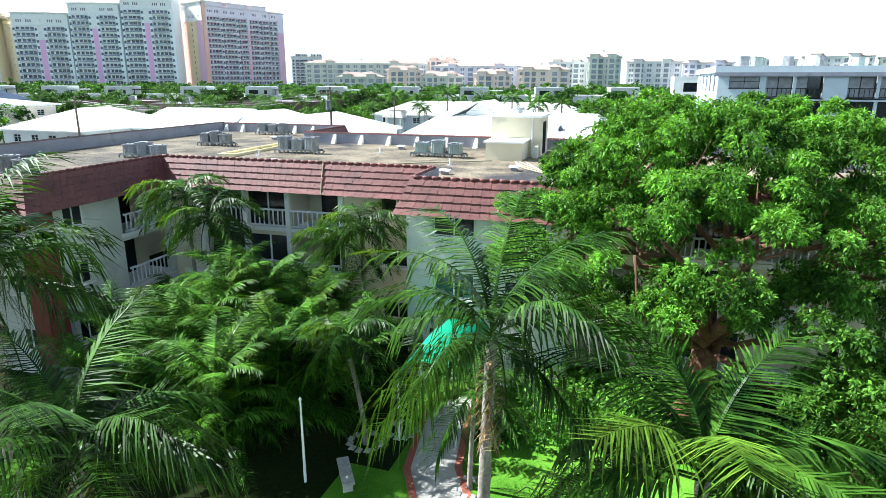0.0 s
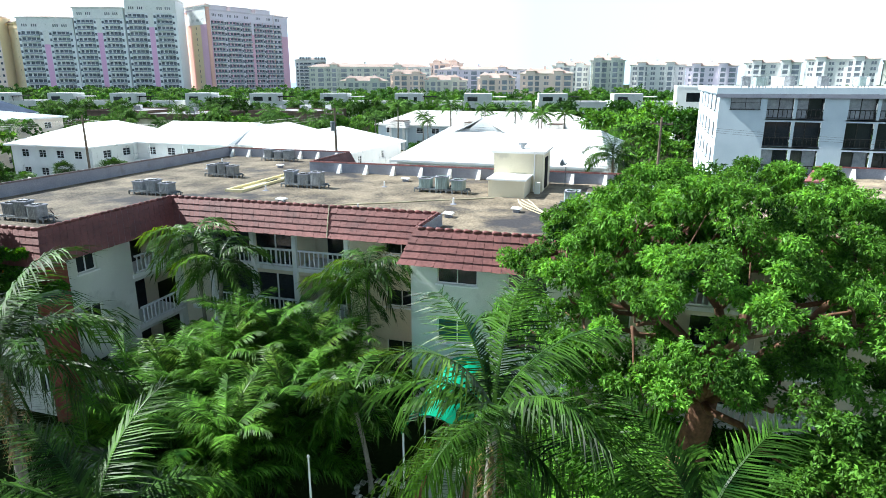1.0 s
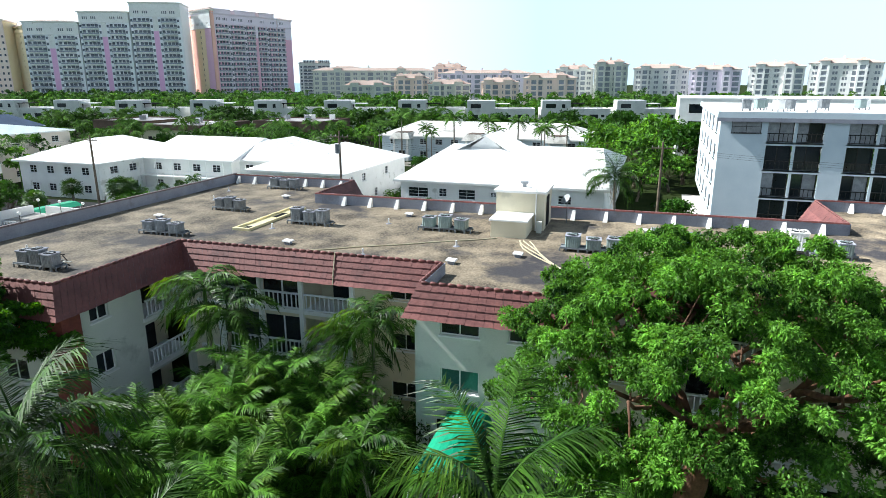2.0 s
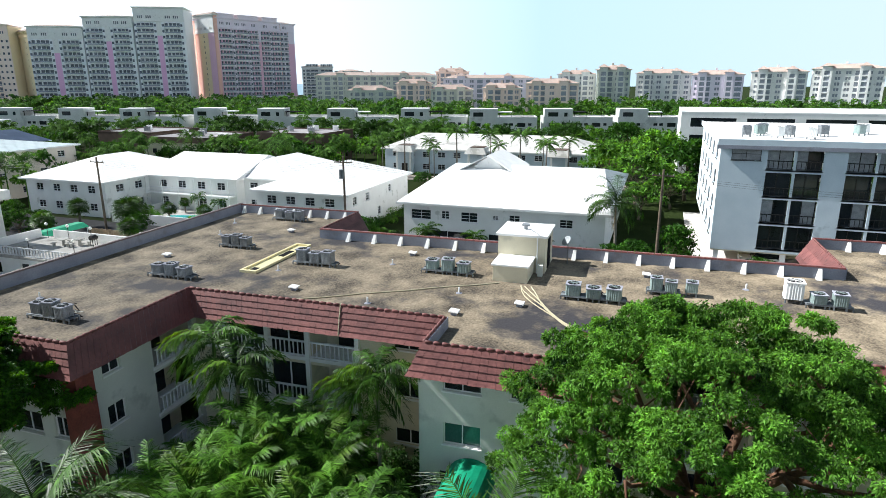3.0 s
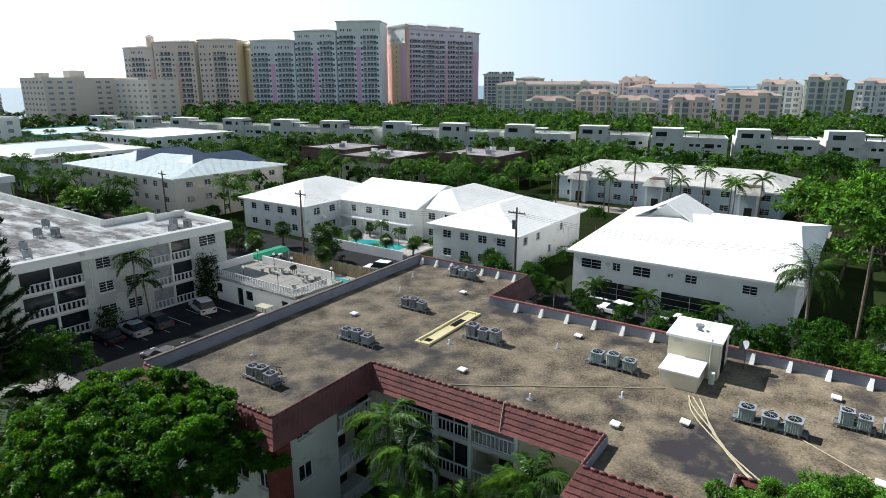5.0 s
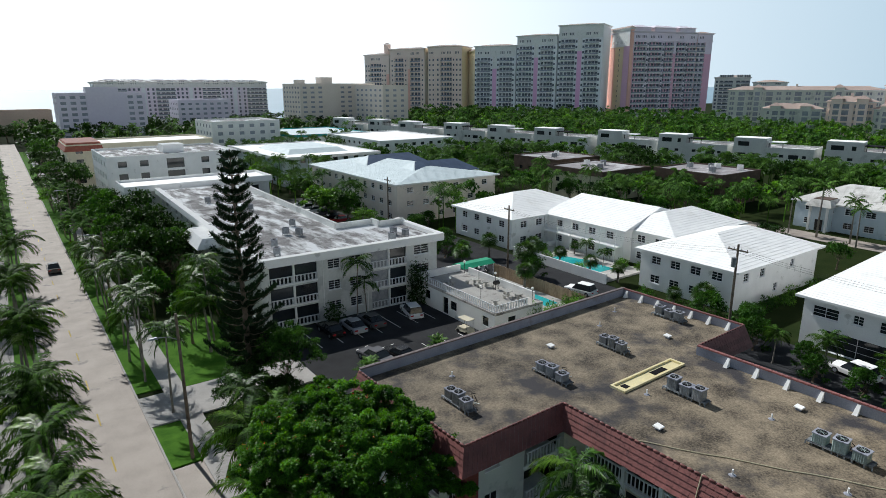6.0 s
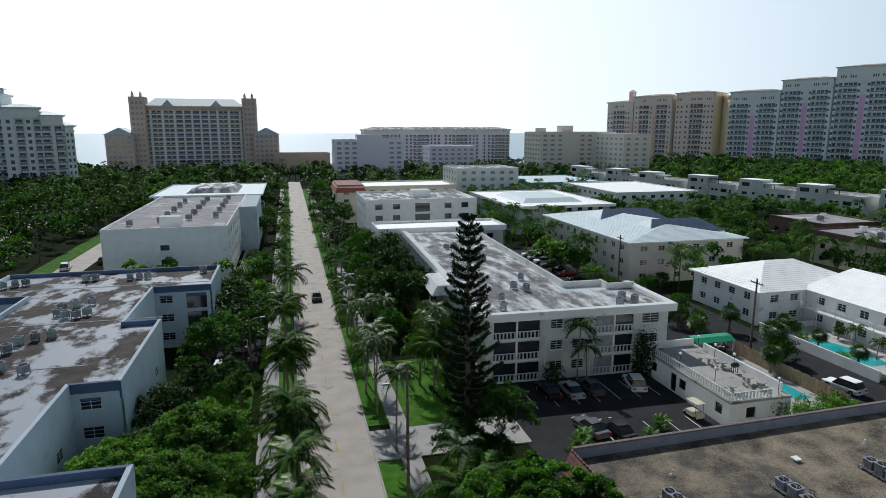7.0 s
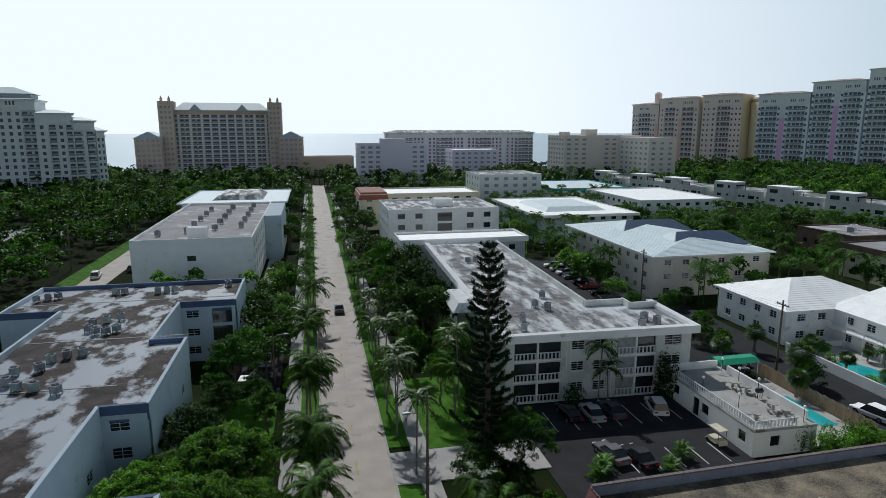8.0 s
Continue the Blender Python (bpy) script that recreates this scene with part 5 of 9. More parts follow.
block("flat_house", "cream two-storey flats with brown flat roof", 119, 137, 100, 118, 7.4, CREAM, PURPLEROOF, south=win_grid(18, 4, 2, 1.4, 1.1), west=win_grid(18, 4, 2, 1.4, 1.1), parapet_h=0.3, fascia=BROWNWALL, fascia_h=1.0, over=0.4)
block("flat_house", "brown two-storey flats with flat roof", 128, 146, 124, 142, 7.4, BROWNWALL, PURPLEROOF, south=win_grid(18, 4, 2, 1.4, 1.1), west=win_grid(18, 4, 2, 1.4, 1.1), parapet_h=0.3)
for i, (x, y, z) in enumerate(((140, 84, 7.6), (141.8, 85, 7.6), (146, 88, 7.6), (147.6, 87.2, 7.6), (143, 92, 7.6), (149, 82, 7.6), (124, 105, 7.4), (126, 106.4, 7.4), (131, 110, 7.4), (128, 113, 7.4), (133, 130, 7.4), (138, 134, 7.4))):
    condenser(x, y, z, 1.3, 1.1, (STEEL, WHITE)[i % 2], radians(19 * i))
lw = block("apartment_block", "white low flats with broad white eaves and roof pavilion", 65, 95, 170, 214, 8.2, PALEBLUE, SHINGLE, south=win_grid(30, 8, 3, 1.6, 1.1), west=win_grid(44, 11, 3, 1.6, 1.1), parapet_h=0.3, fascia=WHITE, fascia_h=0.5, over=1.4)
part("roof_pavilion", Mesh().hexa([(5, 8, 8.2), (25, 8, 8.2), (25, 34, 8.2), (5, 34, 8.2)], [(7, 11, 9.4), (23, 11, 9.4), (23, 31, 9.4), (7, 31, 9.4)]), PALEMETAL, lw)
block("apartment_block", "white flats with cluttered white roof", 112, 145, 196, 240, 8.4, WHITE, SHINGLE, south=win_grid(33, 8, 3, 1.6, 1.1), west=win_grid(44, 10, 3, 1.6, 1.1), parapet_h=0.4)
block("apartment_block", "low flats with turquoise-edged roof", 105, 140, 258, 300, 7.0, WHITE, PALEMETAL, south=win_grid(35, 8, 2, 1.6, 1.1), west=win_grid(42, 8, 2, 1.6, 1.1), parapet_h=0.4, fascia=POOL, fascia_h=0.8, over=0.6)

# mid-rise blocks up the street
mb = block("apartment_block", "white four-storey flats with glazed stair bay and cluttered roof", 19.5, 49.5, 160, 184, 12.0, WHITE, FLATROOF, south=[o for o in win_grid(30, 6, 4, 1.9, 1.4, 0.8, 1.0, 0.4, 2.9) if not 11.5 < o[0] < 19] + [(13, 17, 0.4 + 2.9 * f, 2.7 + 2.9 * f) for f in range(4)], west=win_grid(24, 5, 4, 1.9, 1.4, 0.8, 1.0, 0.4, 2.9), parapet_h=0.5)
part("roof_house", box_mesh(14, 19, 8, 13, 12.0, 14.0), WHITE, mb)
mc = block("apartment_block", "cream four-storey flats with red mansard corner", 15.5, 56, 205, 226, 11.6, CREAM, SHINGLE, south=win_grid(40, 9, 4, 1.8, 1.2, 0.9, 1.0, 0.2, 2.8), west=win_grid(21, 5, 4, 1.8, 1.2, 0.9, 1.0, 0.2, 2.8), parapet_h=0.5)
part("red_mansard", Mesh().hexa([(-0.6, -0.6, 10.2), (9.5, -0.6, 10.2), (9.5, 21, 10.2), (-0.6, 21, 10.2)], [(0.3, 0.3, 12.6), (8.8, 0.3, 12.6), (8.8, 20, 12.6), (0.3, 20, 12.6)]), BORDER, mc, "red sloped mansard roof")
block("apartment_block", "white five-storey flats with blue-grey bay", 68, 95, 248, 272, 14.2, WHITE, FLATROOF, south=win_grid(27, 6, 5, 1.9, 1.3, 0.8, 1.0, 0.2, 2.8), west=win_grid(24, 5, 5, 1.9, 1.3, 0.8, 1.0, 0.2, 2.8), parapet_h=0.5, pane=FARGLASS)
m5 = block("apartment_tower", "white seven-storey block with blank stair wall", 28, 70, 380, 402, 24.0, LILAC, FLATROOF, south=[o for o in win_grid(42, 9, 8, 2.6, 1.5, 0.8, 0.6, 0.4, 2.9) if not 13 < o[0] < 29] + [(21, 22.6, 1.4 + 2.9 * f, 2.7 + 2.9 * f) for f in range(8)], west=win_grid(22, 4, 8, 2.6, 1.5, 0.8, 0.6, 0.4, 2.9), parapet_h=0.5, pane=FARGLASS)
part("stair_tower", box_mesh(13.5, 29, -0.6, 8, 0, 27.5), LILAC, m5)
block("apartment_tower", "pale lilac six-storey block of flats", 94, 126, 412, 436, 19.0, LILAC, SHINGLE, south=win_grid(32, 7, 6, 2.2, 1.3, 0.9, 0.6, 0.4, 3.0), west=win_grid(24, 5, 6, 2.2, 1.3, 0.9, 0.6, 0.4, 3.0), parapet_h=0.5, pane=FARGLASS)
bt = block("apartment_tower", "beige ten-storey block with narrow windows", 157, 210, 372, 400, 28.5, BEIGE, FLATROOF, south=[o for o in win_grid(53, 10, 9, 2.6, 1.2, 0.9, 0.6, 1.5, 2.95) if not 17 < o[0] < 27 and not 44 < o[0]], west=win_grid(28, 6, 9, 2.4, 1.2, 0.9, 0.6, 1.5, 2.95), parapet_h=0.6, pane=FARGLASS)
part("roof_house", box_mesh(18, 26, 8, 16, 28.5, 33), BEIGE, bt)
part("roof_house", box_mesh(2, 7, 8, 14, 28.5, 31.5), BEIGE, bt)
part("front_wing", box_mesh(38, 56, -36, 0, 0, 28.0), BEIGE, bt)

# street-side flats to the west with blue fascias
LBH = 8.4
lb = thing("apartment_building", "pale blue-white flats with blue fascia and stained flat roof", "building")
keep_out(-42.5, -9.5, 20, 108)
LBO = [(-19.0, 41.2), (-10.6, 41.2), (-10.6, 30), (-34.0, 30), (-34.0, 89.6), (-41.5, 89.6), (-41.5, 104.2), (-11.2, 104.2), (-11.2, 91.0), (-18.8, 91.0), (-18.8, 75.0), (-14.9, 75.0), (-14.9, 56.4), (-19.0, 56.4)]
part("roof", Mesh().prism(offset(LBO, 0.12, True), LBH - 0.3, LBH), BROWNROOF, lb, "brown flat roof with silvery patches, wet sheen put into their colour")
rimo, rimi = LBO, offset(LBO, 0.35, True)
for i in range(len(LBO)):
    j = (i + 1) % len(LBO)
    a, b, c, d = LBO[i], LBO[j], rimi[j], rimi[i]
    o1, o2 = offset(LBO, -0.7, True)[i], offset(LBO, -0.7, True)[j]
    m = Mesh().hexa([(*a, LBH - 1.0), (*b, LBH - 1.0), (*c, LBH - 1.0), (*d, LBH - 1.0)], [(*a, LBH + 0.6), (*b, LBH + 0.6), (*c, LBH + 0.6), (*d, LBH + 0.6)])
    south_facing = abs(a[1] - b[1]) < 0.1
    part("fascia", m, NAVY if south_facing else PALEBLUE, lb, "blue painted fascia" if south_facing else "pale blue-white tiled fascia")
win2 = dict(panes=2, frame_mat=RAIL, glass=GLASS, bars=2)
inset = offset(LBO, 0.2, True)
for i in range(len(LBO)):
    j = (i + 1) % len(LBO)
    L = math.dist(inset[i], inset[j])
    ops = []
    south_side = abs(LBO[i][1] - LBO[j][1]) < 0.1
    if L > 3.5 and i not in (1, 2, 3, 4):
        if south_side:
            ops = [(L - 2.6, L - 0.9, f + 1.0, f + 2.1, win2) for f in EF] + ([(0.5, min(3.2, L * 0.45), f + 0.1, f + 2.3, dict(panes=2, frame_mat=BRONZE, glass=GLASS, sill=False)) for f in EF] if L > 6 else [])
        else:
            n = max(1, int(L / 7))
            ops = [((k + 0.5) * L / n - 0.7, (k + 0.5) * L / n + 0.7, f + 1.0, f + 2.0, win2) for k in range(n) for f in EF[:2]]
    facade(lb, inset[i], inset[j], 0, LBH - 0.3, ops, PALEBLUE)
for i, (x, y) in enumerate(((-27.9, 83.6), (-26.5, 84.5), (-25.0, 85.4), (-26.4, 79.8), (-25.2, 79.6), (-24.2, 80.4), (-27.6, 81.0), (-28.0, 70.6), (-26.8, 71.7), (-25.4, 72.2), (-28.2, 68.2), (-26.7, 62.8), (-24.3, 61.6), (-28.3, 63.1), (-29.8, 64.6), (-30.2, 67.4), (-38.4, 98.1), (-39.6, 97.2), (-37.2, 98.6), (-29.6, 99.5), (-28.4, 99.7), (-23.5, 98.9), (-22.3, 99.3), (-21.1, 99.2), (-13.5, 101.4), (-31.0, 54.0), (-30.0, 55.2))):
    condenser(x, y, LBH, 0.85, 0.72, (STEEL, GREENSTEEL)[i % 2], radians(13 * i))
for k, (x0, x1, y0, y1) in enumerate(((-33.5, -19.3, 62.6, 62.8), (-33.5, -15.3, 77.6, 77.8), (-40.8, -11.8, 95.2, 95.4))):
    part("roof_seam", box_mesh(x0, x1, y0, y1, LBH - 0.01, LBH + 0.05), DECK, lb, "raised pale roof seam")
l2 = block("apartment_block", "white four-storey block with violet-grey roof and roof clutter", -35.5, -12.2, 130, 194, 11.0, WHITE, PURPLEROOF, south=[(10.5, 12.2, 1.2 + 2.9 * f, 2.3 + 2.9 * f) for f in range(3)], east=win_grid(64, 12, 4, 2.2, 1.6, 0.6, 1.0, 0.0, 2.75), parapet_h=0.6)
part("roof_house", box_mesh(10, 14, 4, 6.5, 11, 13.2), WHITE, l2)
part("east_wing", box_mesh(23.3, 27.5, 34, 62, 0, 11.3), PALEBLUE, l2)
for i in range(16):
    condenser(-32 + (i * 5.3) % 16, 138 + i * 3.1, 11.0, 1.1, 1.0, STEEL, radians(29 * i))
l3 = block("apartment_block", "low block with pale green metal roof", -40, -9, 205, 246, 10.2, PALEBLUE, PALEMETAL, south=win_grid(31, 6, 3, 2, 1.3, 0.9, 1.0, 0.3, 3), parapet_h=0.3, over=1.2)
part("roof_pavilion", Mesh().hexa([(8, 8, 10.2), (24, 8, 10.2), (24, 32, 10.2), (8, 32, 10.2)], [(10, 10, 11.8), (22, 10, 11.8), (22, 30, 11.8), (10, 30, 11.8)]), FLATROOF, l3)


# ---------------- townhouses, towers and the seafront ----------------
ROW_A = math.atan2(-251, 65)


def row_x(y):
    """The front line of the terrace of townhouses."""
    return 174 + (246 - y) * 0.259


for i in range(15):
    y = 322 - i * 25.6
    x = row_x(y) + 2.0 * math.sin(i * 2.3)
    t = block("townhouse", "grey-white cubic townhouse with tall stair tower and roof terrace", x, x + 24.6, y, y + 15, 7.3, TOWNGREY, FLATROOF, rot=math.degrees(ROW_A), foot=False,
              south=[(12.6, 14.0, 4.7, 5.6), (14.6, 16.0, 4.7, 5.6), (17.4, 20.4, 4.3, 5.7), (21.4, 22.6, 4.7, 5.6), (1.6, 4.0, 4.4, 5.6), (6.2, 7.6, 4.7, 5.6), (8.2, 9.4, 4.7, 5.6), (12.2, 15.6, 0.3, 2.5), (17.2, 23.4, 0.3, 2.6), (1.4, 4.8, 1.0, 2.4), (6.4, 9.4, 0.8, 2.4)], parapet_h=0.45)
    tw = Mesh()
    facade(t, (0.3, -0.25), (10.4, -0.25), 0, 10.4, [(1.3, 4.9, 7.9, 9.4, None), (1.6, 4.0, 4.4, 5.6, None), (6.2, 7.6, 4.7, 5.6, None), (1.4, 4.8, 1.0, 2.4, None), (6.4, 9.4, 0.8, 2.4, None), (7.0, 8.2, 7.9, 9.3, None)][:5 + i % 2], TOWNGREY, joined=tw)
    part("window_glass", tw, GLASS, t, kind="stuff")
    part("tower_wall", Mesh().box(0.3, 0.5, 0, 7, 7.3, 10.4).box(10.2, 10.4, 0, 7, 7.3, 10.4).box(0.5, 10.2, 6.8, 7, 7.3, 10.4), TOWNGREY, t)
    part("tower_roof", box_mesh(0.3, 10.4, -0.25, 7.0, 10.4, 10.65), SHINGLE, t)
    part("canopy", box_mesh(10.6, 15.6, 0.6, 6.0, 9.3, 9.55), DARK if i % 2 else WHITE, t, "flat roof terrace canopy")
    for u in (11.0, 15.2):
        part("post", box_mesh(u, u + 0.2, 0.9, 1.1, 7.3, 9.3), DARK, t)
    for u in range(0, 26, 5):
        c_, s_ = math.cos(ROW_A), math.sin(ROW_A)
        keep_out(x + c_ * u - 2, x + c_ * u + 16, y + s_ * u - 3, y + s_ * u + 5)


def tower(name, label, p, q, depth, h, bays, side_mat, top_mat=None, storey=3.05, top=6.5, roof_mat=None, category="tower block", slab_out=1.1, bow=0.0):
    """A high-rise slab whose front runs from p to q (seen from its right).
    bays: (share of the front, "balcony" | "window" | "wall", material). The top two storeys are plain with small arched windows under a cornice."""
    L = math.dist(p, q)
    b = thing(name, label, category, Matrix.Translation((*p, 0)) @ Matrix.Rotation(math.atan2(q[1] - p[1], q[0] - p[0]), 4, "Z"))
    top_mat = top_mat or WHITE
    n = int((h - top - 4) / storey)
    zt = 4 + n * storey
    total, u = sum(x[0] for x in bays), 0.0
    panes, slabs, rails, infill, posts = Mesh(), Mesh(), Mesh(), Mesh(), Mesh()
    for share, style, mat in bays:
        a, c = u, u + L * share / total
        u, w = c, L * share / total
        if style == "balcony":
            k = max(1, round(w / 3.2))
            ops = [(0.3, w - 0.3, 4.1 + s * storey, 4.0 + s * storey + storey * 0.74, None) for s in range(n)]
            facade(b, (a, 0), (c, 0), 0, zt, ops, mat, thick=1.6, joined=panes, inside=False)
            arc = [(a + 0.15 + (w - 0.3) * i / 8, -slab_out - bow * (1 - (i / 4 - 1) ** 2)) for i in range(9)]
            for s in range(n):
                z = 4 + s * storey
                slabs.prism(arc + [(c - 0.15, -0.002), (a + 0.15, -0.002)], z - 0.5, z + 0.08)
                for (x0, y0), (x1, y1) in zip(arc, arc[1:]):
                    rails.hexa([(x0, y0, z + 1.0), (x1, y1, z + 1.0), (x1, y1 + 0.12, z + 1.0), (x0, y0 + 0.12, z + 1.0)], [(x0, y0, z + 1.16), (x1, y1, z + 1.16), (x1, y1 + 0.12, z + 1.16), (x0, y0 + 0.12, z + 1.16)])
                    infill.hexa([(x0, y0 + 0.03, z + 0.08), (x1, y1 + 0.03, z + 0.08), (x1, y1 + 0.09, z + 0.08), (x0, y0 + 0.09, z + 0.08)], [(x0, y0 + 0.03, z + 1.0), (x1, y1 + 0.03, z + 1.0), (x1, y1 + 0.09, z + 1.0), (x0, y0 + 0.09, z + 1.0)])
                for i in range(1, k):
                    x = a + i * w / k
                    wide = 0.45 if i % 3 == 1 else 0.14
                    posts.box(x - wide, x + wide, 0.4, 1.5, z + 0.1, z + storey * 0.74)
        elif style == "slot":
            ops = [(w / 2 - 0.85, w / 2 + 0.85, 4.6 + s * storey, 6.5 + s * storey, None) for s in range(n)]
            facade(b, (a, -0.4), (c, -0.4), 0, zt, ops, mat, thick=0.5, joined=panes, inside=False)
        elif style == "window":
            k = max(1, round(w / 3.6))
            ops = [((i + 0.5) * w / k - 0.75, (i + 0.5) * w / k + 0.75, 4.5 + s * storey, 6.2 + s * storey, None) for s in range(n) for i in range(k)]
            facade(b, (a, -0.5), (c, -0.5), 0, zt, ops, mat, thick=0.5, joined=panes, inside=False)
            posts.box(a, a + 0.04, -0.5, 0.3, 0, zt)
            posts.box(c - 0.04, c, -0.5, 0.3, 0, zt)
        else:
            band = zt - 2.4 * storey if mat in (PINK, VIOLETPINK, CORAL) and depth > 5 else zt
            facade(b, (a, -0.3), (c, -0.3), 0, band, [], mat, thick=0.4, inside=False)
            if band < zt:
                facade(b, (a, -0.3), (c, -0.3), band, zt, [], top_mat, thick=0.4, inside=False)
        # plain top storeys with a few small openings
        k = max(1, round(w / 7))
        ops = [((i + 0.5) * w / k + d, (i + 0.5) * w / k + d + 0.9, zt + 2.2, zt + 4.2, None) for i in range(k) for d in (-1.9, -0.45, 1.0) if w > 7]
        facade(b, (a, -0.5), (c, -0.5), zt, h, ops, top_mat, thick=0.6, joined=panes, inside=False)
    part("window_glass", panes, TOWERGLASS, b, "rows of dark recessed glazing", kind="stuff")
    part("pier", posts, bays[0][2], b, "slim piers between the windows", kind="stuff")
    if slabs.f:
        part("balcony_slab", slabs, WHITE if bays[0][2] is not PEACH else PEACH, b, "pale balcony slabs", kind="stuff")
        part("rail_panel", infill, RAILPANEL, b, "grey-blue balcony rail panels", kind="stuff")
        part("balcony_rail", rails, top_mat, b, "slim pale balcony rails", kind="stuff")
    sp = Mesh()
    k = max(1, int(depth / 8))
    facade(b, (0, depth), (0, 0), 0, h, [(depth * (i + 0.5) / k - 0.8, depth * (i + 0.5) / k + 0.8, 4.5 + s * storey, 6.2 + s * storey, None) for i in range(k) for s in range(n)] if depth > 3 else [], side_mat, thick=0.5, joined=sp, inside=False)
    if sp.f:
        part("window_glass", sp, FARGLASS, b, kind="stuff")
    facade(b, (L, 0), (L, depth), 0, h, [], side_mat, inside=False)
    facade(b, (L, depth), (0, depth), 0, h, [], bays[0][2], inside=False)
    part("cornice", Mesh().hexa([(-0.4, -1.0, h - 0.5), (L + 0.4, -1.0, h - 0.5), (L + 0.4, depth + 0.4, h - 0.5), (-0.4, depth + 0.4, h - 0.5)], [(-1.2, -1.9, h + 0.5), (L + 1.2, -1.9, h + 0.5), (L + 1.2, depth + 1.2, h + 0.5), (-1.2, depth + 1.2, h + 0.5)]), top_mat, b, "flared pale cornice")
    part("ledge", box_mesh(-0.3, L + 0.3, -0.9, 0, zt - 0.2, zt + 0.25), top_mat, b)
    i = min(L, depth) * 0.4
    part("hip_roof", Mesh().hexa([(-1.0, -1.6, h + 0.5), (L + 1.0, -1.6, h + 0.5), (L + 1.0, depth + 1, h + 0.5), (-1.0, depth + 1, h + 0.5)], [(i, i, h + 2.3), (L - i, i, h + 2.3), (L - i, depth - i, h + 2.3), (i, depth - i, h + 2.3)]), roof_mat or TERRACOTTA, b, "low hipped roof")
    return b


GREYBAYS = [(0.35, "slot", TOWERGREY), (3.1, "balcony", TOWERGREY), (0.5, "slot", TOWERGREY), (0.95, "wall", VIOLETPINK), (0.5, "slot", TOWERGREY), (2.9, "balcony", TOWERGREY), (0.4, "slot", TOWERGREY), (0.35, "wall", TOWERGREY)]
SANDBAYS = [(1.2, "window", PEACH), (2.4, "balcony", PEACH), (1.1, "window", PEACH), (0.6, "wall", CORAL), (2.6, "balcony", PEACH), (1.1, "window", PEACH)]
LILACBAYS = [(0.45, "wall", PINK), (2.2, "balcony", LILAC), (0.35, "slot", LILAC), (2.4, "balcony", LILAC), (0.35, "slot", LILAC), (1.6, "balcony", LILAC), (0.5, "wall", PINK), (1.7, "balcony", LILAC), (0.3, "slot", LILAC), (1.7, "balcony", LILAC)]
tower("tower", "tall sand and peach apartment tower with stepped tiled roofs", (309, 566), (322, 541), 26, 56, SANDBAYS[:4], BEIGE, PEACH, storey=4.5)
cu = tower("tower", "tall peach apartment tower with balconies and tiled hip roof", (322.5, 540), (340, 506), 26, 60.5, SANDBAYS, BEIGE, PEACH, storey=4.5)
part("cupola", Mesh().box(-9.0, -4.5, 4, 9, 56.5, 65.5).hexa([(-9.8, 3.2, 65.5), (-3.7, 3.2, 65.5), (-3.7, 9.8, 65.5), (-9.8, 9.8, 65.5)], [(-7.2, 5.8, 67.6), (-6.3, 5.8, 67.6), (-6.3, 7.2, 67.6), (-7.2, 7.2, 67.6)]), PEACH, cu, "small square cupola")
tower("tower", "tall sand apartment tower with yellow edge and tiled roof", (342, 503), (360, 474), 26, 62, [(1, "window", PEACH), (0.8, "slot", PEACH), (1.6, "balcony", PEACH), (1.4, "window", PEACH)], YELLOWSTUCCO, PEACH, storey=4.5)
tower("tower", "tall narrow tower end in pale yellow stucco", (378, 489), (366.5, 462.5), 3, 57.5, [(1, "wall", YELLOWSTUCCO), (1, "slot", YELLOWSTUCCO)], YELLOWSTUCCO, YELLOWSTUCCO, storey=4.5, top=1)
tower("tower", "tall pale lilac-grey apartment tower with pink bands", (366, 462), (385, 428), 26, 61, GREYBAYS, TOWERGREY, storey=4.4, top=8, bow=1.3)
tower("tower", "tall pale lilac-grey apartment tower with pink bands", (385.5, 427), (400, 393), 28, 68.5, GREYBAYS, TOWERGREY, storey=4.4, bow=1.3)
tower("tower", "tallest pale lilac-grey apartment tower with pink bands", (400.5, 391.5), (418, 359), 30, 75.5, GREYBAYS, TOWERGREY, storey=4.4, bow=1.3)
tower("tower", "coral and yellow end wall of a tall apartment tower", (451.7, 383.8), (434, 344), 3, 72, [(1.1, "wall", CORAL), (0.9, "slot", YELLOWSTUCCO), (0.6, "wall", PINK)], CORAL, WHITE, storey=4.2, top=12)
lt = tower("tower", "tall lilac apartment tower with pink bands and stepped roofs", (436.5, 344.5), (496, 324), 34, 69.5, LILACBAYS, CORAL, LILAC, storey=4.2, top=5, bow=0.9)
for x0, x1 in ((1, 17), (21, 41), (45, 60)):
    part("roof_pavilion", Mesh().box(x0, x1, -0.8, 22, 69.3, 73.2).hexa([(x0 - 1.2, -2.2, 73.2), (x1 + 1.2, -2.2, 73.2), (x1 + 1.2, 23.2, 73.2), (x0 - 1.2, 23.2, 73.2)], [(x0 + 4, 6, 75.4), (x1 - 4, 6, 75.4), (x1 - 4, 16, 75.4), (x0 + 4, 16, 75.4)]), LILAC, lt, "stepped top storey with hipped roof")
tower("tower", "pink end bay of a tall lilac apartment tower", (496.5, 323.8), (510, 318.5), 30, 69, [(1, "balcony", LILAC), (0.9, "wall", PINK)], CORAL, LILAC, storey=4.2, top=4)

SEABAYS = [(1.2, "window", LILAC), (2.4, "balcony", TOWERGREY), (1.6, "window", LILAC), (0.5, "wall", TOWERGREY)] * 3 + [(1.4, "window", LILAC), (2.8, "balcony", TOWERGREY)]
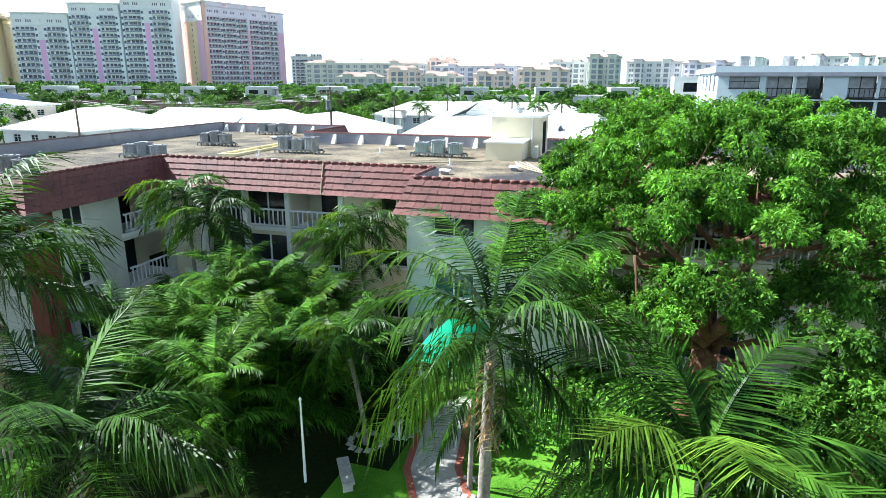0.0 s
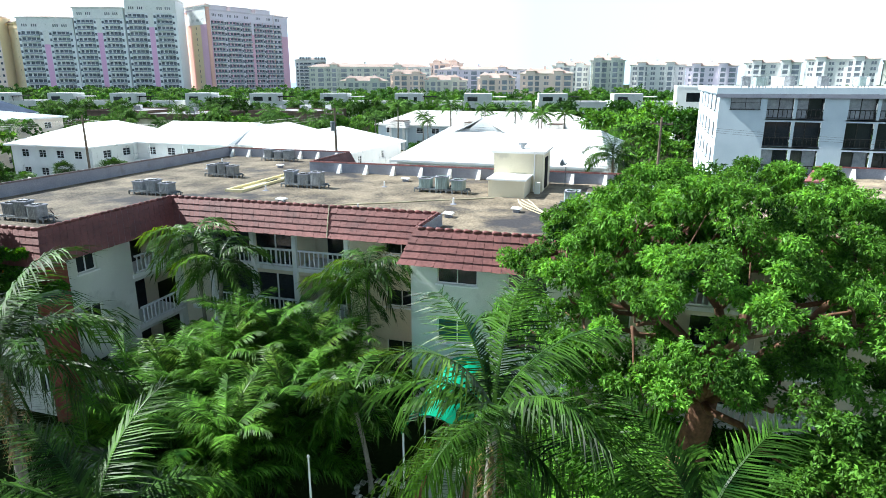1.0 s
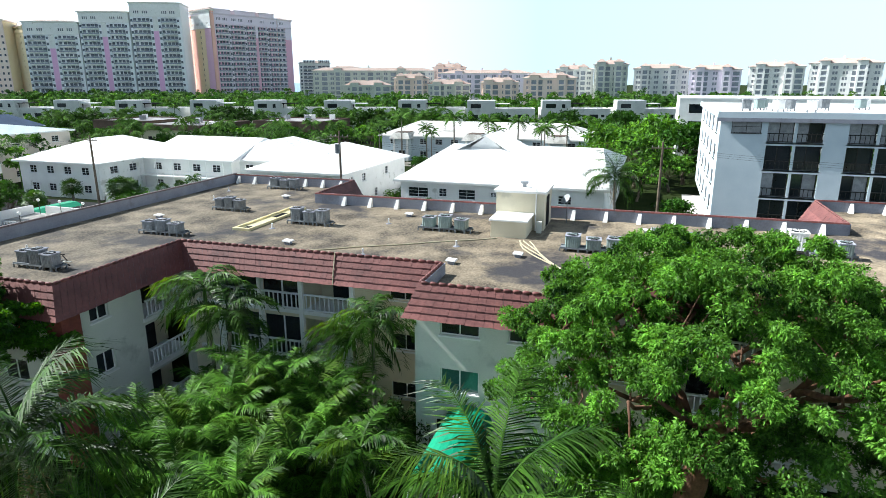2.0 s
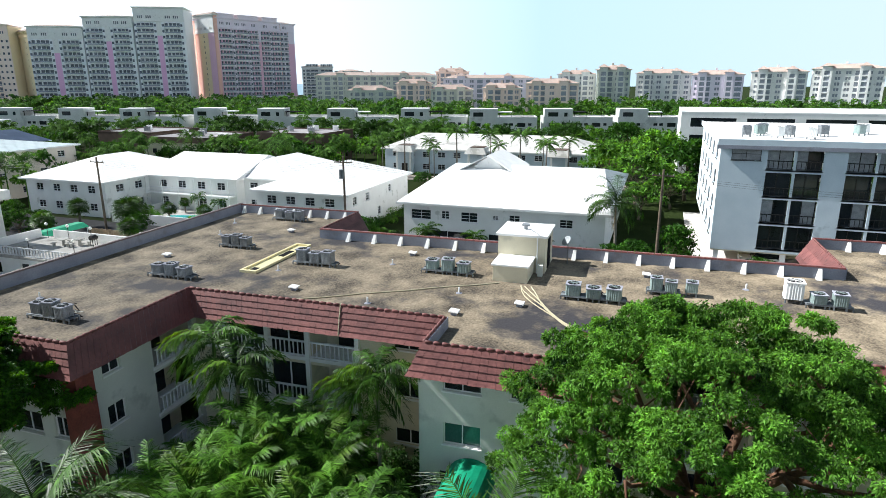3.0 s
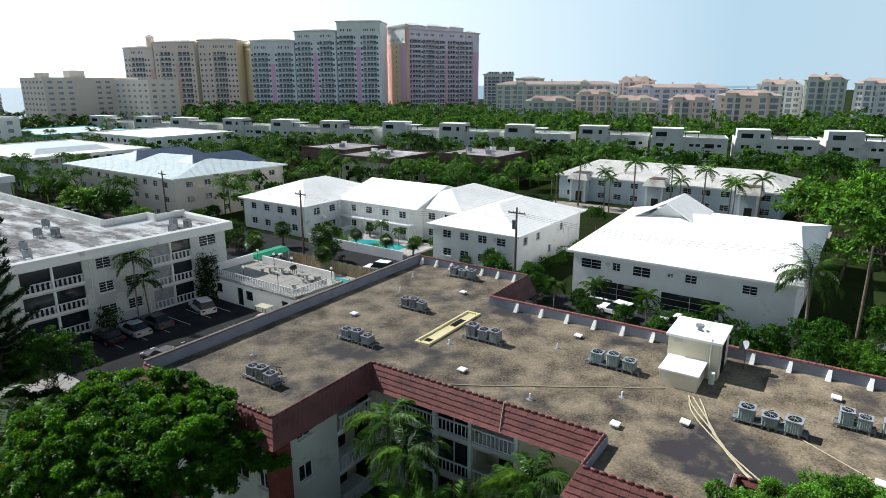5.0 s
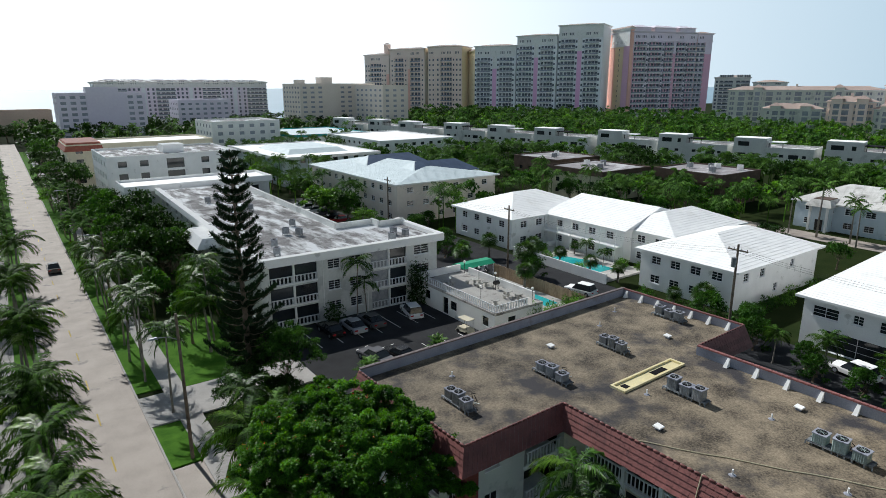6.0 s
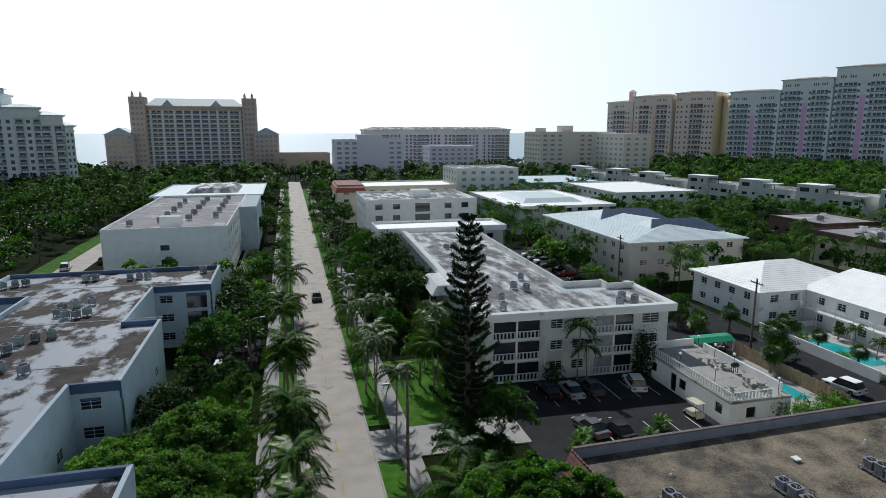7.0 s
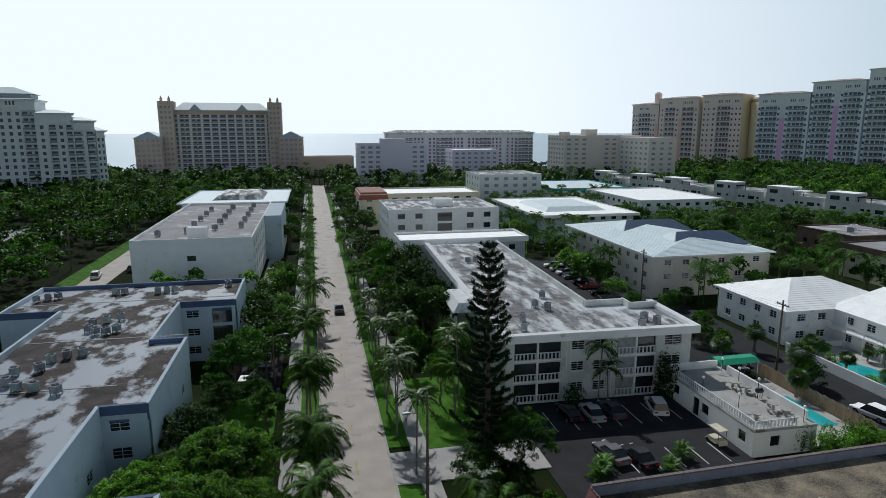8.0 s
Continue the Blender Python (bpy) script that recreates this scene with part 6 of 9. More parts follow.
m6 = tower("apartment_tower", "long pale grey ten-storey seafront block", (60, 498), (182, 498), 20, 30.0, SEABAYS, TOWERGREY, WHITE, storey=2.85, top=1.2, roof_mat=FLATROOF, category="building")
for i in range(7):
    part("roof_pavilion", box_mesh(8 + i * 16, 15 + i * 16, 6, 14, 30.3, 32.4), LILAC, m6)

# seafront hotel with corner towers and gabled wings
HB = [(1.0, "window", SAND)] + [(1.5, "balcony", SAND), (0.35, "wall", WHITE)] * 3 + [(1.1, "balcony", SAND), (0.25, "wall", LILAC)] * 4 + [(1.1, "balcony", SAND)] + [(0.35, "wall", WHITE), (1.5, "balcony", SAND)] * 3 + [(1.0, "window", SAND)]
ht = tower("hotel", "long sand-coloured seafront hotel with grey roof", (-99, 462), (-20, 470), 22, 45.5, HB, SAND, SAND, top=1.4, roof_mat=PALEMETAL, category="hotel", slab_out=0.7)
L = math.dist((-99, 462), (-20, 470))
part("hip_roof", Mesh().hexa([(8, -1, 46.3), (L - 8, -1, 46.3), (L - 8, 22, 46.3), (8, 22, 46.3)], [(14, 8, 51.5), (L - 14, 8, 51.5), (L - 14, 13, 51.5), (14, 13, 51.5)]), PALEMETAL, ht, "grey hipped roof")
for u in (22, 53):
    part("gable", Mesh().hexa([(u - 5, -1.6, 45), (u + 5, -1.6, 45), (u + 5, 6, 45), (u - 5, 6, 45)], [(u - 0.2, -1.6, 50), (u + 0.2, -1.6, 50), (u + 0.2, 8, 50), (u - 0.2, 8, 50)]), PALEMETAL, ht)
for u in (-1, L - 9):
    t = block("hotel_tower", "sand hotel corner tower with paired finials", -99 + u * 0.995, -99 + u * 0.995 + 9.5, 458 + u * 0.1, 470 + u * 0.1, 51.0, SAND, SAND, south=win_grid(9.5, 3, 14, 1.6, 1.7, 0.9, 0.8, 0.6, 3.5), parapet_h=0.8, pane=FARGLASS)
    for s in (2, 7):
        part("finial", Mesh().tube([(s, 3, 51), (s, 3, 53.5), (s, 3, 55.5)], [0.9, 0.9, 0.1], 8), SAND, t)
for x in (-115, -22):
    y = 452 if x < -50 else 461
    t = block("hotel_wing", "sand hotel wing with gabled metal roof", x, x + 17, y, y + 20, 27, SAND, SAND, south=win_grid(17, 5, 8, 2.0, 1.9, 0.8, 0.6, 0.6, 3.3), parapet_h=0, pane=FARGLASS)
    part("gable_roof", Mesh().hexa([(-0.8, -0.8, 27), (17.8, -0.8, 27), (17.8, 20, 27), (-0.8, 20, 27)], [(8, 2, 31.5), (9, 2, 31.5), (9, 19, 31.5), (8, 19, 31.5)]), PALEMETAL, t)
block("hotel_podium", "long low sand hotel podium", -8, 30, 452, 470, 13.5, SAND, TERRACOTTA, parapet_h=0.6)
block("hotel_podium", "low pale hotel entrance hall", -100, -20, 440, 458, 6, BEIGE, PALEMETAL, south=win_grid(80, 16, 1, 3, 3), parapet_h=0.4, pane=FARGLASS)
RB = [(1.6, "window", WHITE), (1.0, "balcony", WHITE), (1.2, "window", WHITE), (0.9, "balcony", WHITE)]
rt = tower("resort_tower", "white stepped resort tower with pale metal roofs", (-176, 336), (-131, 344), 26, 47, [(3, "window", WHITE), (1, "balcony", WHITE), (3, "window", WHITE), (1, "balcony", WHITE)], WHITE, WHITE, storey=3.2, top=3.5, roof_mat=PALEMETAL, category="hotel")
tower("resort_tower", "white resort tower wing with curved balconies and metal roof", (-131, 342), (-116, 347), 24, 40.5, RB[:2] + RB[2:], WHITE, WHITE, storey=3.2, top=3, roof_mat=PALEMETAL, category="hotel")
tower("resort_tower", "white resort tower end with stacked balconies and metal roof", (-116, 347), (-108.5, 354), 20, 37.0, [(1, "balcony", WHITE), (0.4, "wall", WHITE), (1, "balcony", WHITE)], WHITE, WHITE, storey=3.2, top=2, roof_mat=PALEMETAL, category="hotel")
tower("resort_tower", "lower end of the white resort tower", (-108.5, 355), (-106, 360), 14, 32, [(1, "window", WHITE)], WHITE, WHITE, storey=3.2, top=1, roof_mat=PALEMETAL, category="hotel")
part("stepped_roof", Mesh().box(12, 44, 4, 20, 47.4, 50.2).hexa([(10.5, 2.5, 50.2), (45.5, 2.5, 50.2), (45.5, 21.5, 50.2), (10.5, 21.5, 50.2)], [(20, 10, 53.6), (36, 10, 53.6), (36, 14, 53.6), (20, 14, 53.6)]), PALEMETAL, rt, "pale metal roof lantern")

# resort houses along the east horizon, set cornerwise to the street grid
def resort_house(x, y, w, d, h, mat, rot, roof_h=2.6, loggia=True):
    """A pale stucco wing: window bays and deep loggias on the long front, projecting gabled bays, tiled hip roof and chimney pots."""
    f = max(1, int((h - 1) / 3.2))
    b = thing("resort_house", "pale stucco resort building with tiled hip roof", "building", pose(x, y, 0, 0, 0, rot))
    panes = Mesh()
    n = max(3, round(w / 5.5))
    front = []
    for s in range(f):
        z = h - 0.9 - (f - s) * 3.2 + 0.4
        for i in range(n):
            u = w * (i + 0.5) / n
            if loggia and i % 3 == 1:
                front.append((u - 1.9, u + 1.9, z, z + 2.35, None))
            else:
                front += [(u - 1.3, u - 0.15, z + 0.5, z + 2.2, None), (u + 0.15, u + 1.3, z + 0.5, z + 2.2, None)]
    facade(b, (0, 0), (w, 0), 0, h, front, mat, thick=0.9, joined=panes, inside=False)
    k = max(2, round(d / 6))
    ends = [(d * (i + 0.5) / k - 0.9, d * (i + 0.5) / k + 0.9, h - 0.9 - (f - s) * 3.2 + 0.9, h - 0.9 - (f - s) * 3.2 + 2.5, None) for s in range(f) for i in range(k)]
    facade(b, (0, d), (0, 0), 0, h, ends, mat, thick=0.5, joined=panes, inside=False)
    facade(b, (w, 0), (w, d), 0, h, ends, mat, thick=0.5, joined=panes, inside=False)
    facade(b, (w, d), (0, d), 0, h, [], mat, inside=False)
    part("window_glass", panes, FARGLASS, b, "recessed windows and loggias with haze-paled glass", kind="stuff")
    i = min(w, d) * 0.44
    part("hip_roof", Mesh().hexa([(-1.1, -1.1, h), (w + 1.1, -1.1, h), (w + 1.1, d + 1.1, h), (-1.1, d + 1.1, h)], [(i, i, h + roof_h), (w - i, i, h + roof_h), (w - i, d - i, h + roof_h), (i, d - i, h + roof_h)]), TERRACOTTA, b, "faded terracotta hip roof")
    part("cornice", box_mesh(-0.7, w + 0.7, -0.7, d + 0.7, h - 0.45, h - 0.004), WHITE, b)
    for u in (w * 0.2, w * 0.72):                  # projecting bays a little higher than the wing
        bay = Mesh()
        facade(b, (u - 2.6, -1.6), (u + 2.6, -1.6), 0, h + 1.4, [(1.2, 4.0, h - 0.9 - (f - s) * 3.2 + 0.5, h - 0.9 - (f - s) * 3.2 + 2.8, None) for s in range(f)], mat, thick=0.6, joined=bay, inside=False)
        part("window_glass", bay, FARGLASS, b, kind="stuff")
        part("bay_side", Mesh().box(u - 2.6, u - 2.4, -1.59, 4, 0, h + 1.4).box(u + 2.4, u + 2.6, -1.59, 4, 0, h + 1.4), mat, b)
        part("bay_roof", Mesh().hexa([(u - 3.3, -2.3, h + 1.4), (u + 3.3, -2.3, h + 1.4), (u + 3.3, 5, h + 1.4), (u - 3.3, 5, h + 1.4)], [(u - 0.5, 1.0, h + 3.2), (u + 0.5, 1.0, h + 3.2), (u + 0.5, 2.0, h + 3.2), (u - 0.5, 2.0, h + 3.2)]), TERRACOTTA, b, "tiled bay roof")
    part("chimney", box_mesh(w * 0.45, w * 0.45 + 1.2, d * 0.4, d * 0.4 + 1.2, h + 0.5, h + roof_h + 1.4), mat, b)
    return b


# start, bearing step along the front (degrees), width, depth, height, colour
RES = ((396, 232, -62, 86, 18, 24.5, OFFWHITE), (440, 158, -70, 24, 20, 27.0, PEACH), (352, 184, -64, 28, 16, 15.0, OFFWHITE), (367, 158, -70, 22, 16, 19.0, PEACH), (372, 137, -72, 26, 16, 15.5, OFFWHITE),
       (422, 146, -76, 62, 18, 22.5, LILAC), (360, 100, -78, 22, 16, 16.5, PEACH), (366, 76, -80, 30, 18, 19.0, PEACH), (420, 66, -82, 24, 20, 24.5, WHITE), (404, 40, -84, 20, 20, 27.0, OFFWHITE),
       (440, 18, -88, 34, 18, 25.0, WHITE), (436, -16, -92, 30, 18, 24.0, LILAC), (434, -50, -96, 30, 20, 25.5, WHITE), (430, -82, -100, 36, 20, 27.0, WHITE), (424, -120, -104, 34, 20, 26.0, OFFWHITE), (414, -158, -106, 34, 20, 25.0, WHITE))
for i, (x, y, rot, w, d, h, mat) in enumerate(RES):
    resort_house(x, y, w, d, h, mat, rot, 2.2 if w > 50 else 2.8)
    c_, s_ = math.cos(radians(rot)), math.sin(radians(rot))
    for u in np.arange(0, w, 8.0):
        keep_out(x + c_ * u - 4, x + c_ * u + 22, y + s_ * u - 6, y + s_ * u + 6)
for p, q, h in (((516, 316), (530, 292), 33), ((532, 290), (540, 268), 29)):
    tower("tower", "white apartment block with dark balcony bands on the horizon", p, q, 22, h, [(1, "window", WHITE), (3, "balcony", WHITE), (0.6, "wall", WHITE), (3, "balcony", WHITE)], WHITE, top=1.5)
for v0, v1, z1 in ((2, 34, 26.5),):
    fw = Mesh()
    for f in range(8):
        for k in range(6):
            fw.box(37.96, 38.02, -34 + k * 5.8, -31.6 + k * 5.8, 2.6 + f * 3.1, 3.9 + f * 3.1)
        for k in range(3):
            fw.box(40 + k * 5.4, 42.2 + k * 5.4, -36.04, -35.98, 2.6 + f * 3.1, 3.9 + f * 3.1)
    part("window_glass", fw, FARGLASS, bt, kind="stuff")
gal = thing("gallery", "white upper gallery with slim railing along the villa wing", "gallery", pose(78.5, 62.4, 0))
part("floor_slab", box_mesh(0, 1.5, 0, 16.4, 2.75, 2.92), WHITE, gal)
for k in range(6):
    part("post", box_mesh(0.05, 0.17, 0.1 + k * 3.2, 0.22 + k * 3.2, 0, 5.4), WHITE, gal)
part("rail", Mesh().box(0.06, 0.12, 0, 16.4, 3.85, 3.92).box(0.06, 0.12, 0, 16.4, 3.35, 3.4), RAIL, gal)


# ---------------- planting ----------------
rng = np.random.default_rng(7)


def mesh_from(name, verts, faces, mat, smooth=False):
    """A mesh from arrays of vertices and of quads."""
    me = bpy.data.meshes.new(name)
    verts, faces = np.asarray(verts, np.float32), np.asarray(faces, np.int32)
    me.vertices.add(len(verts))
    me.vertices.foreach_set("co", verts.ravel())
    n = faces.shape[1]
    me.loops.add(faces.size)
    me.loops.foreach_set("vertex_index", faces.ravel())
    me.polygons.add(len(faces))
    me.polygons.foreach_set("loop_start", np.arange(0, faces.size, n, dtype=np.int32))
    me.materials.append(mat)
    me.update(calc_edges=True)
    return me


def unit(v):
    return v / np.maximum(np.linalg.norm(v, axis=-1, keepdims=True), 1e-6)


def leaves(points, out, size, per, droop=0.35, spread=1.0, width=0.42):
    """Leaf blades, per of them fanned round each twig end. Returns vertices and quads."""
    n = len(points)
    p = np.repeat(points, per, 0)
    o = np.repeat(out, per, 0)
    d = unit(o * 0.55 + rng.normal(0, spread, p.shape) * 0.75 + np.array([0, 0, -droop]))
    side = unit(np.cross(d, rng.normal(0, 1, p.shape) * 0.6 + np.array([0, 0, 1.0])))
    l = (size * rng.uniform(0.65, 1.25, (len(p), 1)))
    base = p + d * l * 0.08
    sag = np.array([0, 0, -0.18]) * l
    v = np.stack([base, base + d * l * 0.45 + side * l * width * 0.5, base + d * l + sag, base + d * l * 0.45 - side * l * width * 0.5], 1).reshape(-1, 3)
    return v, np.arange(len(v)).reshape(-1, 4)


def clump_points(clumps, density, rough=0.25, low=-0.55, sub=0.0, count=9):
    """Twig ends over the shells of ellipsoid clumps, uneven, thinner below. sub: the size of the tufts that break each clump up (0: none)."""
    pts, outs = [], []
    for cx, cy, cz, rx, ry, rz in clumps:
        n = int(density * (rx * ry + ry * rz + rx * rz))
        d = unit(rng.normal(0, 1, (n, 3)))
        d = d[d[:, 2] > low - 0.25 * rng.random(len(d))]
        n = len(d)
        c, r3 = np.array([cx, cy, cz]), np.array([rx, ry, rz])
        if sub:
            k = unit(rng.normal(0, 1, (count, 3)) + np.array([0, 0, 0.25]))
            k = k[k[:, 2] > -0.5]
            pick = rng.integers(0, len(k), n)
            base = c + k[pick] * r3 * rng.uniform(0.75, 1.08, (len(k), 1))[pick]
            size = (sub * rng.uniform(0.7, 1.3, len(k)))[pick][:, None]
            p = base + d * size * np.array([1, 1, 0.62]) * (0.55 + 0.45 * rng.random((n, 1)))
        else:
            bump = 1 + rough * (np.sin(d[:, 0] * 7 + cx) * np.sin(d[:, 1] * 6 + cy) + 0.7 * np.sin(d[:, 2] * 9 + cz + d[:, 0] * 5))
            p = c + d * r3 * (bump * (1 - 0.45 * rng.random(n) ** 2.2))[:, None]
        pts.append(p)
        outs.append(unit(d + np.array([0, 0, 0.35])))
    return np.concatenate(pts), np.concatenate(outs)


def limb(m, a, b, r0, r1, wob=0.12, n=6, sides=7):
    a, b = Vector(a), Vector(b)
    pts = [a.lerp(b, i / n) + Vector((rng.normal(0, wob), rng.normal(0, wob), rng.normal(0, wob * 0.6))) * (0 if i in (0, n) else 1) for i in range(n + 1)]
    m.tube(pts, [r0 + (r1 - r0) * i / n for i in range(n + 1)], sides)
    return pts


def broadleaf(name, label, m, trunk_h, radius, height, clumps_n, density, size, per, leaf_mat, bark_mat, trunk_r=0.25, flat=0.55, sub=0.3, category="tree", flowers=False, group="", count=9, sink=0.52):
    """A tapered trunk that forks into limbs, and a crown of uneven leaf clumps with gaps."""
    t = thing(name, label, category, m, group)
    wood = Mesh()
    fork = limb(wood, (0, 0, -0.1), (rng.normal(0, 0.2), rng.normal(0, 0.2), trunk_h), trunk_r * 1.25, trunk_r * 0.8, 0.08, 5, 10)[-1]
    part("trunk", wood, bark_mat, t, smooth=True)
    clumps = []
    branch = Mesh()
    for k in range(clumps_n):
        a = 2.4 * k + rng.uniform(-0.35, 0.35)
        q = math.sqrt((k + 0.5) / clumps_n)
        rr = radius * 0.78 * q
        cz = trunk_h + (height - trunk_h) * (0.82 - sink * max(0.0, q - 0.25) ** 1.9 * 1.6 + rng.uniform(-0.10, 0.06))
        cr = radius * (0.34 - 0.08 * q) * rng.uniform(0.8, 1.2)
        c = (rr * math.cos(a), rr * math.sin(a), cz, cr, cr, cr * flat)
        clumps.append(c)
        limb(branch, fork, (c[0] * 0.85, c[1] * 0.85, c[2] - cr * flat * 0.3), trunk_r * (0.36 if k % 4 == 0 else 0.13), trunk_r * 0.06, 0.28, 6, 6)
    part("bough", branch, bark_mat, t, smooth=True)
    p, o = clump_points(clumps, density, sub=sub * radius * 0.42, count=count)
    v, f = leaves(p, o, size, per)
    part("crown", mesh_from("crown", v, f, leaf_mat), None, t)
    if flowers:
        k = rng.choice(len(p), len(p) // 160, replace=False)
        v, f = leaves(p[k] + o[k] * 0.1, o[k], size * 0.7, 3, 0.0)
        part("blossom", mesh_from("blossom", v, f, FLOWER), None, t, "scattered orange-red blossom")
    return t


# --- palms ---
def frond_mesh(name, length, leaflet, pairs, arch, droop, mat, width=0.085, vee=0.22, ragged=0.12, hang=0.5):
    """A feather frond along +x: an arching midrib and paired narrow leaflets."""
    s = np.linspace(0, 1, 9)
    ang0 = arch
    xs, zs = [0.0], [0.0]
    for i in range(1, 9):
        a = ang0 - droop * (s[i] ** 1.3)
        xs.append(xs[-1] + math.cos(a) * length / 8)
        zs.append(zs[-1] + math.sin(a) * length / 8)
    xs, zs = np.array(xs), np.array(zs)
    V, F = [], []
    for i in range(8):                              # midrib as a slim three-sided blade
        r0, r1 = 0.035 * (1 - s[i]) + 0.006, 0.035 * (1 - s[i + 1]) + 0.006
        k = len(V)
        V += [(xs[i], -r0, zs[i]), (xs[i], r0, zs[i]), (xs[i + 1], r1, zs[i + 1]), (xs[i + 1], -r1, zs[i + 1]), (xs[i], 0, zs[i] - r0 * 1.4), (xs[i + 1], 0, zs[i + 1] - r1 * 1.4)]
        F += [(k, k + 3, k + 2, k + 1), (k, k + 4, k + 5, k + 3), (k + 1, k + 2, k + 5, k + 4)]
    for j in range(pairs):
        u = 0.14 + 0.86 * (j + 0.5) / pairs
        x, z = np.interp(u, s, xs), np.interp(u, s, zs)
        l = leaflet * (0.45 + 0.75 * math.sin(math.pi * min(1, (u - 0.05) * 0.93)) ** 0.7)
        for sd in (-1, 1):
            ll = l * (1 + ragged * rng.normal())
            fw = 0.35 + 0.55 * u + 0.06 * rng.normal()
            up = vee * (1 - 0.7 * u) + 0.10 * rng.normal()
            d = np.array([math.sin(fw), sd * math.cos(fw), up])
            d /= np.linalg.norm(d)
            w = width * (0.7 + 0.5 * (1 - u))
            b = np.array([x, 0, z])
            hg = hang * (0.6 + 0.8 * rng.random())
            t1 = b + d * ll * 0.5 + np.array([0, 0, -0.18 * hg * ll])
            t2 = b + d * ll * (1 - 0.3 * hg) + np.array([0, 0, -hg * ll])
            wv = np.array([w, 0, w * 0.25])
            k = len(V)
            V += [tuple(b - wv * 0.4), tuple(b + wv * 0.4), tuple(t1 + wv * 0.5), tuple(t1 - wv * 0.5), tuple(t2)]
            F += [(k, k + 1, k + 2, k + 3), (k + 3, k + 2, k + 4, k + 4)]
    me = bpy.data.meshes.new(name)
    me.from_pydata(V, [], [f if f[2] != f[3] else f[:3] for f in F])
    me.materials.append(mat)
    me.update()
    return me


FRONDS = {
    "coconut": [frond_mesh("frond", 3.3, 0.9, 50, a, d, m, 0.056, hang=h, ragged=0.22) for h, a, d, m in ((0.2, 1.38, 1.1, FROND), (0.45, 1.05, 1.8, FROND), (0.8, 0.6, 1.9, FROND), (0.95, -0.1, 1.2, FROND), (0.2, 1.3, 1.3, FROND_LIGHT))],
    "slim": [frond_mesh("frond", 2.4, 0.68, 36, a, d, m, 0.062) for a, d, m in ((1.1, 1.8, FROND), (0.7, 2.0, FROND), (0.25, 1.7, FROND), (-0.3, 1.0, FROND), (0.9, 1.9, FROND_LIGHT))],
    "royal": [frond_mesh("frond", 3.2, 0.8, 44, a, d, m, 0.082) for a, d, m in ((1.1, 1.6, FROND_STREET), (0.7, 1.7, FROND_STREET), (0.25, 1.5, FROND_STREET), (-0.3, 1.1, FROND_STREET), (0.9, 1.6, FROND_LIGHT))],
    "areca": [frond_mesh("frond", 2.3, 0.52, 42, a, d, m, 0.056, hang=h) for h, a, d, m in ((0.1, 1.45, 0.8, FROND_ARECA), (0.15, 1.3, 1.1, FROND_ARECA), (0.2, 1.1, 1.4, FROND_ARECA), (0.4, 0.6, 1.6, FROND_ARECA), (0.1, 1.35, 1.0, FROND_LIGHT))],
}
DRYFROND = frond_mesh("dry_frond", 2.6, 0.5, 26, -0.9, 0.6, FROND_DRY, 0.05)


def palm(kind, label, m, h, n=18, lean=0.4, r=0.16, dry=0, bulge=False, group="", light_every=9):
    """A ringed trunk and a head of fronds, each frond a part."""
    t = thing("palm_tree", label, "palm tree", m, group)
    a = rng.uniform(0, 6.28)
    pts = [(lean * math.cos(a) * (i / 8) ** 1.6, lean * math.sin(a) * (i / 8) ** 1.6, h * i / 8 - 0.05) for i in range(9)]
    rad = [r * (1.35 if i == 0 else 1.0 - 0.25 * i / 8) for i in range(9)]
    tr = Mesh()
    fine, fr = [], []
    for i in range(8):
        for k in range(4):
            u = k / 4
            fine.append(tuple(pts[i][c] * (1 - u) + pts[i + 1][c] * u for c in range(3)))
            fr.append((rad[i] * (1 - u) + rad[i + 1] * u) * (1.05 if k % 2 else 0.97))
    fine.append(pts[-1])
    fr.append(rad[-1])
    tr.tube(fine, fr, 9)
    part("trunk", tr, PALMBARK, t, smooth=True)
    top = Vector(pts[-1])
    if kind in ("slim", "royal"):
        part("crownshaft", Mesh().tube([top, top + Vector((0, 0, 0.45)), top + Vector((0, 0, 0.85))], [r * 0.95, r * 0.9, r * 0.45], 9), LEAF_BRIGHT, t, "smooth green crownshaft", smooth=True)
        top = top + Vector((0, 0, 0.7))
    set_ = FRONDS[kind]
    for i in range(n):
        q = i / max(1, n - 1)
        k = 0 if q < 0.22 else 1 if q < 0.5 else 2 if q < 0.8 else 3
        if light_every and i % light_every == 1 and k < 2:
            k = 4
        f = part("frond", set_[k], None, t)
        s = rng.uniform(0.85, 1.1)
        f.matrix_local = Matrix.Translation(top + Vector((0, 0, 0.02 * (n - i)))) @ Matrix.Rotation(2.399 * i + rng.uniform(-0.15, 0.15), 4, "Z") @ Matrix.Rotation(rng.uniform(-0.12, 0.12), 4, "Y") @ Matrix.Diagonal((s, s, s, 1))
    for i in range(dry):
        f = part("dry_frond", DRYFROND, None, t, "hanging dry frond")
        f.matrix_local = Matrix.Translation(top) @ Matrix.Rotation(1.9 * i + 0.4, 4, "Z") @ Matrix.Rotation(0.5, 4, "Y")
    return t


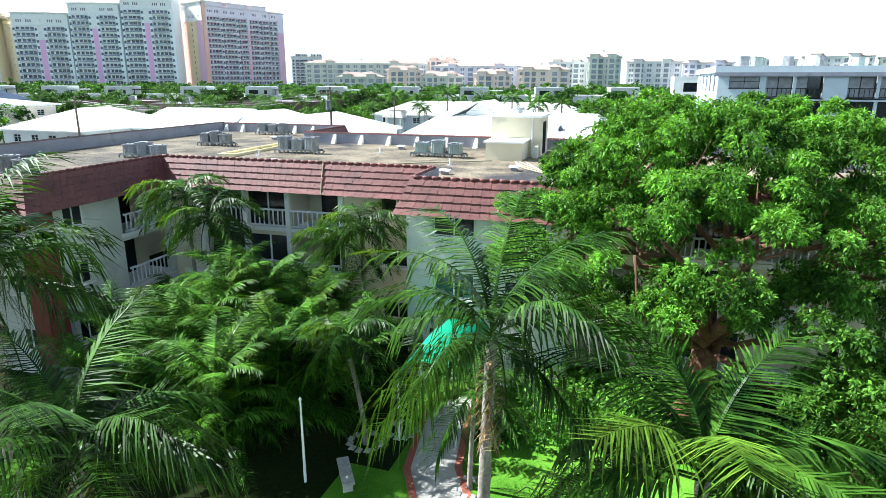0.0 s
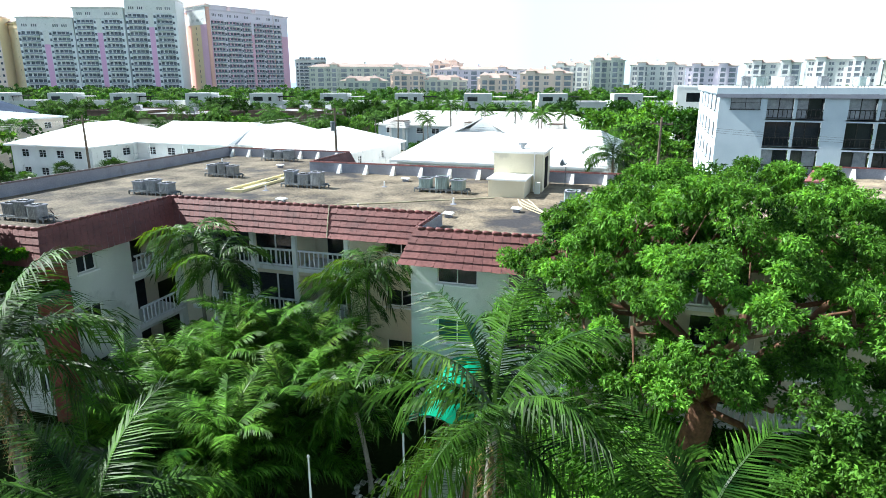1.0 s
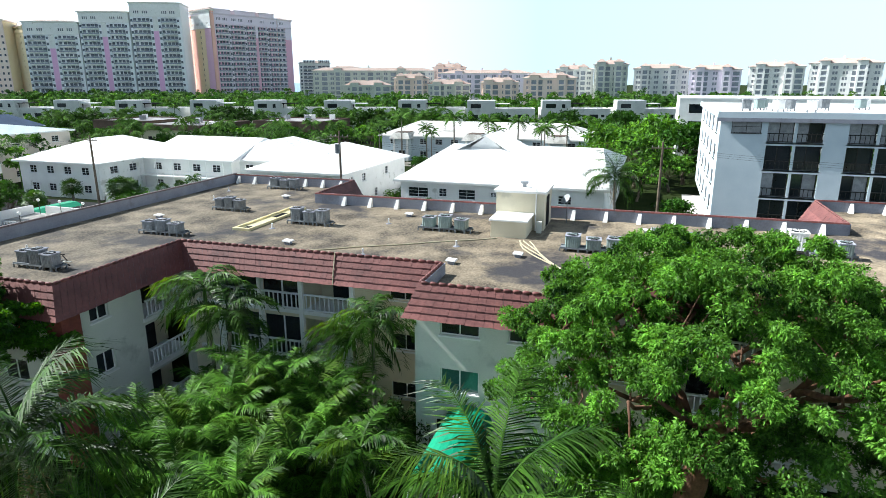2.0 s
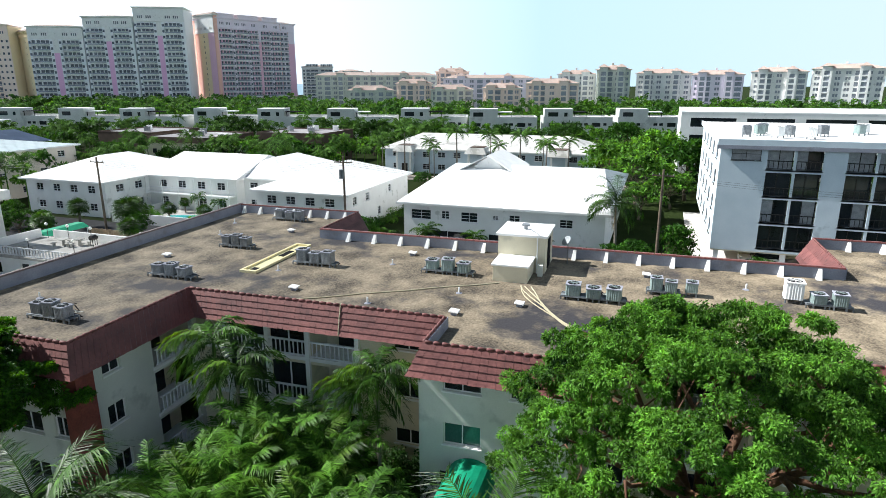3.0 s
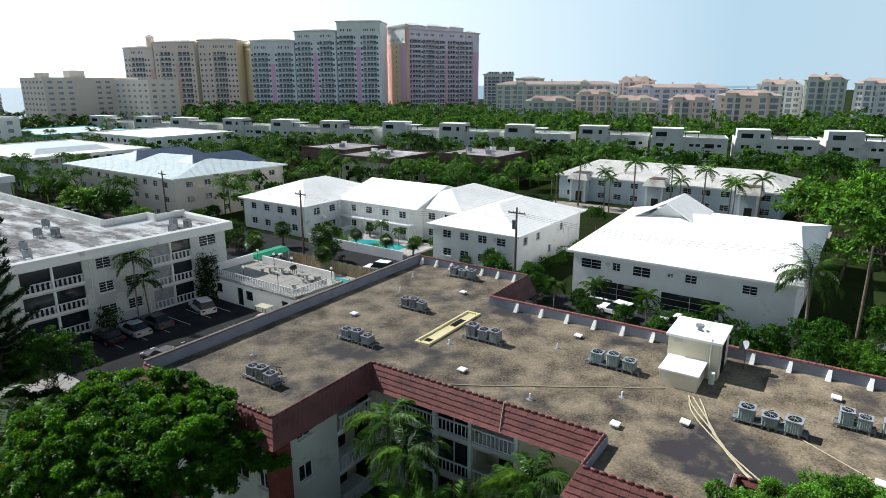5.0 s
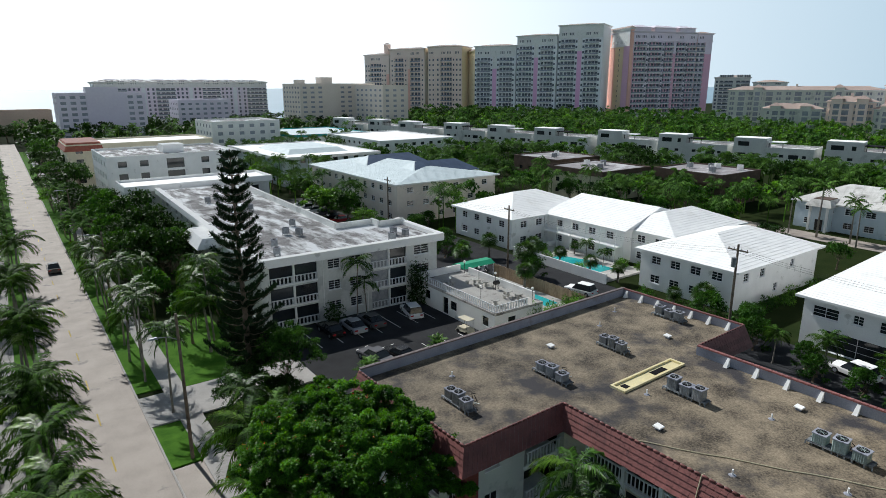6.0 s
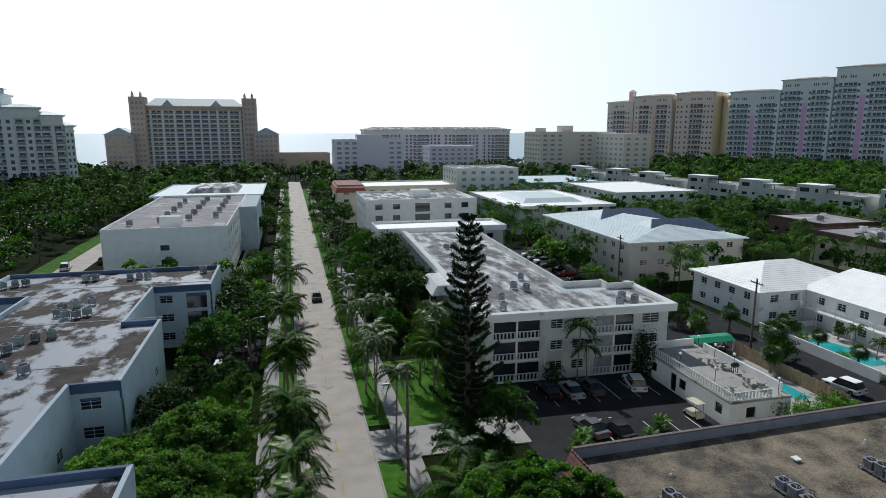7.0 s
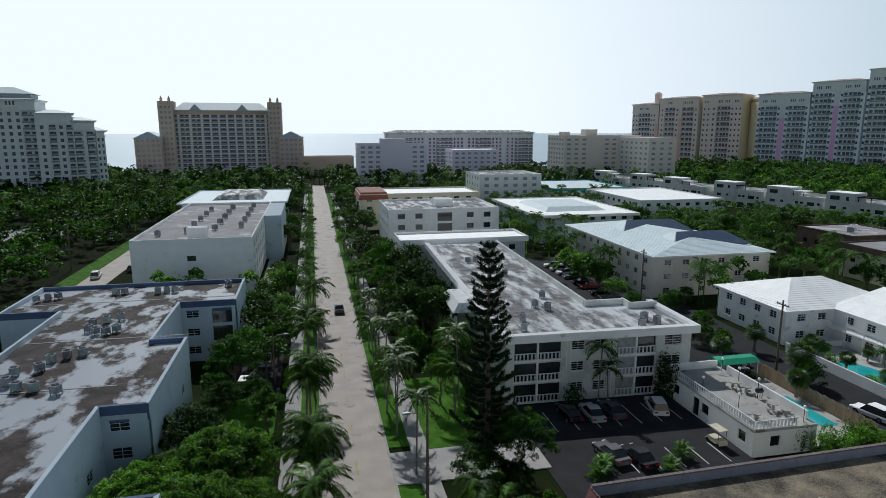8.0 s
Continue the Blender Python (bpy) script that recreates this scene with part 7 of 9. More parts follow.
def areca(label, m, stems=9, h=2.6, spread=1.2):
    """A clump of thin stems, each with a head of upswept fronds and a skirt of lower ones that hides the stem."""
    t = thing("areca_palm", label, "palm clump", m, "areca palms")
    for s in range(stems):
        a, q = 2.4 * s, spread * math.sqrt(s / stems)
        b = Vector((q * math.cos(a), q * math.sin(a), 0))
        hh = h * rng.uniform(0.6, 1.08)
        top = b * 1.5 + Vector((0, 0, hh))
        part("stem", Mesh().tube([b, b.lerp(top, 0.5), top], [0.06, 0.05, 0.04], 6), LEAF_DARK, t)
        for i in range(13):
            k = (0, 1, 1, 2, 2, 4, 1, 2, 3, 3, 3, 3, 3)[i]
            f = part("frond", FRONDS["areca"][k], None, t)
            sc = rng.uniform(0.8, 1.15)
            low = 0.1 * (i % 3) if i < 8 else hh * (0.18 + 0.13 * (i - 8))
            f.matrix_local = Matrix.Translation(b.lerp(top, 1 - low / hh)) @ Matrix.Rotation(2.4 * i + s, 4, "Z") @ Matrix.Diagonal((sc, sc, sc, 1))
    return t


# --- courtyard, nearest first ---
palm("coconut", "coconut palm with drooping fronds and dry skirt in the courtyard", pose(12.3, 3.0, 0), 7.6, 17, 0.2, 0.17, 3)
palm("coconut", "tall coconut palm with bright young fronds on the lawn", pose(11.9, -1.9, 0, 0, 0, 40) @ Matrix.Diagonal((1.2, 1.2, 1.0, 1)), 5.3, 17, 0.2, 0.18, 1, light_every=5)
palm("coconut", "coconut palm leaning over the shaded courtyard lawn", pose(7.8, 10.4, 0, 0, 0, 80), 5.8, 19, 0.3, 0.17, 4, light_every=0)
palm("coconut", "coconut palm with arching fronds near the brick pillar", pose(9.6, 14.6, 0, 0, 0, 150), 8.6, 20, 0.3, 0.16, 3, light_every=0)
palm("slim", "slender feather palm before the balconies", pose(21.6, 18.2, 0), 6.4, 17, 0.5, 0.11)
palm("slim", "slender feather palm before the balconies", pose(22.5, 19.4, 0), 7.2, 14, 0.6, 0.10)
palm("slim", "slender feather palm with drooping fronds by the cream wall", pose(24.0, 11.6, 0), 6.0, 16, 0.3, 0.11)
palm("slim", "slender feather palm with drooping fronds by the cream wall", pose(24.6, 12.8, 0), 5.2, 12, 0.3, 0.10)
palm("slim", "small feather palm by the garden path", pose(18.4, 9.0, 0), 3.6, 13, 0.5, 0.10)
palm("slim", "small feather palm by the garden path", pose(17.0, 4.6, 0), 3.0, 12, 0.3, 0.09)
for x, y, h, st in ((19.8, 17.2, 4.2, 12), (20.8, 15.0, 4.4, 12), (18.4, 15.4, 3.9, 12), (21.6, 12.8, 3.6, 11), (17.6, 18.2, 3.2, 10), (19.2, 12.9, 3.2, 11), (16.6, 16.4, 2.8, 10), (22.6, 16.4, 3.2, 9), (17.4, 13.4, 4.0, 11), (15.8, 12.4, 3.6, 10), (18.8, 11.2, 3.4, 9), (16.0, 18.8, 2.2, 8)):
    areca("dense clump of areca palms in the shaded courtyard", pose(x, y, 0, 0, 0, x * 40), st - 5, h * 1.04, 1.3)
# the great tree
gt = thing("gumbo_limbo_tree", "great spreading shade tree with copper bark in the courtyard", "tree", pose(22.8, -2.1, 0))
wood = Mesh()
fork_low = limb(wood, (0, 0, -0.1), (-0.35, -0.55, 3.9), 0.62, 0.46, 0.07, 6, 12)[-1]
part("trunk", wood, GUMBO, gt, smooth=True)
limbs, gt_clumps = Mesh(), []
tips = []
for k in range(9):                                # main limbs, rising and spreading like a vase
    a = 2 * math.pi * k / 9 + rng.uniform(-0.2, 0.2)
    r1 = rng.uniform(1.6, 2.6)
    mid = Vector((-1.0 + r1 * math.cos(a), -0.7 + r1 * math.sin(a), rng.uniform(6.4, 7.4)))
    limb(limbs, fork_low, mid, 0.27, 0.17, 0.13, 6, 8)
    for j in range(3):
        a2 = a + (j - 1) * 0.55
        r2 = rng.uniform(3.4, 5.4)
        tip = Vector((-1.0 + r2 * math.cos(a2), -0.7 + r2 * math.sin(a2) * 1.1, rng.uniform(8.0, 9.8) - 0.16 * r2))
        limb(limbs, mid, tip, 0.14, 0.06, 0.16, 5, 6)
        tips.append(tip)
for k in range(66):                               # leaf masses over a broad dome, hollow underneath
    u, a = (k + 0.5) / 66, 2.39996 * k
    el = math.asin(1 - u * 1.02)
    q = Vector((-1.2 + 5.2 * math.cos(el) * math.cos(a), -0.9 + 6.3 * math.cos(el) * math.sin(a), 7.3 + 4.3 * math.sin(el) - 0.12 * max(0.0, -math.sin(a)) * math.cos(el) * 6.3))
    q += Vector((rng.normal(0, 0.35), rng.normal(0, 0.35), rng.normal(0, 0.3)))
    cr = rng.uniform(0.95, 1.5)
    gt_clumps.append((q.x, q.y, q.z, cr, cr, cr * 0.62))
    near = min(tips, key=lambda p: (p - q).length)
    limb(limbs, near, q - Vector((0, 0, 0.3)), 0.05, 0.015, 0.1, 4, 5)
part("bough", limbs, GUMBO, gt, smooth=True)
p_, o_ = clump_points(gt_clumps, 210, sub=0.5, count=10)
v_, f_ = leaves(p_, o_, 0.15, 8, 0.55, 0.8, 0.34)
part("crown", mesh_from("crown", v_, f_, LEAF_BRIGHT), None, gt)
broadleaf("shade_tree", "broad green shade tree beside the entrance wing", pose(15.2, -7.0, 0), 2.6, 3.7, 7.6, 26, 84, 0.15, 9, LEAF_BRIGHT, GUMBO, 0.3, 0.6, 0.26)
broadleaf("poinciana_tree", "spreading flame tree with feathery leaves and few orange blossoms", pose(13.4, 28.4, 0), 4.4, 6.8, 12.0, 56, 230, 0.17, 7, LEAF_FERN, BARK, 0.35, 0.15, 0.13, flowers=True, count=16, sink=0.62)
broadleaf("small_tree", "small leafy tree by the driveway", pose(18.6, 50.8, 0), 2.4, 3.3, 7.6, 20, 60, 0.22, 6, LEAF, BARK, 0.14, 0.7)
palm("royal", "feather palm at the driveway corner", pose(10.6, 36.2, 0), 6.4, 16, 0.3, 0.16)
palm("royal", "feather palm at the driveway corner", pose(12.4, 38.6, 0), 5.0, 15, 0.3, 0.15)
palm("royal", "feather palm with yellow-green fronds before the flame tree", pose(9.4, 30.2, 0), 5.2, 15, 0.3, 0.15, light_every=3)


def shrub(name, label, x, y, w, d, h, mat, density=60, size=0.2, per=5):
    t = thing(name, label, "shrub", pose(x, y, 0))
    n = max(3, int(w * d / 1.2))
    clumps = [(rng.uniform(-w / 2, w / 2), rng.uniform(-d / 2, d / 2), h * rng.uniform(0.35, 0.6), 0.8, 0.8, h * 0.5) for _ in range(n)]
    p, o = clump_points(clumps, density, low=-0.9)
    v, f = leaves(p, o, size, per)
    part("foliage", mesh_from("foliage", v, f, mat), None, t)
    st = Mesh()
    for c in clumps[:6]:
        st.tube([(c[0] * 0.7, c[1] * 0.7, 0), (c[0], c[1], c[2])], [0.04, 0.015], 5)
    part("stem", st, BARK, t)
    return t


for x, y, zc, r in ((18.4, -0.5, 7.0, 1.35), (18.2, -0.2, 5.4, 1.1), (18.6, 3.2, 7.6, 1.1), (17.4, -4.8, 7.0, 1.9), (16.2, -5.4, 5.0, 1.8), (18.6, 1.6, 6.2, 0.9)):
    lobe = thing("leafy_bough", "low leafy bough reaching out from the great tree", "bough", pose(22.8, -2.1, 0))
    bm_ = Mesh()
    limb(bm_, (-0.35, -0.5, 3.8), (x - 22.8, y + 2.1, zc - 0.3), 0.16, 0.04, 0.15)
    part("branch", bm_, GUMBO, lobe, smooth=True)
    p_, o_ = clump_points([(x - 22.8, y + 2.1, zc, r, r, r * 0.6)], 230, sub=0.6, count=12)
    v_, f_ = leaves(p_, o_, 0.14, 8)
    part("foliage", mesh_from("foliage", v_, f_, LEAF_BRIGHT), None, lobe)
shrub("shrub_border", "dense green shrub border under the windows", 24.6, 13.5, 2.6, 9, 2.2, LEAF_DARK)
shrub("shrub_border", "leafy green shrubs beside the entrance", 22.6, 1.2, 3.0, 5.0, 2.0, LEAF_BRIGHT)
shrub("shrub_border", "leafy green shrubs beside the path", 20.6, 3.6, 2.0, 2.5, 1.3, LEAF)
shrub("shrub_border", "low shrubs by the stair hall wall", 24.0, -5.0, 2.4, 6, 1.8, LEAF_DARK)
shrub("shrub_border", "pale green shrubs over the low wall", 52.6, 49.6, 10.0, 3.0, 2.9, LEAF_BRIGHT, 60, 0.2)
for x, y in ((27.3, 51.6), (36.3, 52.2), (33.6, 49.6), (26.2, 50.4)):
    areca("small feathery palm clump in the car park bed", pose(x, y, 0, 0, 0, x * 31) @ Matrix.Diagonal((0.55, 0.55, 0.55, 1)), 3, 1.4, 0.5)
for x, y, w, d, h in ((76.5, 37.6, 6, 1.6, 1.3), (84.5, 37.4, 7, 1.8, 1.5), (92, 37.4, 5, 1.6, 1.2), (69.6, 46.5, 1.6, 7, 1.4), (68.6, 17.5, 1.6, 8, 1.3), (68.4, 8.5, 1.6, 5, 1.5)):
    shrub("shrub_border", "low green shrubs along the villa wall", x, y, w, d, h, LEAF_BRIGHT if x > 80 else LEAF, 26, 0.26, 4)
for x, y, w, d, h in ((66.4, 1.6, 3.0, 3.0, 2.4), (63.6, -1.8, 3.4, 4.0, 3.4), (62.4, 4.6, 2.6, 4.0, 2.2), (63.4, -6.2, 3.0, 3.0, 2.6), (69.2, 2.2, 2.4, 2.4, 1.8)):
    shrub("garden_shrub", "leafy green garden shrub beside the wall", x, y, w, d, h, LEAF_BRIGHT, 60, 0.2, 6)
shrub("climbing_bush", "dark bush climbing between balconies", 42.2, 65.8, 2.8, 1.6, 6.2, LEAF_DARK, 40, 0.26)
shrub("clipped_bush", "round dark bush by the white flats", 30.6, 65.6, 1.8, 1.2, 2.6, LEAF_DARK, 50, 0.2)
palm("slim", "slender palm against the white flats", pose(33.6, 65.8, 0), 6.6, 11, 0.2, 0.09)
palm("slim", "slender palm against the white flats", pose(34.8, 65.6, 0), 3.8, 10, 0.2, 0.09)

# Norfolk pine: whorled, upswept branches
np_ = thing("norfolk_pine", "tall dark norfolk pine with whorled branches beside the street flats", "conifer", pose(15.9, 53.6, 0))
part("trunk", Mesh().tube([(0, 0, 0), (0.05, 0, 8), (0, 0.05, 16), (0, 0, 23.2)], [0.34, 0.26, 0.15, 0.03], 9), BARK, np_, smooth=True)
for w in range(25):
    z = 3.4 + w * 0.79 + rng.uniform(-0.15, 0.15)
    L = 3.3 * (1 - (w / 26.5)) ** 0.75 + 0.3
    br, P, O = Mesh(), [], []
    for k in range(5):
        a = 2 * math.pi * k / 5 + w * 0.7 + rng.uniform(-0.3, 0.3)
        l = L * rng.uniform(0.55, 1.12)
        pts = [Vector((math.cos(a) * l * s, math.sin(a) * l * s, z + l * (-0.10 * s + 0.50 * s * s))) for s in (0, 0.35, 0.7, 1)]
        br.tube(pts, [0.05, 0.04, 0.025, 0.012], 5)
        for s in np.linspace(0.2, 1.05, max(4, int(7 * l))):
            i = min(2, int(s * 3))
            b = pts[i].lerp(pts[i + 1], s * 3 - i)
            for q in range(8):
                P.append(np.array(b) + rng.normal(0, 0.07, 3) + np.array([0, 0, 0.06 + 0.1 * rng.random()]))
                O.append([math.cos(a) * 0.5, math.sin(a) * 0.5, 1.2])
    part("whorl", br, BARK, np_)
    v, f = leaves(np.array(P), unit(np.array(O)), 0.42, 3, -0.6, 0.55, 0.16)
    part("needle_spray", mesh_from("needle_spray", v, f, NEEDLE), None, np_, "dark green needle sprays")

# --- street planting: prototypes, then copies ---
STREET = [palm("royal", "street palm with arching fronds along the verge", pose(-0.9, 44.2, 0), h, n, 0.4, 0.15, group="street palms", light_every=5) for h, n in ((5.6, 18),)]
STREET += [palm("royal", "street palm with arching fronds along the verge", pose(*p, 0), h, n, 0.4, 0.15, group="street palms", light_every=e) for p, h, n, e in (((-1.2, 53.2), 5.2, 17, 4), ((-0.9, 67.0), 6.2, 18, 0))]
SKINNY = [palm("slim", "tall slender palm beside the pavement", pose(9.1, 54.5, 0), 7.2, 14, 0.4, 0.10, group="pavement palms"), palm("slim", "tall slender palm beside the pavement", pose(8.3, 62.5, 0), 8.2, 13, 0.4, 0.10, group="pavement palms")]
def far_palm(label, m, h, n, group):
    t = thing("palm_tree", label, "palm tree", m, group)
    part("trunk", Mesh().tube([(0, 0, 0), (0.1, 0, h * 0.6), (0.15, 0, h)], [0.17, 0.12, 0.1], 7), PALMBARK, t, smooth=True)
    V, F = [], []
    for i in range(n):
        a, el = 2.4 * i, 1.25 - 1.6 * i / n
        c_, s_ = math.cos(a), math.sin(a)
        for sd in (-1, 1):
            px, pz = 0.15, h
            for q in range(7):
                e0 = el - 0.2 * q
                nx, nz = px + math.cos(e0) * 0.31, pz + math.sin(e0) * 0.31
                w = 0.42 * math.sin(math.pi * (q + 1.2) / 8.6)
                k = len(V)
                side = lambda r, z, o: (0.15 + c_ * (r - 0.15) - s_ * o, s_ * (r - 0.15) + c_ * o, z)
                V += [side(px, pz, 0), side(px + 0.17, pz + 0.02, 0), side(px + 0.30, pz - w * 0.55, sd * w), side(px + 0.20, pz - w * 0.6, sd * w)]
                V += [side((px + nx) / 2, (pz + nz) / 2, 0), side(nx, nz, 0), side(nx + 0.14, nz - w * 0.6, sd * w * 0.95), side(nx + 0.06, nz - w * 0.62, sd * w * 0.95)]
                F += [(k, k + 1, k + 2, k + 3), (k + 4, k + 5, k + 6, k + 7)]
                px, pz = nx, nz
    part("crown", mesh_from("crown", V, F, FROND_FAR), None, t)
    return t


FARPALM = [far_palm("street palm farther up the street", pose(-1.4, 113, 0), 5.6, 18, "street palms"), far_palm("tall slender palm farther up the street", pose(8.2, 117, 0), 7.2, 14, "pavement palms")]
for i, (x, y) in enumerate(((-0.7, 40.0), (-0.6, 50.4), (-0.2, 51.8), (-0.3, 69.4), (-1.4, 66.2), (-1.0, 85.0), (-0.2, 88.6), (-1.4, 91.0), (-0.6, 103.0), (-1.0, 108.5), (-1.4, 116), (-1.6, 122), (-1.0, 133), (-2, 143), (-1.2, 155), (-1.4, 168), (-1.2, 182), (-1.2, 198), (-1.5, 216), (-1.2, 236), (-1.4, 258), (-1.2, 282), (-0.9, 36.4), (-1.0, 31), (-1.2, 26))):
    s = rng.uniform(0.88, 1.12)
    copy_thing(STREET[i % 3] if y < 106 else FARPALM[0], pose(x, y, 0, 0, 0, 77 * i) @ Matrix.Diagonal((s, s, s, 1)))
for i, (x, y) in enumerate(((7.9, 68.5), (8.2, 73.5), (7.6, 81), (8.4, 86), (7.8, 91), (8.8, 96), (7.6, 102), (8.5, 109), (8.0, 117), (8.8, 126), (8.0, 137), (8.6, 150), (8.2, 166), (8.6, 184), (8.4, 205), (8.6, 228), (8.2, 255), (12.4, 82), (15.6, 66), (16.8, 69), (16.0, 73.4), (17.2, 78), (8.6, 65.2), (10.8, 39))):
    s = rng.uniform(0.8, 1.1)
    copy_thing(FARPALM[1] if y > 106 else SKINNY[i % 2] if i % 3 else STREET[i % 3], pose(x, y, 0, 0, 0, 51 * i) @ Matrix.Diagonal((s, s, s, 1)))
MID = [broadleaf("street_tree", "rounded green street tree", pose(-8.3, 53.6, 0), 2.0, 5.0, 6.6, 34, 60, 0.26, 6, LEAF_BRIGHT, BARK, 0.2, 0.6, group="street trees"),
       broadleaf("street_tree", "dense dark green street tree", pose(-10.4, 78.0, 0), 2.4, 3.6, 7.4, 22, 44, 0.27, 6, LEAF, BARK, 0.2, 0.7, group="street trees"),
       broadleaf("street_tree", "spreading dark green street tree", pose(15.2, 107.0, 0), 2.8, 4.6, 8.2, 24, 38, 0.29, 6, LEAF_DARK, BARK, 0.24, 0.55, group="street trees")]
for x, y, s in ((-10.6, 68.6, 0.72), (-5.6, 66.4, 0.7), (-7.4, 71.6, 0.62), (-12.4, 62.6, 0.5)):
    copy_thing(MID[1], pose(x, y, 0, 0, 0, 40 * x) @ Matrix.Diagonal((s, s, s, 1)))
BUSHY = broadleaf("bushy_tree", "low bushy green tree with foliage near the ground", pose(66.2, 38.2, 0), 0.7, 2.5, 4.6, 18, 40, 0.32, 4, LEAF, BARK, 0.16, 0.8, group="garden trees", sink=0.75)
MID.append(BUSHY)
FAR = [broadleaf("street_tree", "rounded green garden tree", pose(58, 124, 0), 2.2, 4.0, 6.8, 14, 15, 0.6, 3, LEAF_BRIGHT, BARK, 0.2, 0.6, group="garden trees"),
       broadleaf("street_tree", "dense green garden tree", pose(57, 114, 0), 2.6, 3.5, 7.4, 13, 17, 0.6, 3, LEAF, BARK, 0.2, 0.7, group="garden trees"),
       broadleaf("street_tree", "spreading dark green tree", pose(12.5, 146, 0), 3.0, 4.6, 8.2, 13, 13, 0.65, 3, LEAF_DARK, BARK, 0.24, 0.55, group="garden trees"), BUSHY]
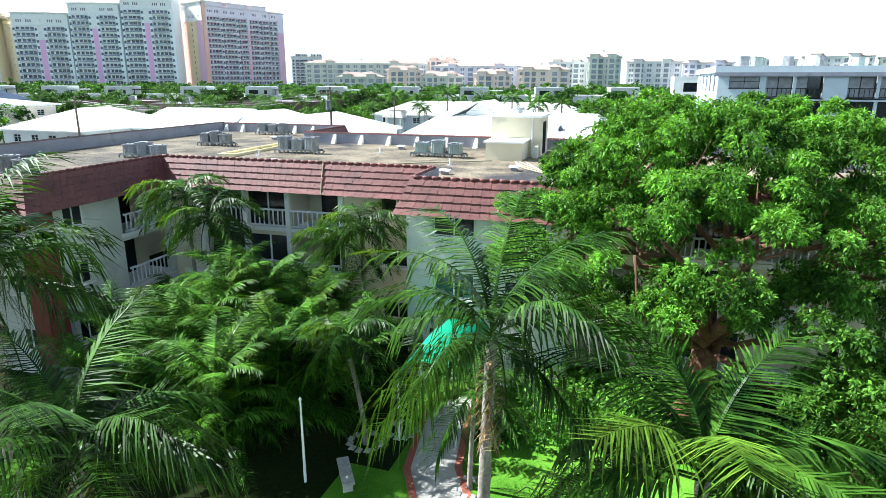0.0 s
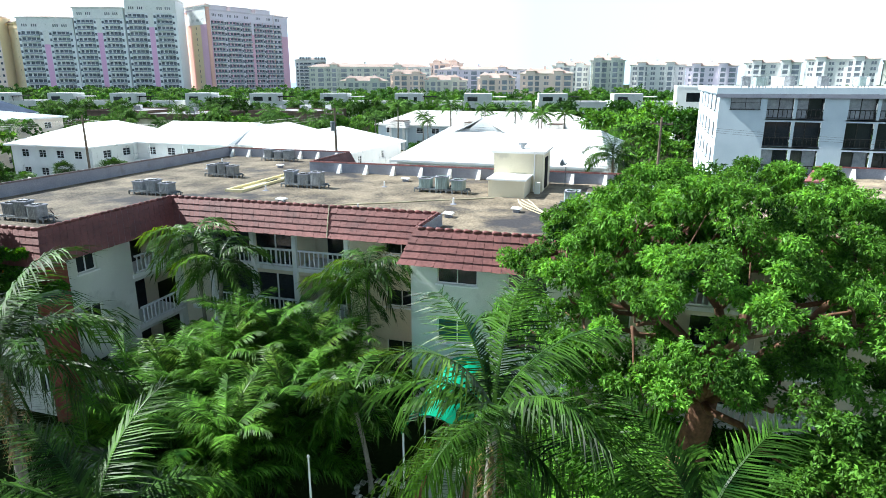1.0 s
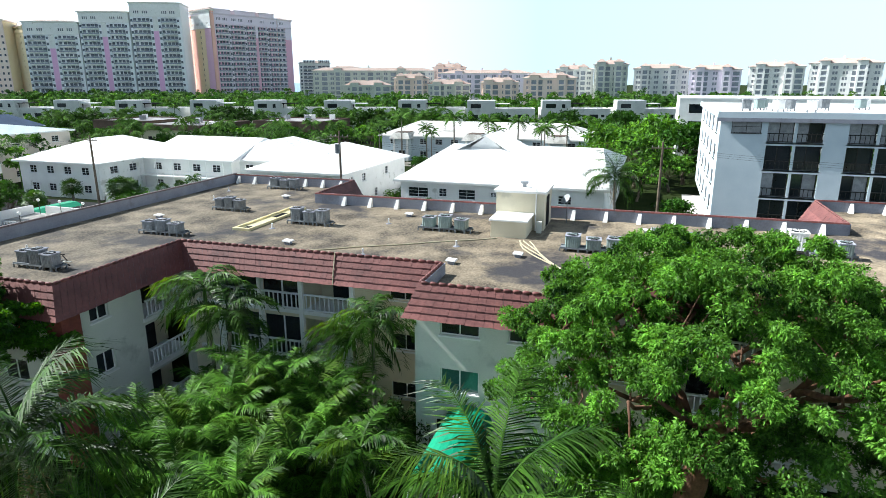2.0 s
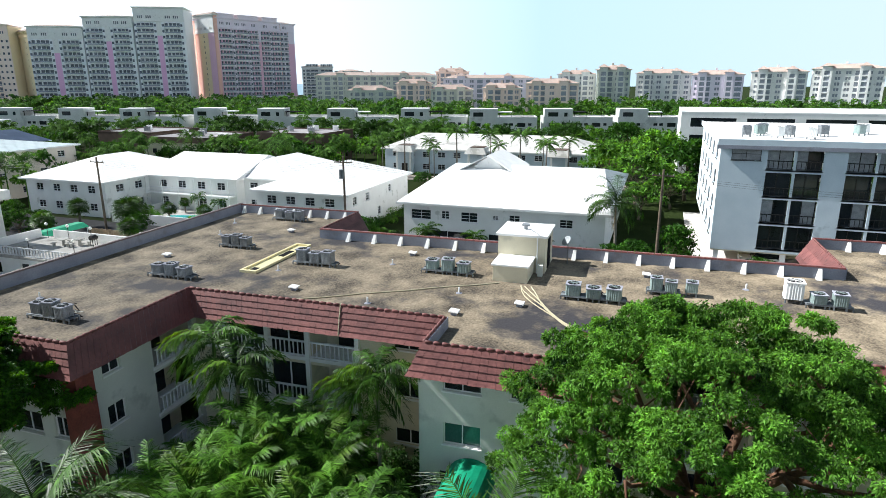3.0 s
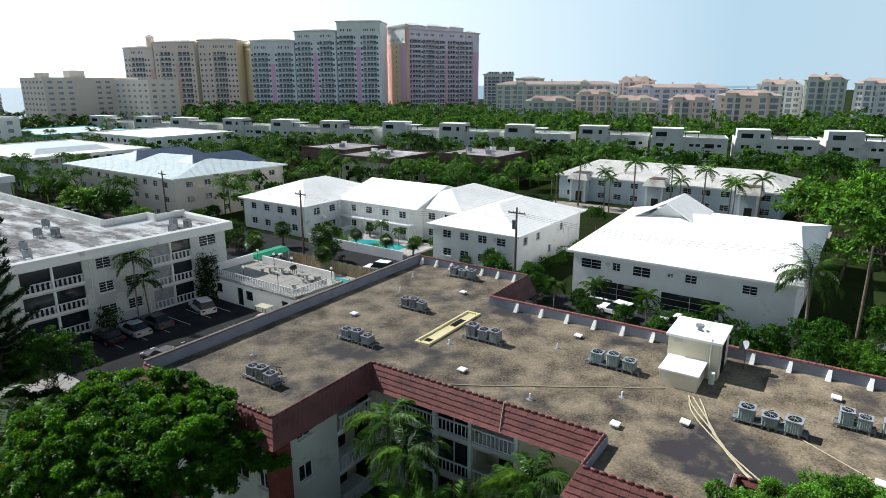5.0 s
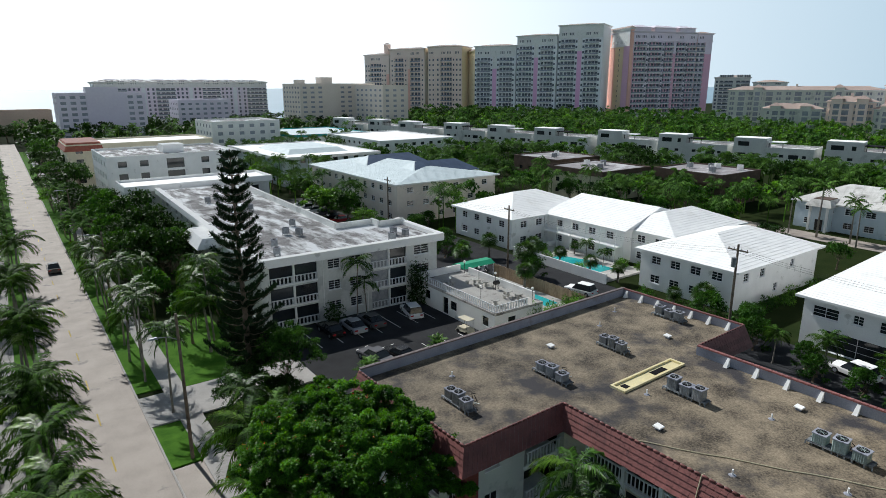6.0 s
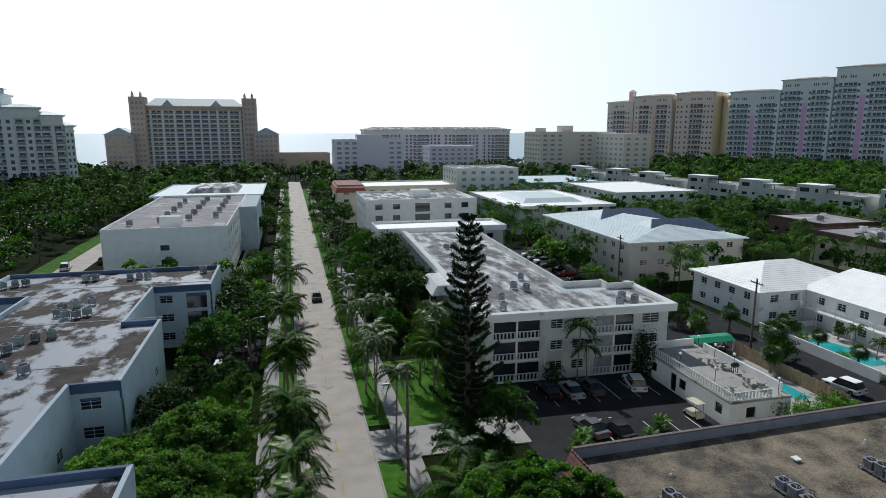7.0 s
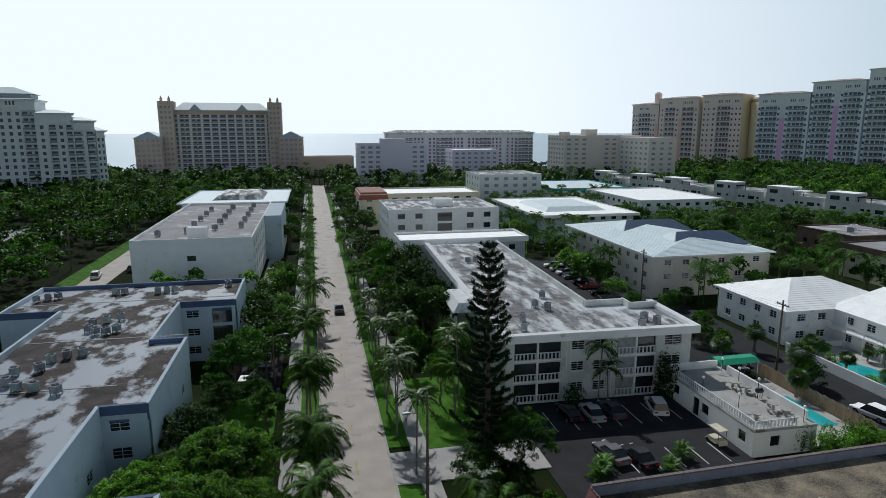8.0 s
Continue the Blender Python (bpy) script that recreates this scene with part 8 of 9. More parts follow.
for i, (k, x, y, s) in enumerate(((0, -13.4, 53.0, 0.75), (0, -7.6, 43.0, 0.8), (1, -12, 74.5, 0.6), (1, -5.4, 87, 0.8), (1, -9.4, 86, 0.8), (2, -9, 97, 0.8), (1, -5.2, 98, 0.8), (0, -5.6, 106, 0.8), (1, -5.4, 116, 0.9), (1, -6, 126, 0.9), (2, 12.4, 88, 0.65), (1, 18.6, 84, 0.7), (2, 19.2, 100, 0.8), (1, 12.8, 104, 0.75), (2, 17.4, 114, 0.8), (1, 12.2, 134, 0.9), (2, 15.6, 142, 0.9), (1, 18.2, 64.6, 0.5), (2, 12.6, 155, 1.0), (1, 15.4, 186, 1.1), (2, 15.6, 216, 1.1), (1, 14.5, 244, 1.2), (1, -6.5, 176, 1.0), (1, -6.2, 196, 1.0), (2, -6.4, 216, 1.1), (1, -6.8, 240, 1.1), (1, -6.5, 268, 1.2), (1, 13, 280, 1.3), (1, 61.5, 24, 0.5), (1, 60.5, 16, 0.55), (1, 61, 8, 0.6), (1, 60.6, 2, 0.6), (0, -12.6, 46.6, 0.85), (0, -6.2, 47.2, 0.7), (1, -9.2, 104, 1.0), (1, -6.8, 82, 0.85), (2, -7.2, 92, 0.8), (1, -8.2, 112, 0.9), (0, -7, 121, 0.9), (2, -6.8, 131, 0.7),
                                     (2, 16.2, 91, 0.9), (0, 17.6, 134, 0.8), (1, 12.6, 113, 0.8), (2, 12.0, 145, 0.9), (1, 16.6, 196, 1.1), (0, 8.2, 168, 0.8), (1, 8.4, 132, 0.6), (0, 8.8, 112, 0.55), (1, -2.4, 148, 0.6), (1, -2.2, 176, 0.7), (2, -2.0, 206, 0.7), (2, 8.6, 194, 0.7), (1, 8.4, 216, 0.75), (1, 1.2, 386, 1.0), (2, 4.6, 388, 1.1), (1, 7.6, 386, 1.0), (2, 11, 162, 0.9), (1, 14.5, 122, 0.9), (2, 14.6, 99, 0.8), (1, 16.4, 152, 1.0), (2, 12.6, 178, 1.1), (1, 12.4, 206, 1.1), (2, 11.6, 232, 1.2), (1, 12, 262, 1.2),
                                     (1, 58, 124, 0.9), (1, 57, 114, 0.85), (0, 56.5, 106, 0.8), (1, 55.6, 98, 0.8), (0, 59, 134, 0.8), (1, 60, 144, 0.9), (2, 61.5, 86, 0.75), (1, 58.6, 82, 0.7), (1, 63.5, 99, 0.7), (0, 66, 101, 0.6), (0, 70, 103.6, 0.6), (0, 62, 158, 0.9), (1, 61, 168, 0.9), (1, 62.6, 64.5, 0.68), (1, 60.6, 79.6, 0.62), (1, 45.4, 70.8, 0.6),
                                     (1, 64, 26, 0.5), (1, 62, 20, 0.5), (0, 64, 14, 0.45), (1, 66, 1.5, 0.75), (1, 68.5, -2.4, 0.9), (0, 96, 2, 0.9), (0, 108, 3, 1.5), (0, 116, 8, 1.6), (1, 115, -5, 1.5), (0, 123, 0, 1.6), (1, 112, -12, 1.2), (1, 130, -14, 1.4), (0, 106, -2.5, 1.0), (1, 62, -10, 0.8), (1, 128, 70, 1.0), (1, 126, 84, 1.1), (2, 116, 92, 1.1), (1, 110, 102, 1.0), (1, 104, 112, 1.1), (2, 110, 128, 1.2), (1, 100, 132, 1.0), (1, 116, 142, 1.2), (2, 150, 112, 1.2), (1, 162, 100, 1.2), (1, 168, 88, 1.3), (2, 160, 76, 1.2), (1, 174, 68, 1.2), (2, 158, 124, 1.2), (1, 170, 134, 1.2), (1, 152, 148, 1.2), (2, 138, 156, 1.2), (1, 120, 160, 1.1), (1, 104, 160, 1.1), (1, 103, 180, 1.1), (1, 106, 198, 1.1),
                                     (2, 14.2, 49.6, 0.62), (1, 16.4, 54.6, 0.7), (2, 17.0, 48.6, 0.5), (0, -9.0, 46.0, 0.95), (0, -13.8, 49.6, 0.9), (2, -12.4, 60.5, 0.8), (1, 14.6, 69.5, 0.7), (1, 12.6, 79, 0.7), (2, 17.8, 90, 0.8), (1, 19.2, 95, 0.8), (2, 13.6, 93, 0.8), (2, 18.2, 107, 0.9), (1, 14.2, 128, 1.0), (2, 18.6, 122, 1.0), (1, 19.0, 75, 0.7),
                                     (0, 64, 31.5, 0.7), (1, 66.5, 33.6, 0.8), (1, 67.5, 4.0, 0.55), (0, 63, 6, 0.6), (1, 62.4, 12, 0.6), (1, 104.5, 40, 0.6), (2, 107, 52, 0.6), (1, 112, 66, 0.9), (0, 118, 66, 0.8), (1, 108, 76, 0.9), (2, 103, 88, 1.0), (1, 118, 76, 1.1), (0, 126, 94, 1.0), (2, 156, 22, 1.3), (1, 160, 8, 1.4), (1, 162, 40, 1.2), (1, 140, 4, 1.2))):
    if 53 < x < 71 and -12 < y < 104:
        k, s = 3, s * 1.25
    t = copy_thing((MID if math.hypot(x, y) < 64 else FAR)[k], pose(x, y, 0, 0, 0, 67 * i) @ Matrix.Diagonal((s, s, s * (1.3 if 11 < x < 20 and 56 < y < 130 else 1.0) * rng.uniform(0.9, 1.1), 1)))

# cabbage palms by the villas and tall palms by the far street
def fan_palm(label, m, h=3.2, r=1.7, n=70):
    """A stout trunk and a round head of fan leaves, each fan split into narrow blades."""
    t = thing("cabbage_palm", label, "palm tree", m, "cabbage palms")
    part("trunk", Mesh().tube([(0, 0, 0), (0.05, 0, h * 0.5), (0, 0, h)], [0.24, 0.19, 0.2], 9), PALMBARK, t, smooth=True)
    V, F = [], []
    for i in range(n):
        z = 1 - 1.62 * (i + 0.5) / n
        a, q = 2.39996 * i, math.sqrt(max(0.0, 1 - z * z))
        d = np.array([q * math.cos(a), q * math.sin(a), z])
        side = unit(np.cross(d, np.array([0.1, 0.2, 1.0])))
        c = np.array([0, 0, h]) + d * r * rng.uniform(0.35, 0.55)
        for k in range(-5, 6):
            b = math.radians(13 * k)
            e = d * math.cos(b) + side * math.sin(b) + np.array([0, 0, -0.25 - 0.02 * abs(k)])
            l = r * rng.uniform(0.48, 0.66)
            w = side * math.cos(b) * 0.045 - d * math.sin(b) * 0.045
            o = len(V)
            V += [tuple(c - w * 0.4), tuple(c + e * l * 0.55 - w), tuple(c + e * l + np.array([0, 0, -0.12])), tuple(c + e * l * 0.55 + w)]
            F.append((o, o + 1, o + 2, o + 3))
    part("crown", mesh_from("crown", V, F, FROND), None, t)
    return t


SABAL = [fan_palm("round-headed cabbage palm beside the lane", pose(64.8, 77.6, 0))]
for i, (x, y, s) in enumerate(((62.8, 66.6, 1.25), (58.5, 62.0, 0.9), (57.5, 75.5, 0.9), (69.4, 41.0, 1.0), (71.5, 56.0, 0.75), (68.6, 44.6, 0.7), (70.6, 60.5, 0.8), (71.2, 67.4, 0.75), (70.4, 73.0, 0.9), (77.6, 70.2, 0.6))):
    copy_thing(SABAL[0], pose(x, y, 0, 0, 0, 71 * i) @ Matrix.Diagonal((s, s, s, 1)))
for i, (x, y, s) in enumerate(((124.5, 52, 1.25), (124, 46, 1.0), (124.6, 40, 1.3), (125.5, 33, 1.2), (126, 27, 1.2), (125, 22, 1.0), (124, 57, 0.9), (121, 30, 1.0), (121.5, 44, 0.9), (126, 17, 1.1), (111, 19, 1.2))):
    copy_thing(FARPALM[1], pose(x, y, 0, 0, 0, 63 * i) @ Matrix.Diagonal((s, s, s * 1.1, 1)))
palm("coconut", "coconut palm beside the white villa gable", pose(68.6, 3.6, 0), 7.2, 22, 0.4, 0.17, 3)
for i, (x, y, s) in enumerate(((63.6, 24, 0.6), (65, 18.5, 0.55), (62.6, 28.5, 0.5), (64.6, 11.6, 0.55), (75.5, 62.2, 0.45), (76.4, 66.4, 0.45))):
    copy_thing(STREET[i % 3], pose(x, y, 0, 0, 0, 63 * i) @ Matrix.Diagonal((s, s, s, 1)))
for x, y in ((71.8, 74.6), (79, 57.6), (74.5, 75.4), (78.2, 60.2), (71.0, 63.4), (71.2, 70.4)):
    shrub("clipped_bush", "round clipped bush at the pool", x, y, 1.6, 1.6, 1.7, LEAF_BRIGHT, 60, 0.2)

# --- woods and far planting, too many to count ---
def woods(name, label, spots, mat, size, per, density):
    pts, outs = clump_points(spots, density, 0.3, -0.2, 1.0, 9)
    v, f = leaves(pts, outs, size, per, 0.1, 1.0, 0.6)
    ob = new(name, mesh_from(name, v, f, mat))
    return tagged(ob, label, "woods", kind="stuff")


def scatter(n, x0, x1, y0, y1, lo, hi, pad=1.5, test=None):
    out = []
    for _ in range(n):
        x, y = rng.uniform(x0, x1), rng.uniform(y0, y1)
        if not is_free(x, y, pad) or (test and not test(x, y)):
            continue
        r = rng.uniform(lo, hi)
        h = rng.uniform(0.8, 1.25) * r
        out.append((x, y, 2.2 + h * 0.4 + rng.uniform(-0.8, 1.6) * (1.0 if x > 212 or x < 0 else 0.6), r, r, h))
    return out


def open_gardens(x, y):
    """Thin planting among the brown flats and low planting before the terrace of townhouses."""
    return x < row_x(y) - 34 and not (96 < x < 160 and 58 < y < 150 and rng.random() < 0.6)


near_w = scatter(620, -60, 230, 92, 320, 2.0, 3.6, 2.6, lambda x, y: (x < -9 or x > 55) and open_gardens(x, y))
near_w += scatter(380, 100, 250, -60, 330, 0.9, 1.7, 0.8, lambda x, y: row_x(y) - 36 < x < row_x(y) - 2)
woods("woods_near", "dense green trees between the houses", near_w[::2], LEAF, 0.8, 4, 6.0)
woods("woods_near", "dense bright green trees between the houses", near_w[1::2], LEAF_BRIGHT, 0.7, 5, 6.0)
west_w = scatter(820, -190, -38, 60, 440, 2.4, 4.2, 2.0) + scatter(460, -112, -56, 70, 330, 2.0, 3.6, 0.6)
# every second western tree has darker leaves, shade painted by colour
woods("woods_west", "dense trees west of the street with shade put into dark leaves", west_w[::2], LEAF_DARK, 0.8, 5, 2.6)
woods("woods_west", "dense dark trees west of the street", west_w[1::2], LEAF, 0.8, 5, 2.6)
far_w = scatter(1500, 180, 450, -220, 470, 3.0, 5.4, 3.0, lambda x, y: x > row_x(y) + 17)
woods("woods_far", "wide belt of green trees before the towers", far_w[::2], LEAF_BRIGHT, 1.1, 5, 1.4)
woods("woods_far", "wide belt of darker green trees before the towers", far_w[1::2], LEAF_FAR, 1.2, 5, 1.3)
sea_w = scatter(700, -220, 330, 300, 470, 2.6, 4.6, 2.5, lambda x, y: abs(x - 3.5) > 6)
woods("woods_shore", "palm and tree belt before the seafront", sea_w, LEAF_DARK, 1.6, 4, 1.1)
east_w = scatter(560, 104, 236, -150, 96, 2.2, 4.0, 2.5, lambda x, y: not 119 < x < 130 and open_gardens(x, y) and not (x < 132 and 8 < y < 62))
woods("woods_east", "green garden trees among white houses", east_w[::2], LEAF, 0.8, 5, 3.6)
woods("woods_east", "bright garden trees among white houses", east_w[1::2], LEAF_BRIGHT, 0.8, 5, 3.6)


def far_palms(name, label, spots, mat, feather=False):
    """Many small palms as one object: slim trunks and heads of folded fronds."""
    V, F = [], []
    for x, y, h, r in spots:
        k = len(V)
        V += [(x - 0.16, y, 0), (x + 0.16, y, 0), (x + 0.1, y, h), (x - 0.1, y, h), (x, y - 0.16, 0), (x, y + 0.16, 0), (x, y + 0.1, h), (x, y - 0.1, h)]
        F += [(k, k + 1, k + 2, k + 3), (k + 4, k + 5, k + 6, k + 7)]
        for i in range(15):
            a = 2.4 * i + rng.uniform(-0.2, 0.2)
            el = rng.uniform(-0.4, 1.0)
            c, s = math.cos(a), math.sin(a)
            w = r * 0.16
            p0 = np.array([x, y, h])
            p1 = p0 + np.array([c * r * 0.5 * math.cos(el), s * r * 0.5 * math.cos(el), r * 0.5 * math.sin(el)])
            p2 = p1 + np.array([c * r * 0.5, s * r * 0.5, r * 0.5 * (math.sin(el) - 0.9)])
            if feather:
                for u in np.linspace(0.1, 0.96, 13):
                    b = p0 + (p1 - p0) * min(1, 2 * u) + (p2 - p1) * max(0, 2 * u - 1)
                    g = (p2 - p0) * 0.026
                    ll = r * 0.36 * math.sin(math.pi * min(1, 0.2 + u * 0.75))
                    for sd in (-1, 1):
                        jit = rng.normal(0, 0.12, 3) * ll
                        e = b + np.array([-s * sd * ll * 0.75 + c * ll * 0.45, c * sd * ll * 0.75 + s * ll * 0.45, -0.65 * ll]) + jit
                        k = len(V)
                        V += [tuple(b - g), tuple(b + g), tuple(e + g * 0.5), tuple(e - g * 0.4)]
                        F.append((k, k + 1, k + 2, k + 3))
                continue
            q = np.array([-s * w, c * w, 0])
            dz = np.array([0, 0, -w * 0.7])
            k = len(V)
            V += [tuple(p0), tuple(p1 + q + dz), tuple(p2), tuple(p1), tuple(p0), tuple(p1), tuple(p2), tuple(p1 - q + dz)]
            F += [(k, k + 1, k + 2, k + 3), (k + 4, k + 5, k + 6, k + 7)]
    ob = new(name, mesh_from(name, V, F, mat))
    return tagged(ob, label, "palms", kind="stuff")


def palm_spots(n, x0, x1, y0, y1, lo, hi, test=None):
    out = []
    while len(out) < n:
        x, y = rng.uniform(x0, x1), rng.uniform(y0, y1)
        if is_free(x, y, 1.0) and (test is None or test(x, y)):
            out.append((x, y, rng.uniform(lo, hi), rng.uniform(2.0, 3.2)))
    return out


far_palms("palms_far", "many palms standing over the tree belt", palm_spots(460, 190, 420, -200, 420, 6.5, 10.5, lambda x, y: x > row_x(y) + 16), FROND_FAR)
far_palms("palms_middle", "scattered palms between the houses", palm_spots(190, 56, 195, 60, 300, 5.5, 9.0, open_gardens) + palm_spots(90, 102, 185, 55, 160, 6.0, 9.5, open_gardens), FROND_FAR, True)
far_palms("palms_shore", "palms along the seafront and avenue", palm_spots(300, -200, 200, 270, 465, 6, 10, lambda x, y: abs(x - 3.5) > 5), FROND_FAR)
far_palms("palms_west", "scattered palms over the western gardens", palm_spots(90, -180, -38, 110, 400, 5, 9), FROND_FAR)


# ---------------- street furniture, cars and small things ----------------
strip("pavement_east", 9.3, 11.2, -40, 330, 0.14, CONCRETE, "pale concrete pavement along the street", "pavement")
strip("pavement_west", -4.0, -2.1, -40, 330, 0.14, CONCRETE, "pale concrete pavement under street palms", "pavement")


def rounded(m):
    bm = bmesh.new()
    me = m.data("tmp", WHITE)
    bm.from_mesh(me)
    bpy.data.meshes.remove(me)
    bmesh.ops.bevel(bm, geom=bm.edges[:], offset=0.07, segments=2, affect="EDGES")
    return bm


CARBASE = {}


def car(paint, label, x, y, z, rot, suv=False):
    key = (paint, suv)
    m = pose(x, y, z, 0, 0, rot)
    if key in CARBASE:
        return copy_thing(CARBASE[key], m)
    t = thing("car", label, "car", m, "parked cars")
    H, W = (1.68, 0.92) if suv else (1.45, 0.88)
    body = Mesh().hexa([(-2.25, -W, 0.28), (2.25, -W, 0.28), (2.25, W, 0.28), (-2.25, W, 0.28)], [(-2.2, -W, 0.86), (2.15, -W, 0.78), (2.15, W, 0.78), (-2.2, W, 0.86)])
    for nm, mesh, mat, lab in (("body", body, CARS[paint], ""), ("cabin", Mesh().hexa([(-2.0 if suv else -1.7, -W * 0.95, 0.84), (1.05, -W * 0.95, 0.8), (1.05, W * 0.95, 0.8), (-2.0 if suv else -1.7, W * 0.95, 0.84)], [(-1.75 if suv else -1.0, -W * 0.76, H - 0.06), (0.3, -W * 0.76, H - 0.06), (0.3, W * 0.76, H - 0.06), (-1.75 if suv else -1.0, W * 0.76, H - 0.06)]), GLASS, "dark glazed cabin"),
                               ("roof", Mesh().hexa([(-1.78 if suv else -1.02, -W * 0.77, H - 0.07), (0.32, -W * 0.77, H - 0.07), (0.32, W * 0.77, H - 0.07), (-1.78 if suv else -1.02, W * 0.77, H - 0.07)], [(-1.7 if suv else -0.95, -W * 0.7, H), (0.22, -W * 0.7, H), (0.22, W * 0.7, H), (-1.7 if suv else -0.95, W * 0.7, H)]), CARS[paint], "")):
        bm = rounded(mesh)
        me = bpy.data.meshes.new(nm)
        bm.to_mesh(me)
        bm.free()
        me.materials.append(mat)
        part(nm, me, None, t, lab)
    for sx in (-1.4, 1.4):
        for sy in (-1, 1):
            w = part("wheel", Mesh().tube([(sx, sy * (W - 0.2), 0.33), (sx, sy * (W + 0.01), 0.33)], 0.33, 14), TYRE, t)
            part("rim", Mesh().tube([(sx, sy * (W + 0.005), 0.33), (sx, sy * (W + 0.02), 0.33)], 0.2, 10), STEEL, w)
    for sy in (-0.62, 0.62):
        part("headlight", box_mesh(2.14, 2.23, sy - 0.2, sy + 0.2, 0.6, 0.74), LAMPGLOBE, t)
        part("tail_light", box_mesh(-2.26, -2.18, sy - 0.18, sy + 0.18, 0.62, 0.78), CARS["red"], t)
    CARBASE[key] = t
    return t


car("white", "white sport utility car parked before the flats", 39.6, 62.6, 0.05, 75, True)
car("silver", "silver saloon car parked in a bay", 31.3, 62.6, 0.05, 88)
car("grey", "dark grey saloon car parked in a bay", 33.9, 62.8, 0.05, 90)
car("black", "black car parked in shade", 28.6, 63.0, 0.05, 90)
car("grey", "dark grey car parked by the wall", 29.2, 53.6, 0.05, 100)
car("black", "black car parked by the wall", 31.6, 52.4, 0.05, 96)
car("black", "black car on the street", 4.2, 112.0, 0.02, 90)
for i, (y, c) in enumerate(((118, "red"), (122, "black"), (127, "grey"), (131, "white"), (135, "silver"), (139, "white"), (113, "black"), (109, "grey"))):
    car(c, c + " car parked behind the white flats", 57.0, y, 0.05, 175)
for x, y, c, r, lab in ((66.2, 22.2, "white", 80, "white car parked beside the villa"), (65.6, 15.4, "white", 85, "white car parked under trees"), (65.8, 9.2, "silver", 90, "silver car parked beside the villa"), (63.3, 55.7, "white", 100, "white car in the lane"), (58.0, 72.6, "white", 20, "white car by the lane"), (56.0, 71.0, "grey", 0, "grey car under the awning"), (69.0, -3.4, "white", 0, "white car beside the pale block"), (69.2, -6.4, "blue", 0, "blue car beside the pale block"), (69.0, 0.2, "silver", 0, "silver car beside the pale block"), (76.0, -12.0, "white", 90, "white car under the pale block"), (-48.6, 150, "white", 100, "white car behind the western flats"), (-42.5, 156, "black", 90, "dark car behind the western flats"), (-9.2, 79.5, "white", 85, "white car parked under street trees"), (-7.4, 88, "silver", 92, "silver car parked under street trees"), (-8.0, 152, "grey", 90, "grey car on the driveway")):
    car(c, lab, x, y, 0.05, r, c == "white")

gc = thing("golf_cart", "cream golf cart with flat roof beside the terrace", "golf cart", pose(41.6, 54.0, 0.05, 0, 0, 95))
part("body", Mesh().hexa([(-1.1, -0.55, 0.25), (1.1, -0.55, 0.25), (1.1, 0.55, 0.25), (-1.1, 0.55, 0.25)], [(-1.0, -0.5, 0.75), (0.8, -0.5, 0.7), (0.8, 0.5, 0.7), (-1.0, 0.5, 0.75)]), CREAM, gc)
part("roof", box_mesh(-1.0, 0.8, -0.58, 0.58, 1.8, 1.87), CREAM, gc)
for sx in (-0.8, 0.7):
    for sy in (-0.5, 0.5):
        part("post", Mesh().tube([(sx, sy, 0.7), (sx, sy, 1.8)], 0.025, 5), BRONZE, gc)
        part("wheel", Mesh().tube([(sx, sy - 0.08, 0.22), (sx, sy + 0.08, 0.22)], 0.22, 12), TYRE, gc)


def utility_pole(x, y, h, transformer=True):
    t = thing("utility_pole", "weathered wooden utility pole with crossarm", "utility pole", pose(x, y, 0), "utility poles")
    part("pole", Mesh().tube([(0, 0, 0), (0, 0, h)], [0.17, 0.11], 8), BARK, t)
    part("crossarm", box_mesh(-0.06, 0.06, -1.1, 1.1, h - 0.7, h - 0.58), BARK, t)
    for s in (-1.0, -0.4, 0.4, 1.0):
        part("insulator", Mesh().tube([(0, s, h - 0.58), (0, s, h - 0.4)], 0.05, 6), STONE, t)
    if transformer:
        part("transformer", Mesh().tube([(-0.35, 0.1, h - 2.4), (-0.35, 0.1, h - 1.4)], 0.26, 12), STEEL, t)
    return t


for x, y, h, tr in ((61.0, 32.8, 12.3, True), (66.5, -0.7, 11.6, False), (60.5, 68, 11, False), (60.8, 104, 11, False), (-57, 120, 11, False), (-57, 160, 11, False), (-57, 88, 11, False), (-57, 205, 11, False)):
    utility_pole(x, y, h, tr)
for (xa, ya, za), (xb, yb, zb) in (((61, 32.8, 11.6), (66.5, -0.7, 10.9)), ((61, 32.8, 11.6), (60.5, 68, 10.3)), ((60.5, 68, 10.3), (60.8, 104, 10.3)), ((-57, 88, 10.3), (-57, 120, 10.3)), ((-57, 120, 10.3), (-57, 160, 10.3)), ((-57, 160, 10.3), (-57, 205, 10.3)), ((-57, 88, 10.3), (-57, 40, 10.3)), ((66.5, -0.7, 10.9), (67, -48, 10.5))):
    for s in (-0.9, 0.0, 0.9):
        solid("power_line", Mesh().tube([(xa + (xb - xa) * u, ya + (yb - ya) * u + s * 0.3, za + (zb - za) * u - 1.1 * 4 * u * (1 - u) + s * 0.25) for u in np.linspace(0, 1, 9)], 0.009, 4), BRONZE, "thin black power line sagging between poles", "cable", group="power lines")


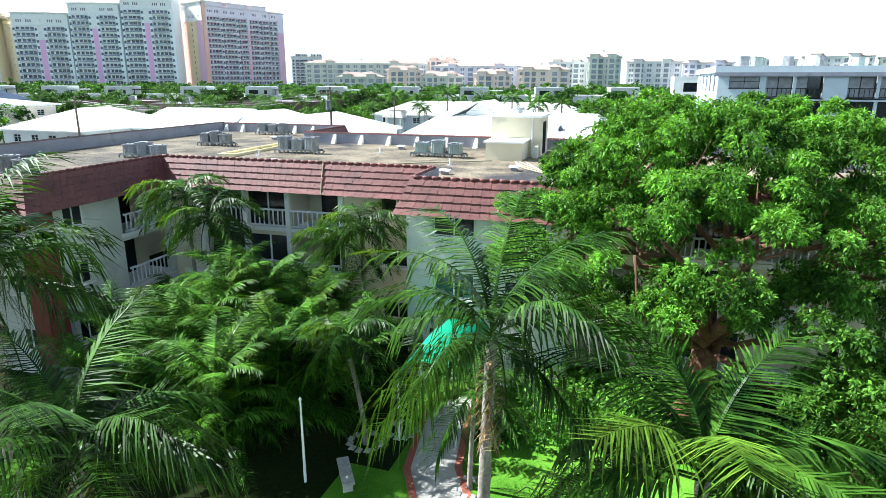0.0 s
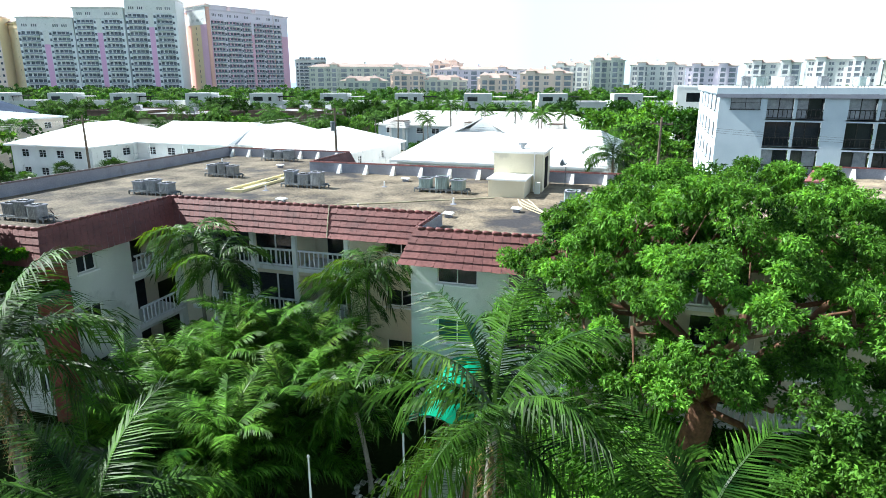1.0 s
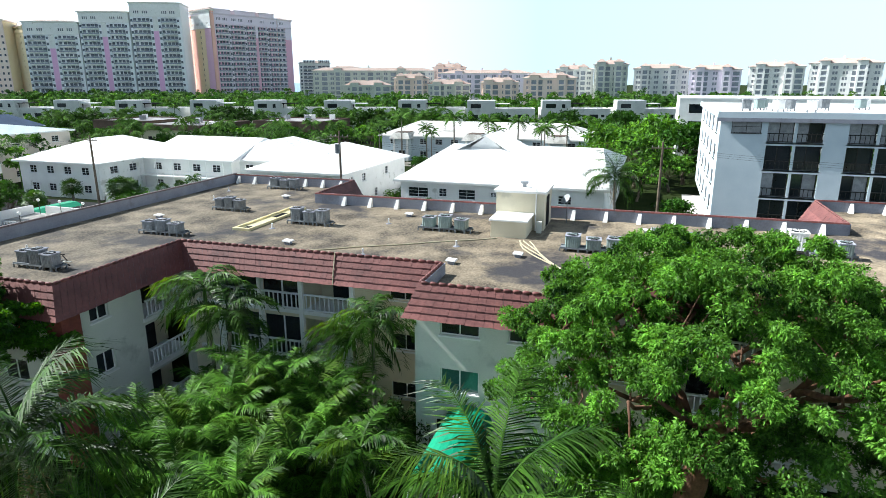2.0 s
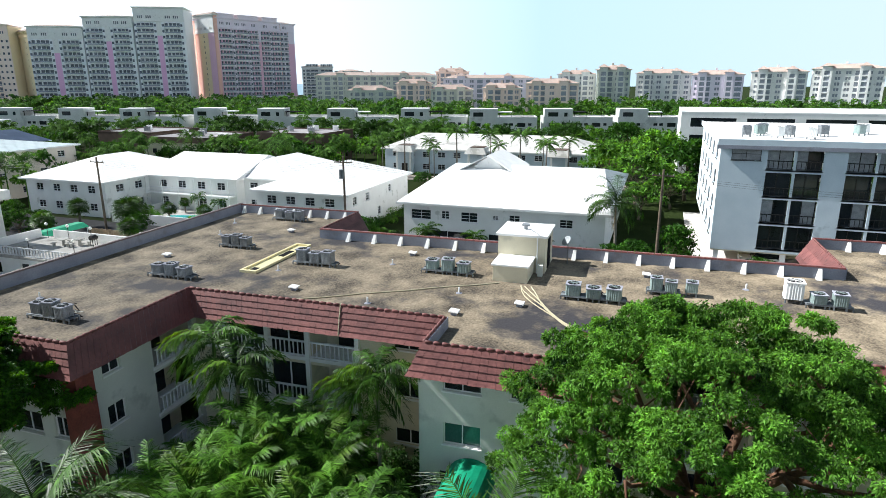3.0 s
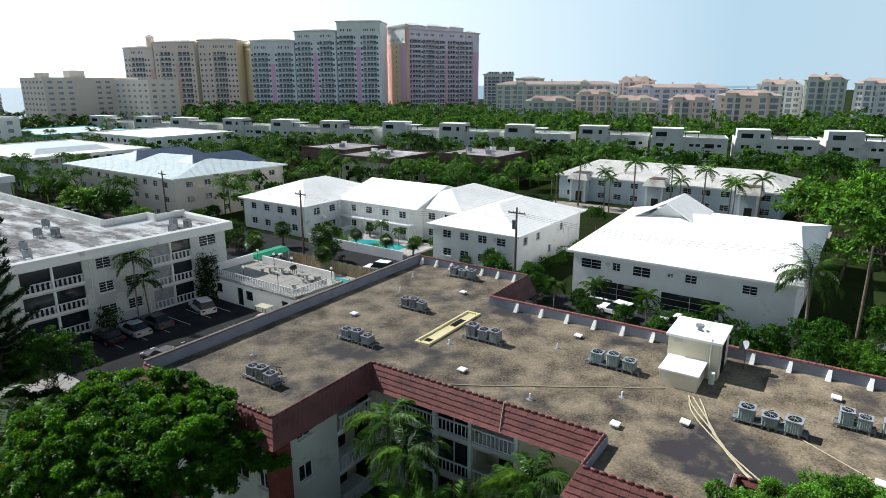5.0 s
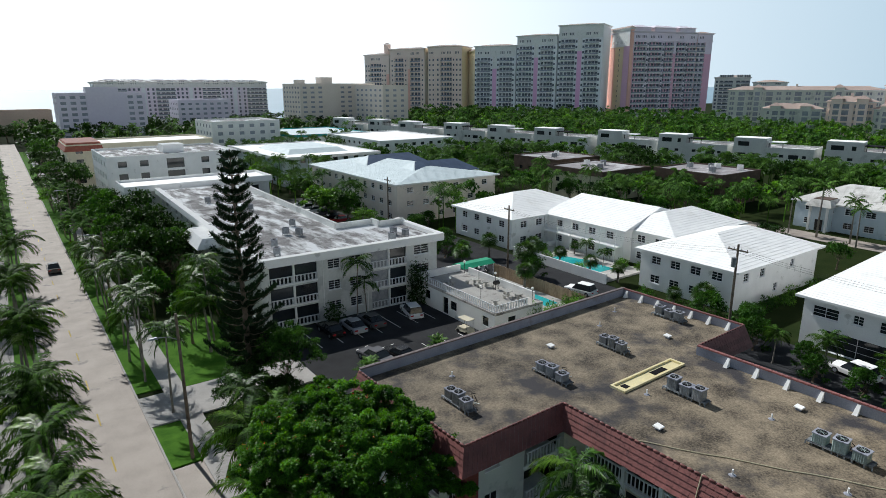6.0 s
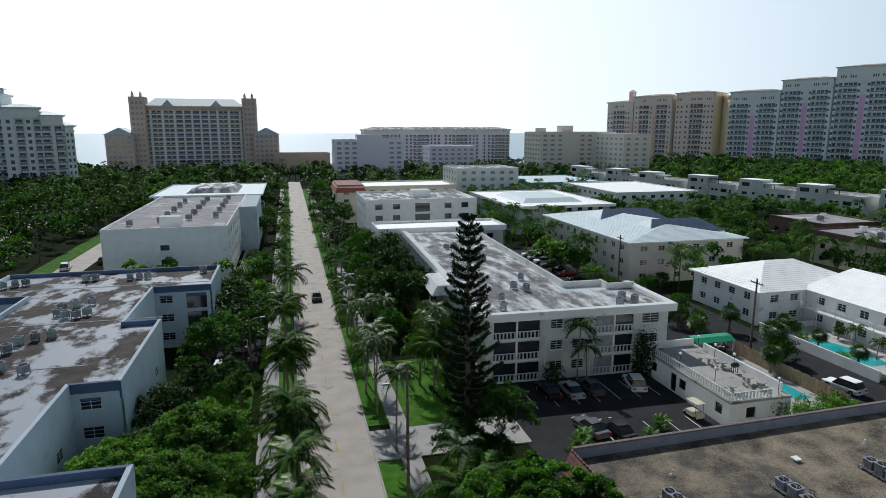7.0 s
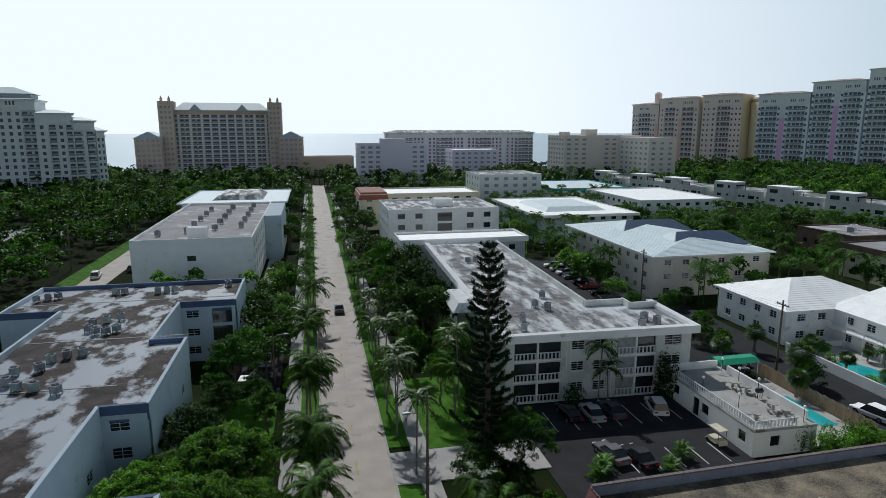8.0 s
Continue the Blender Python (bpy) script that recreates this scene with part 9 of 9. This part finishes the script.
def street_light(x, y, h, rot, arm=None):
    arm = arm or h - 0.1
    t = thing("street_lamp", "tall slim street lamp with curved arm on the verge", "street lamp", pose(x, y, 0, 0, 0, rot), "street lamps")
    part("pole", Mesh().tube([(0, 0, 0), (0, 0, h)], [0.15, 0.10], 8), BARK, t)
    part("arm", Mesh().tube([(0, 0, arm - 0.5), (-0.7, 0, arm - 0.1), (-1.5, 0, arm)], 0.035, 6), STEEL, t)
    part("lamp_head", Mesh().hexa([(-2.1, -0.13, arm - 0.08), (-1.4, -0.13, arm - 0.08), (-1.4, 0.13, arm - 0.08), (-2.1, 0.13, arm - 0.08)], [(-2.0, -0.1, arm + 0.05), (-1.45, -0.1, arm + 0.07), (-1.45, 0.1, arm + 0.07), (-2.0, 0.1, arm + 0.05)]), STEEL, t)


street_light(8.7, 46.3, 12.2, 0, 10.6)
street_light(9.4, 92, 9.4, 0)
street_light(9.4, 136, 9.4, 0)
street_light(-5.6, 80, 7.0, 180)

# courtyard path with red borders, bench, flagpole, lamp and stone rings
pts = [(12.0, -4.0), (14.4, 2.6), (15.6, 5.0), (17.6, 6.1), (20.4, 6.6), (24.0, 6.9)]
dense = [(np.interp(u, range(6), [p[0] for p in pts]), np.interp(u, range(6), [p[1] for p in pts])) for u in np.linspace(0, 5, 26)]
for off0, off1, mat, nm, lab, z in ((-0.75, 0.75, CONCRETE, "garden_path", "pale concrete garden path", 0.10), (-1.0, -0.75, BORDER, "path_border", "red painted path border", 0.115), (0.75, 1.0, BORDER, "path_border", "red painted path border", 0.115)):
    a, b = offset(dense, -off0), offset(dense, -off1)
    m = Mesh()
    for i in range(len(dense) - 1):
        m.hexa([(*a[i], 0), (*a[i + 1], 0), (*b[i + 1], 0), (*b[i], 0)], [(*a[i], z), (*a[i + 1], z), (*b[i + 1], z), (*b[i], z)])
    solid(nm, m, mat, lab, "path", kind="structure")
bench = thing("stone_bench", "pale stone slab bench on the shaded lawn", "bench", pose(16.0, 8.6, 0.06, 0, 0, 35))
part("seat", box_mesh(-0.75, 0.75, -0.2, 0.2, 0.40, 0.48), STONE, bench)
part("leg", box_mesh(-0.55, -0.4, -0.16, 0.16, 0, 0.40), STONE, bench)
part("leg", box_mesh(0.4, 0.55, -0.16, 0.16, 0, 0.40), STONE, bench)
fp = thing("flagpole", "white slim flagpole without a flag on the lawn", "flagpole", pose(15.6, 9.9, 0.06))
part("pole", Mesh().tube([(0, 0, 0), (0, 0, 3.0)], [0.05, 0.03], 8), WHITE, fp)
part("finial", Mesh().tube([(0, 0, 3.0), (0, 0, 3.06), (0, 0, 3.14)], [0.03, 0.06, 0.01], 8), WHITE, fp)
gl = thing("garden_lamp", "small dark lantern post with pale glass on the lawn", "lamp", pose(14.2, 11.6, 0.06))
part("post", Mesh().tube([(0, 0, 0), (0, 0, 1.5)], 0.035, 6), BRONZE, gl)
part("lantern", Mesh().tube([(0, 0, 1.5), (0, 0, 1.75)], [0.09, 0.13], 6), LAMPGLOBE, gl)
part("cap", Mesh().tube([(0, 0, 1.75), (0, 0, 1.86)], [0.17, 0.03], 6), BRONZE, gl)
for x, y, r in ((18.4, 9.0, 0.6), (17.0, 4.6, 0.5), (19.6, 8.0, 0.6)):
    ring = thing("stone_ring", "ring of pale stones round a palm foot", "stone ring", pose(x, y, 0.06))
    for i in range(12):
        a = 2 * math.pi * i / 12
        part("stone", Mesh().hexa([(math.cos(a) * r - 0.14, math.sin(a) * r - 0.12, 0), (math.cos(a) * r + 0.14, math.sin(a) * r - 0.12, 0), (math.cos(a) * r + 0.14, math.sin(a) * r + 0.12, 0), (math.cos(a) * r - 0.14, math.sin(a) * r + 0.12, 0)],
                                [(math.cos(a) * r - 0.09, math.sin(a) * r - 0.08, 0.08), (math.cos(a) * r + 0.1, math.sin(a) * r - 0.07, 0.06), (math.cos(a) * r + 0.09, math.sin(a) * r + 0.08, 0.08), (math.cos(a) * r - 0.1, math.sin(a) * r + 0.07, 0.07)]), STONE, ring)
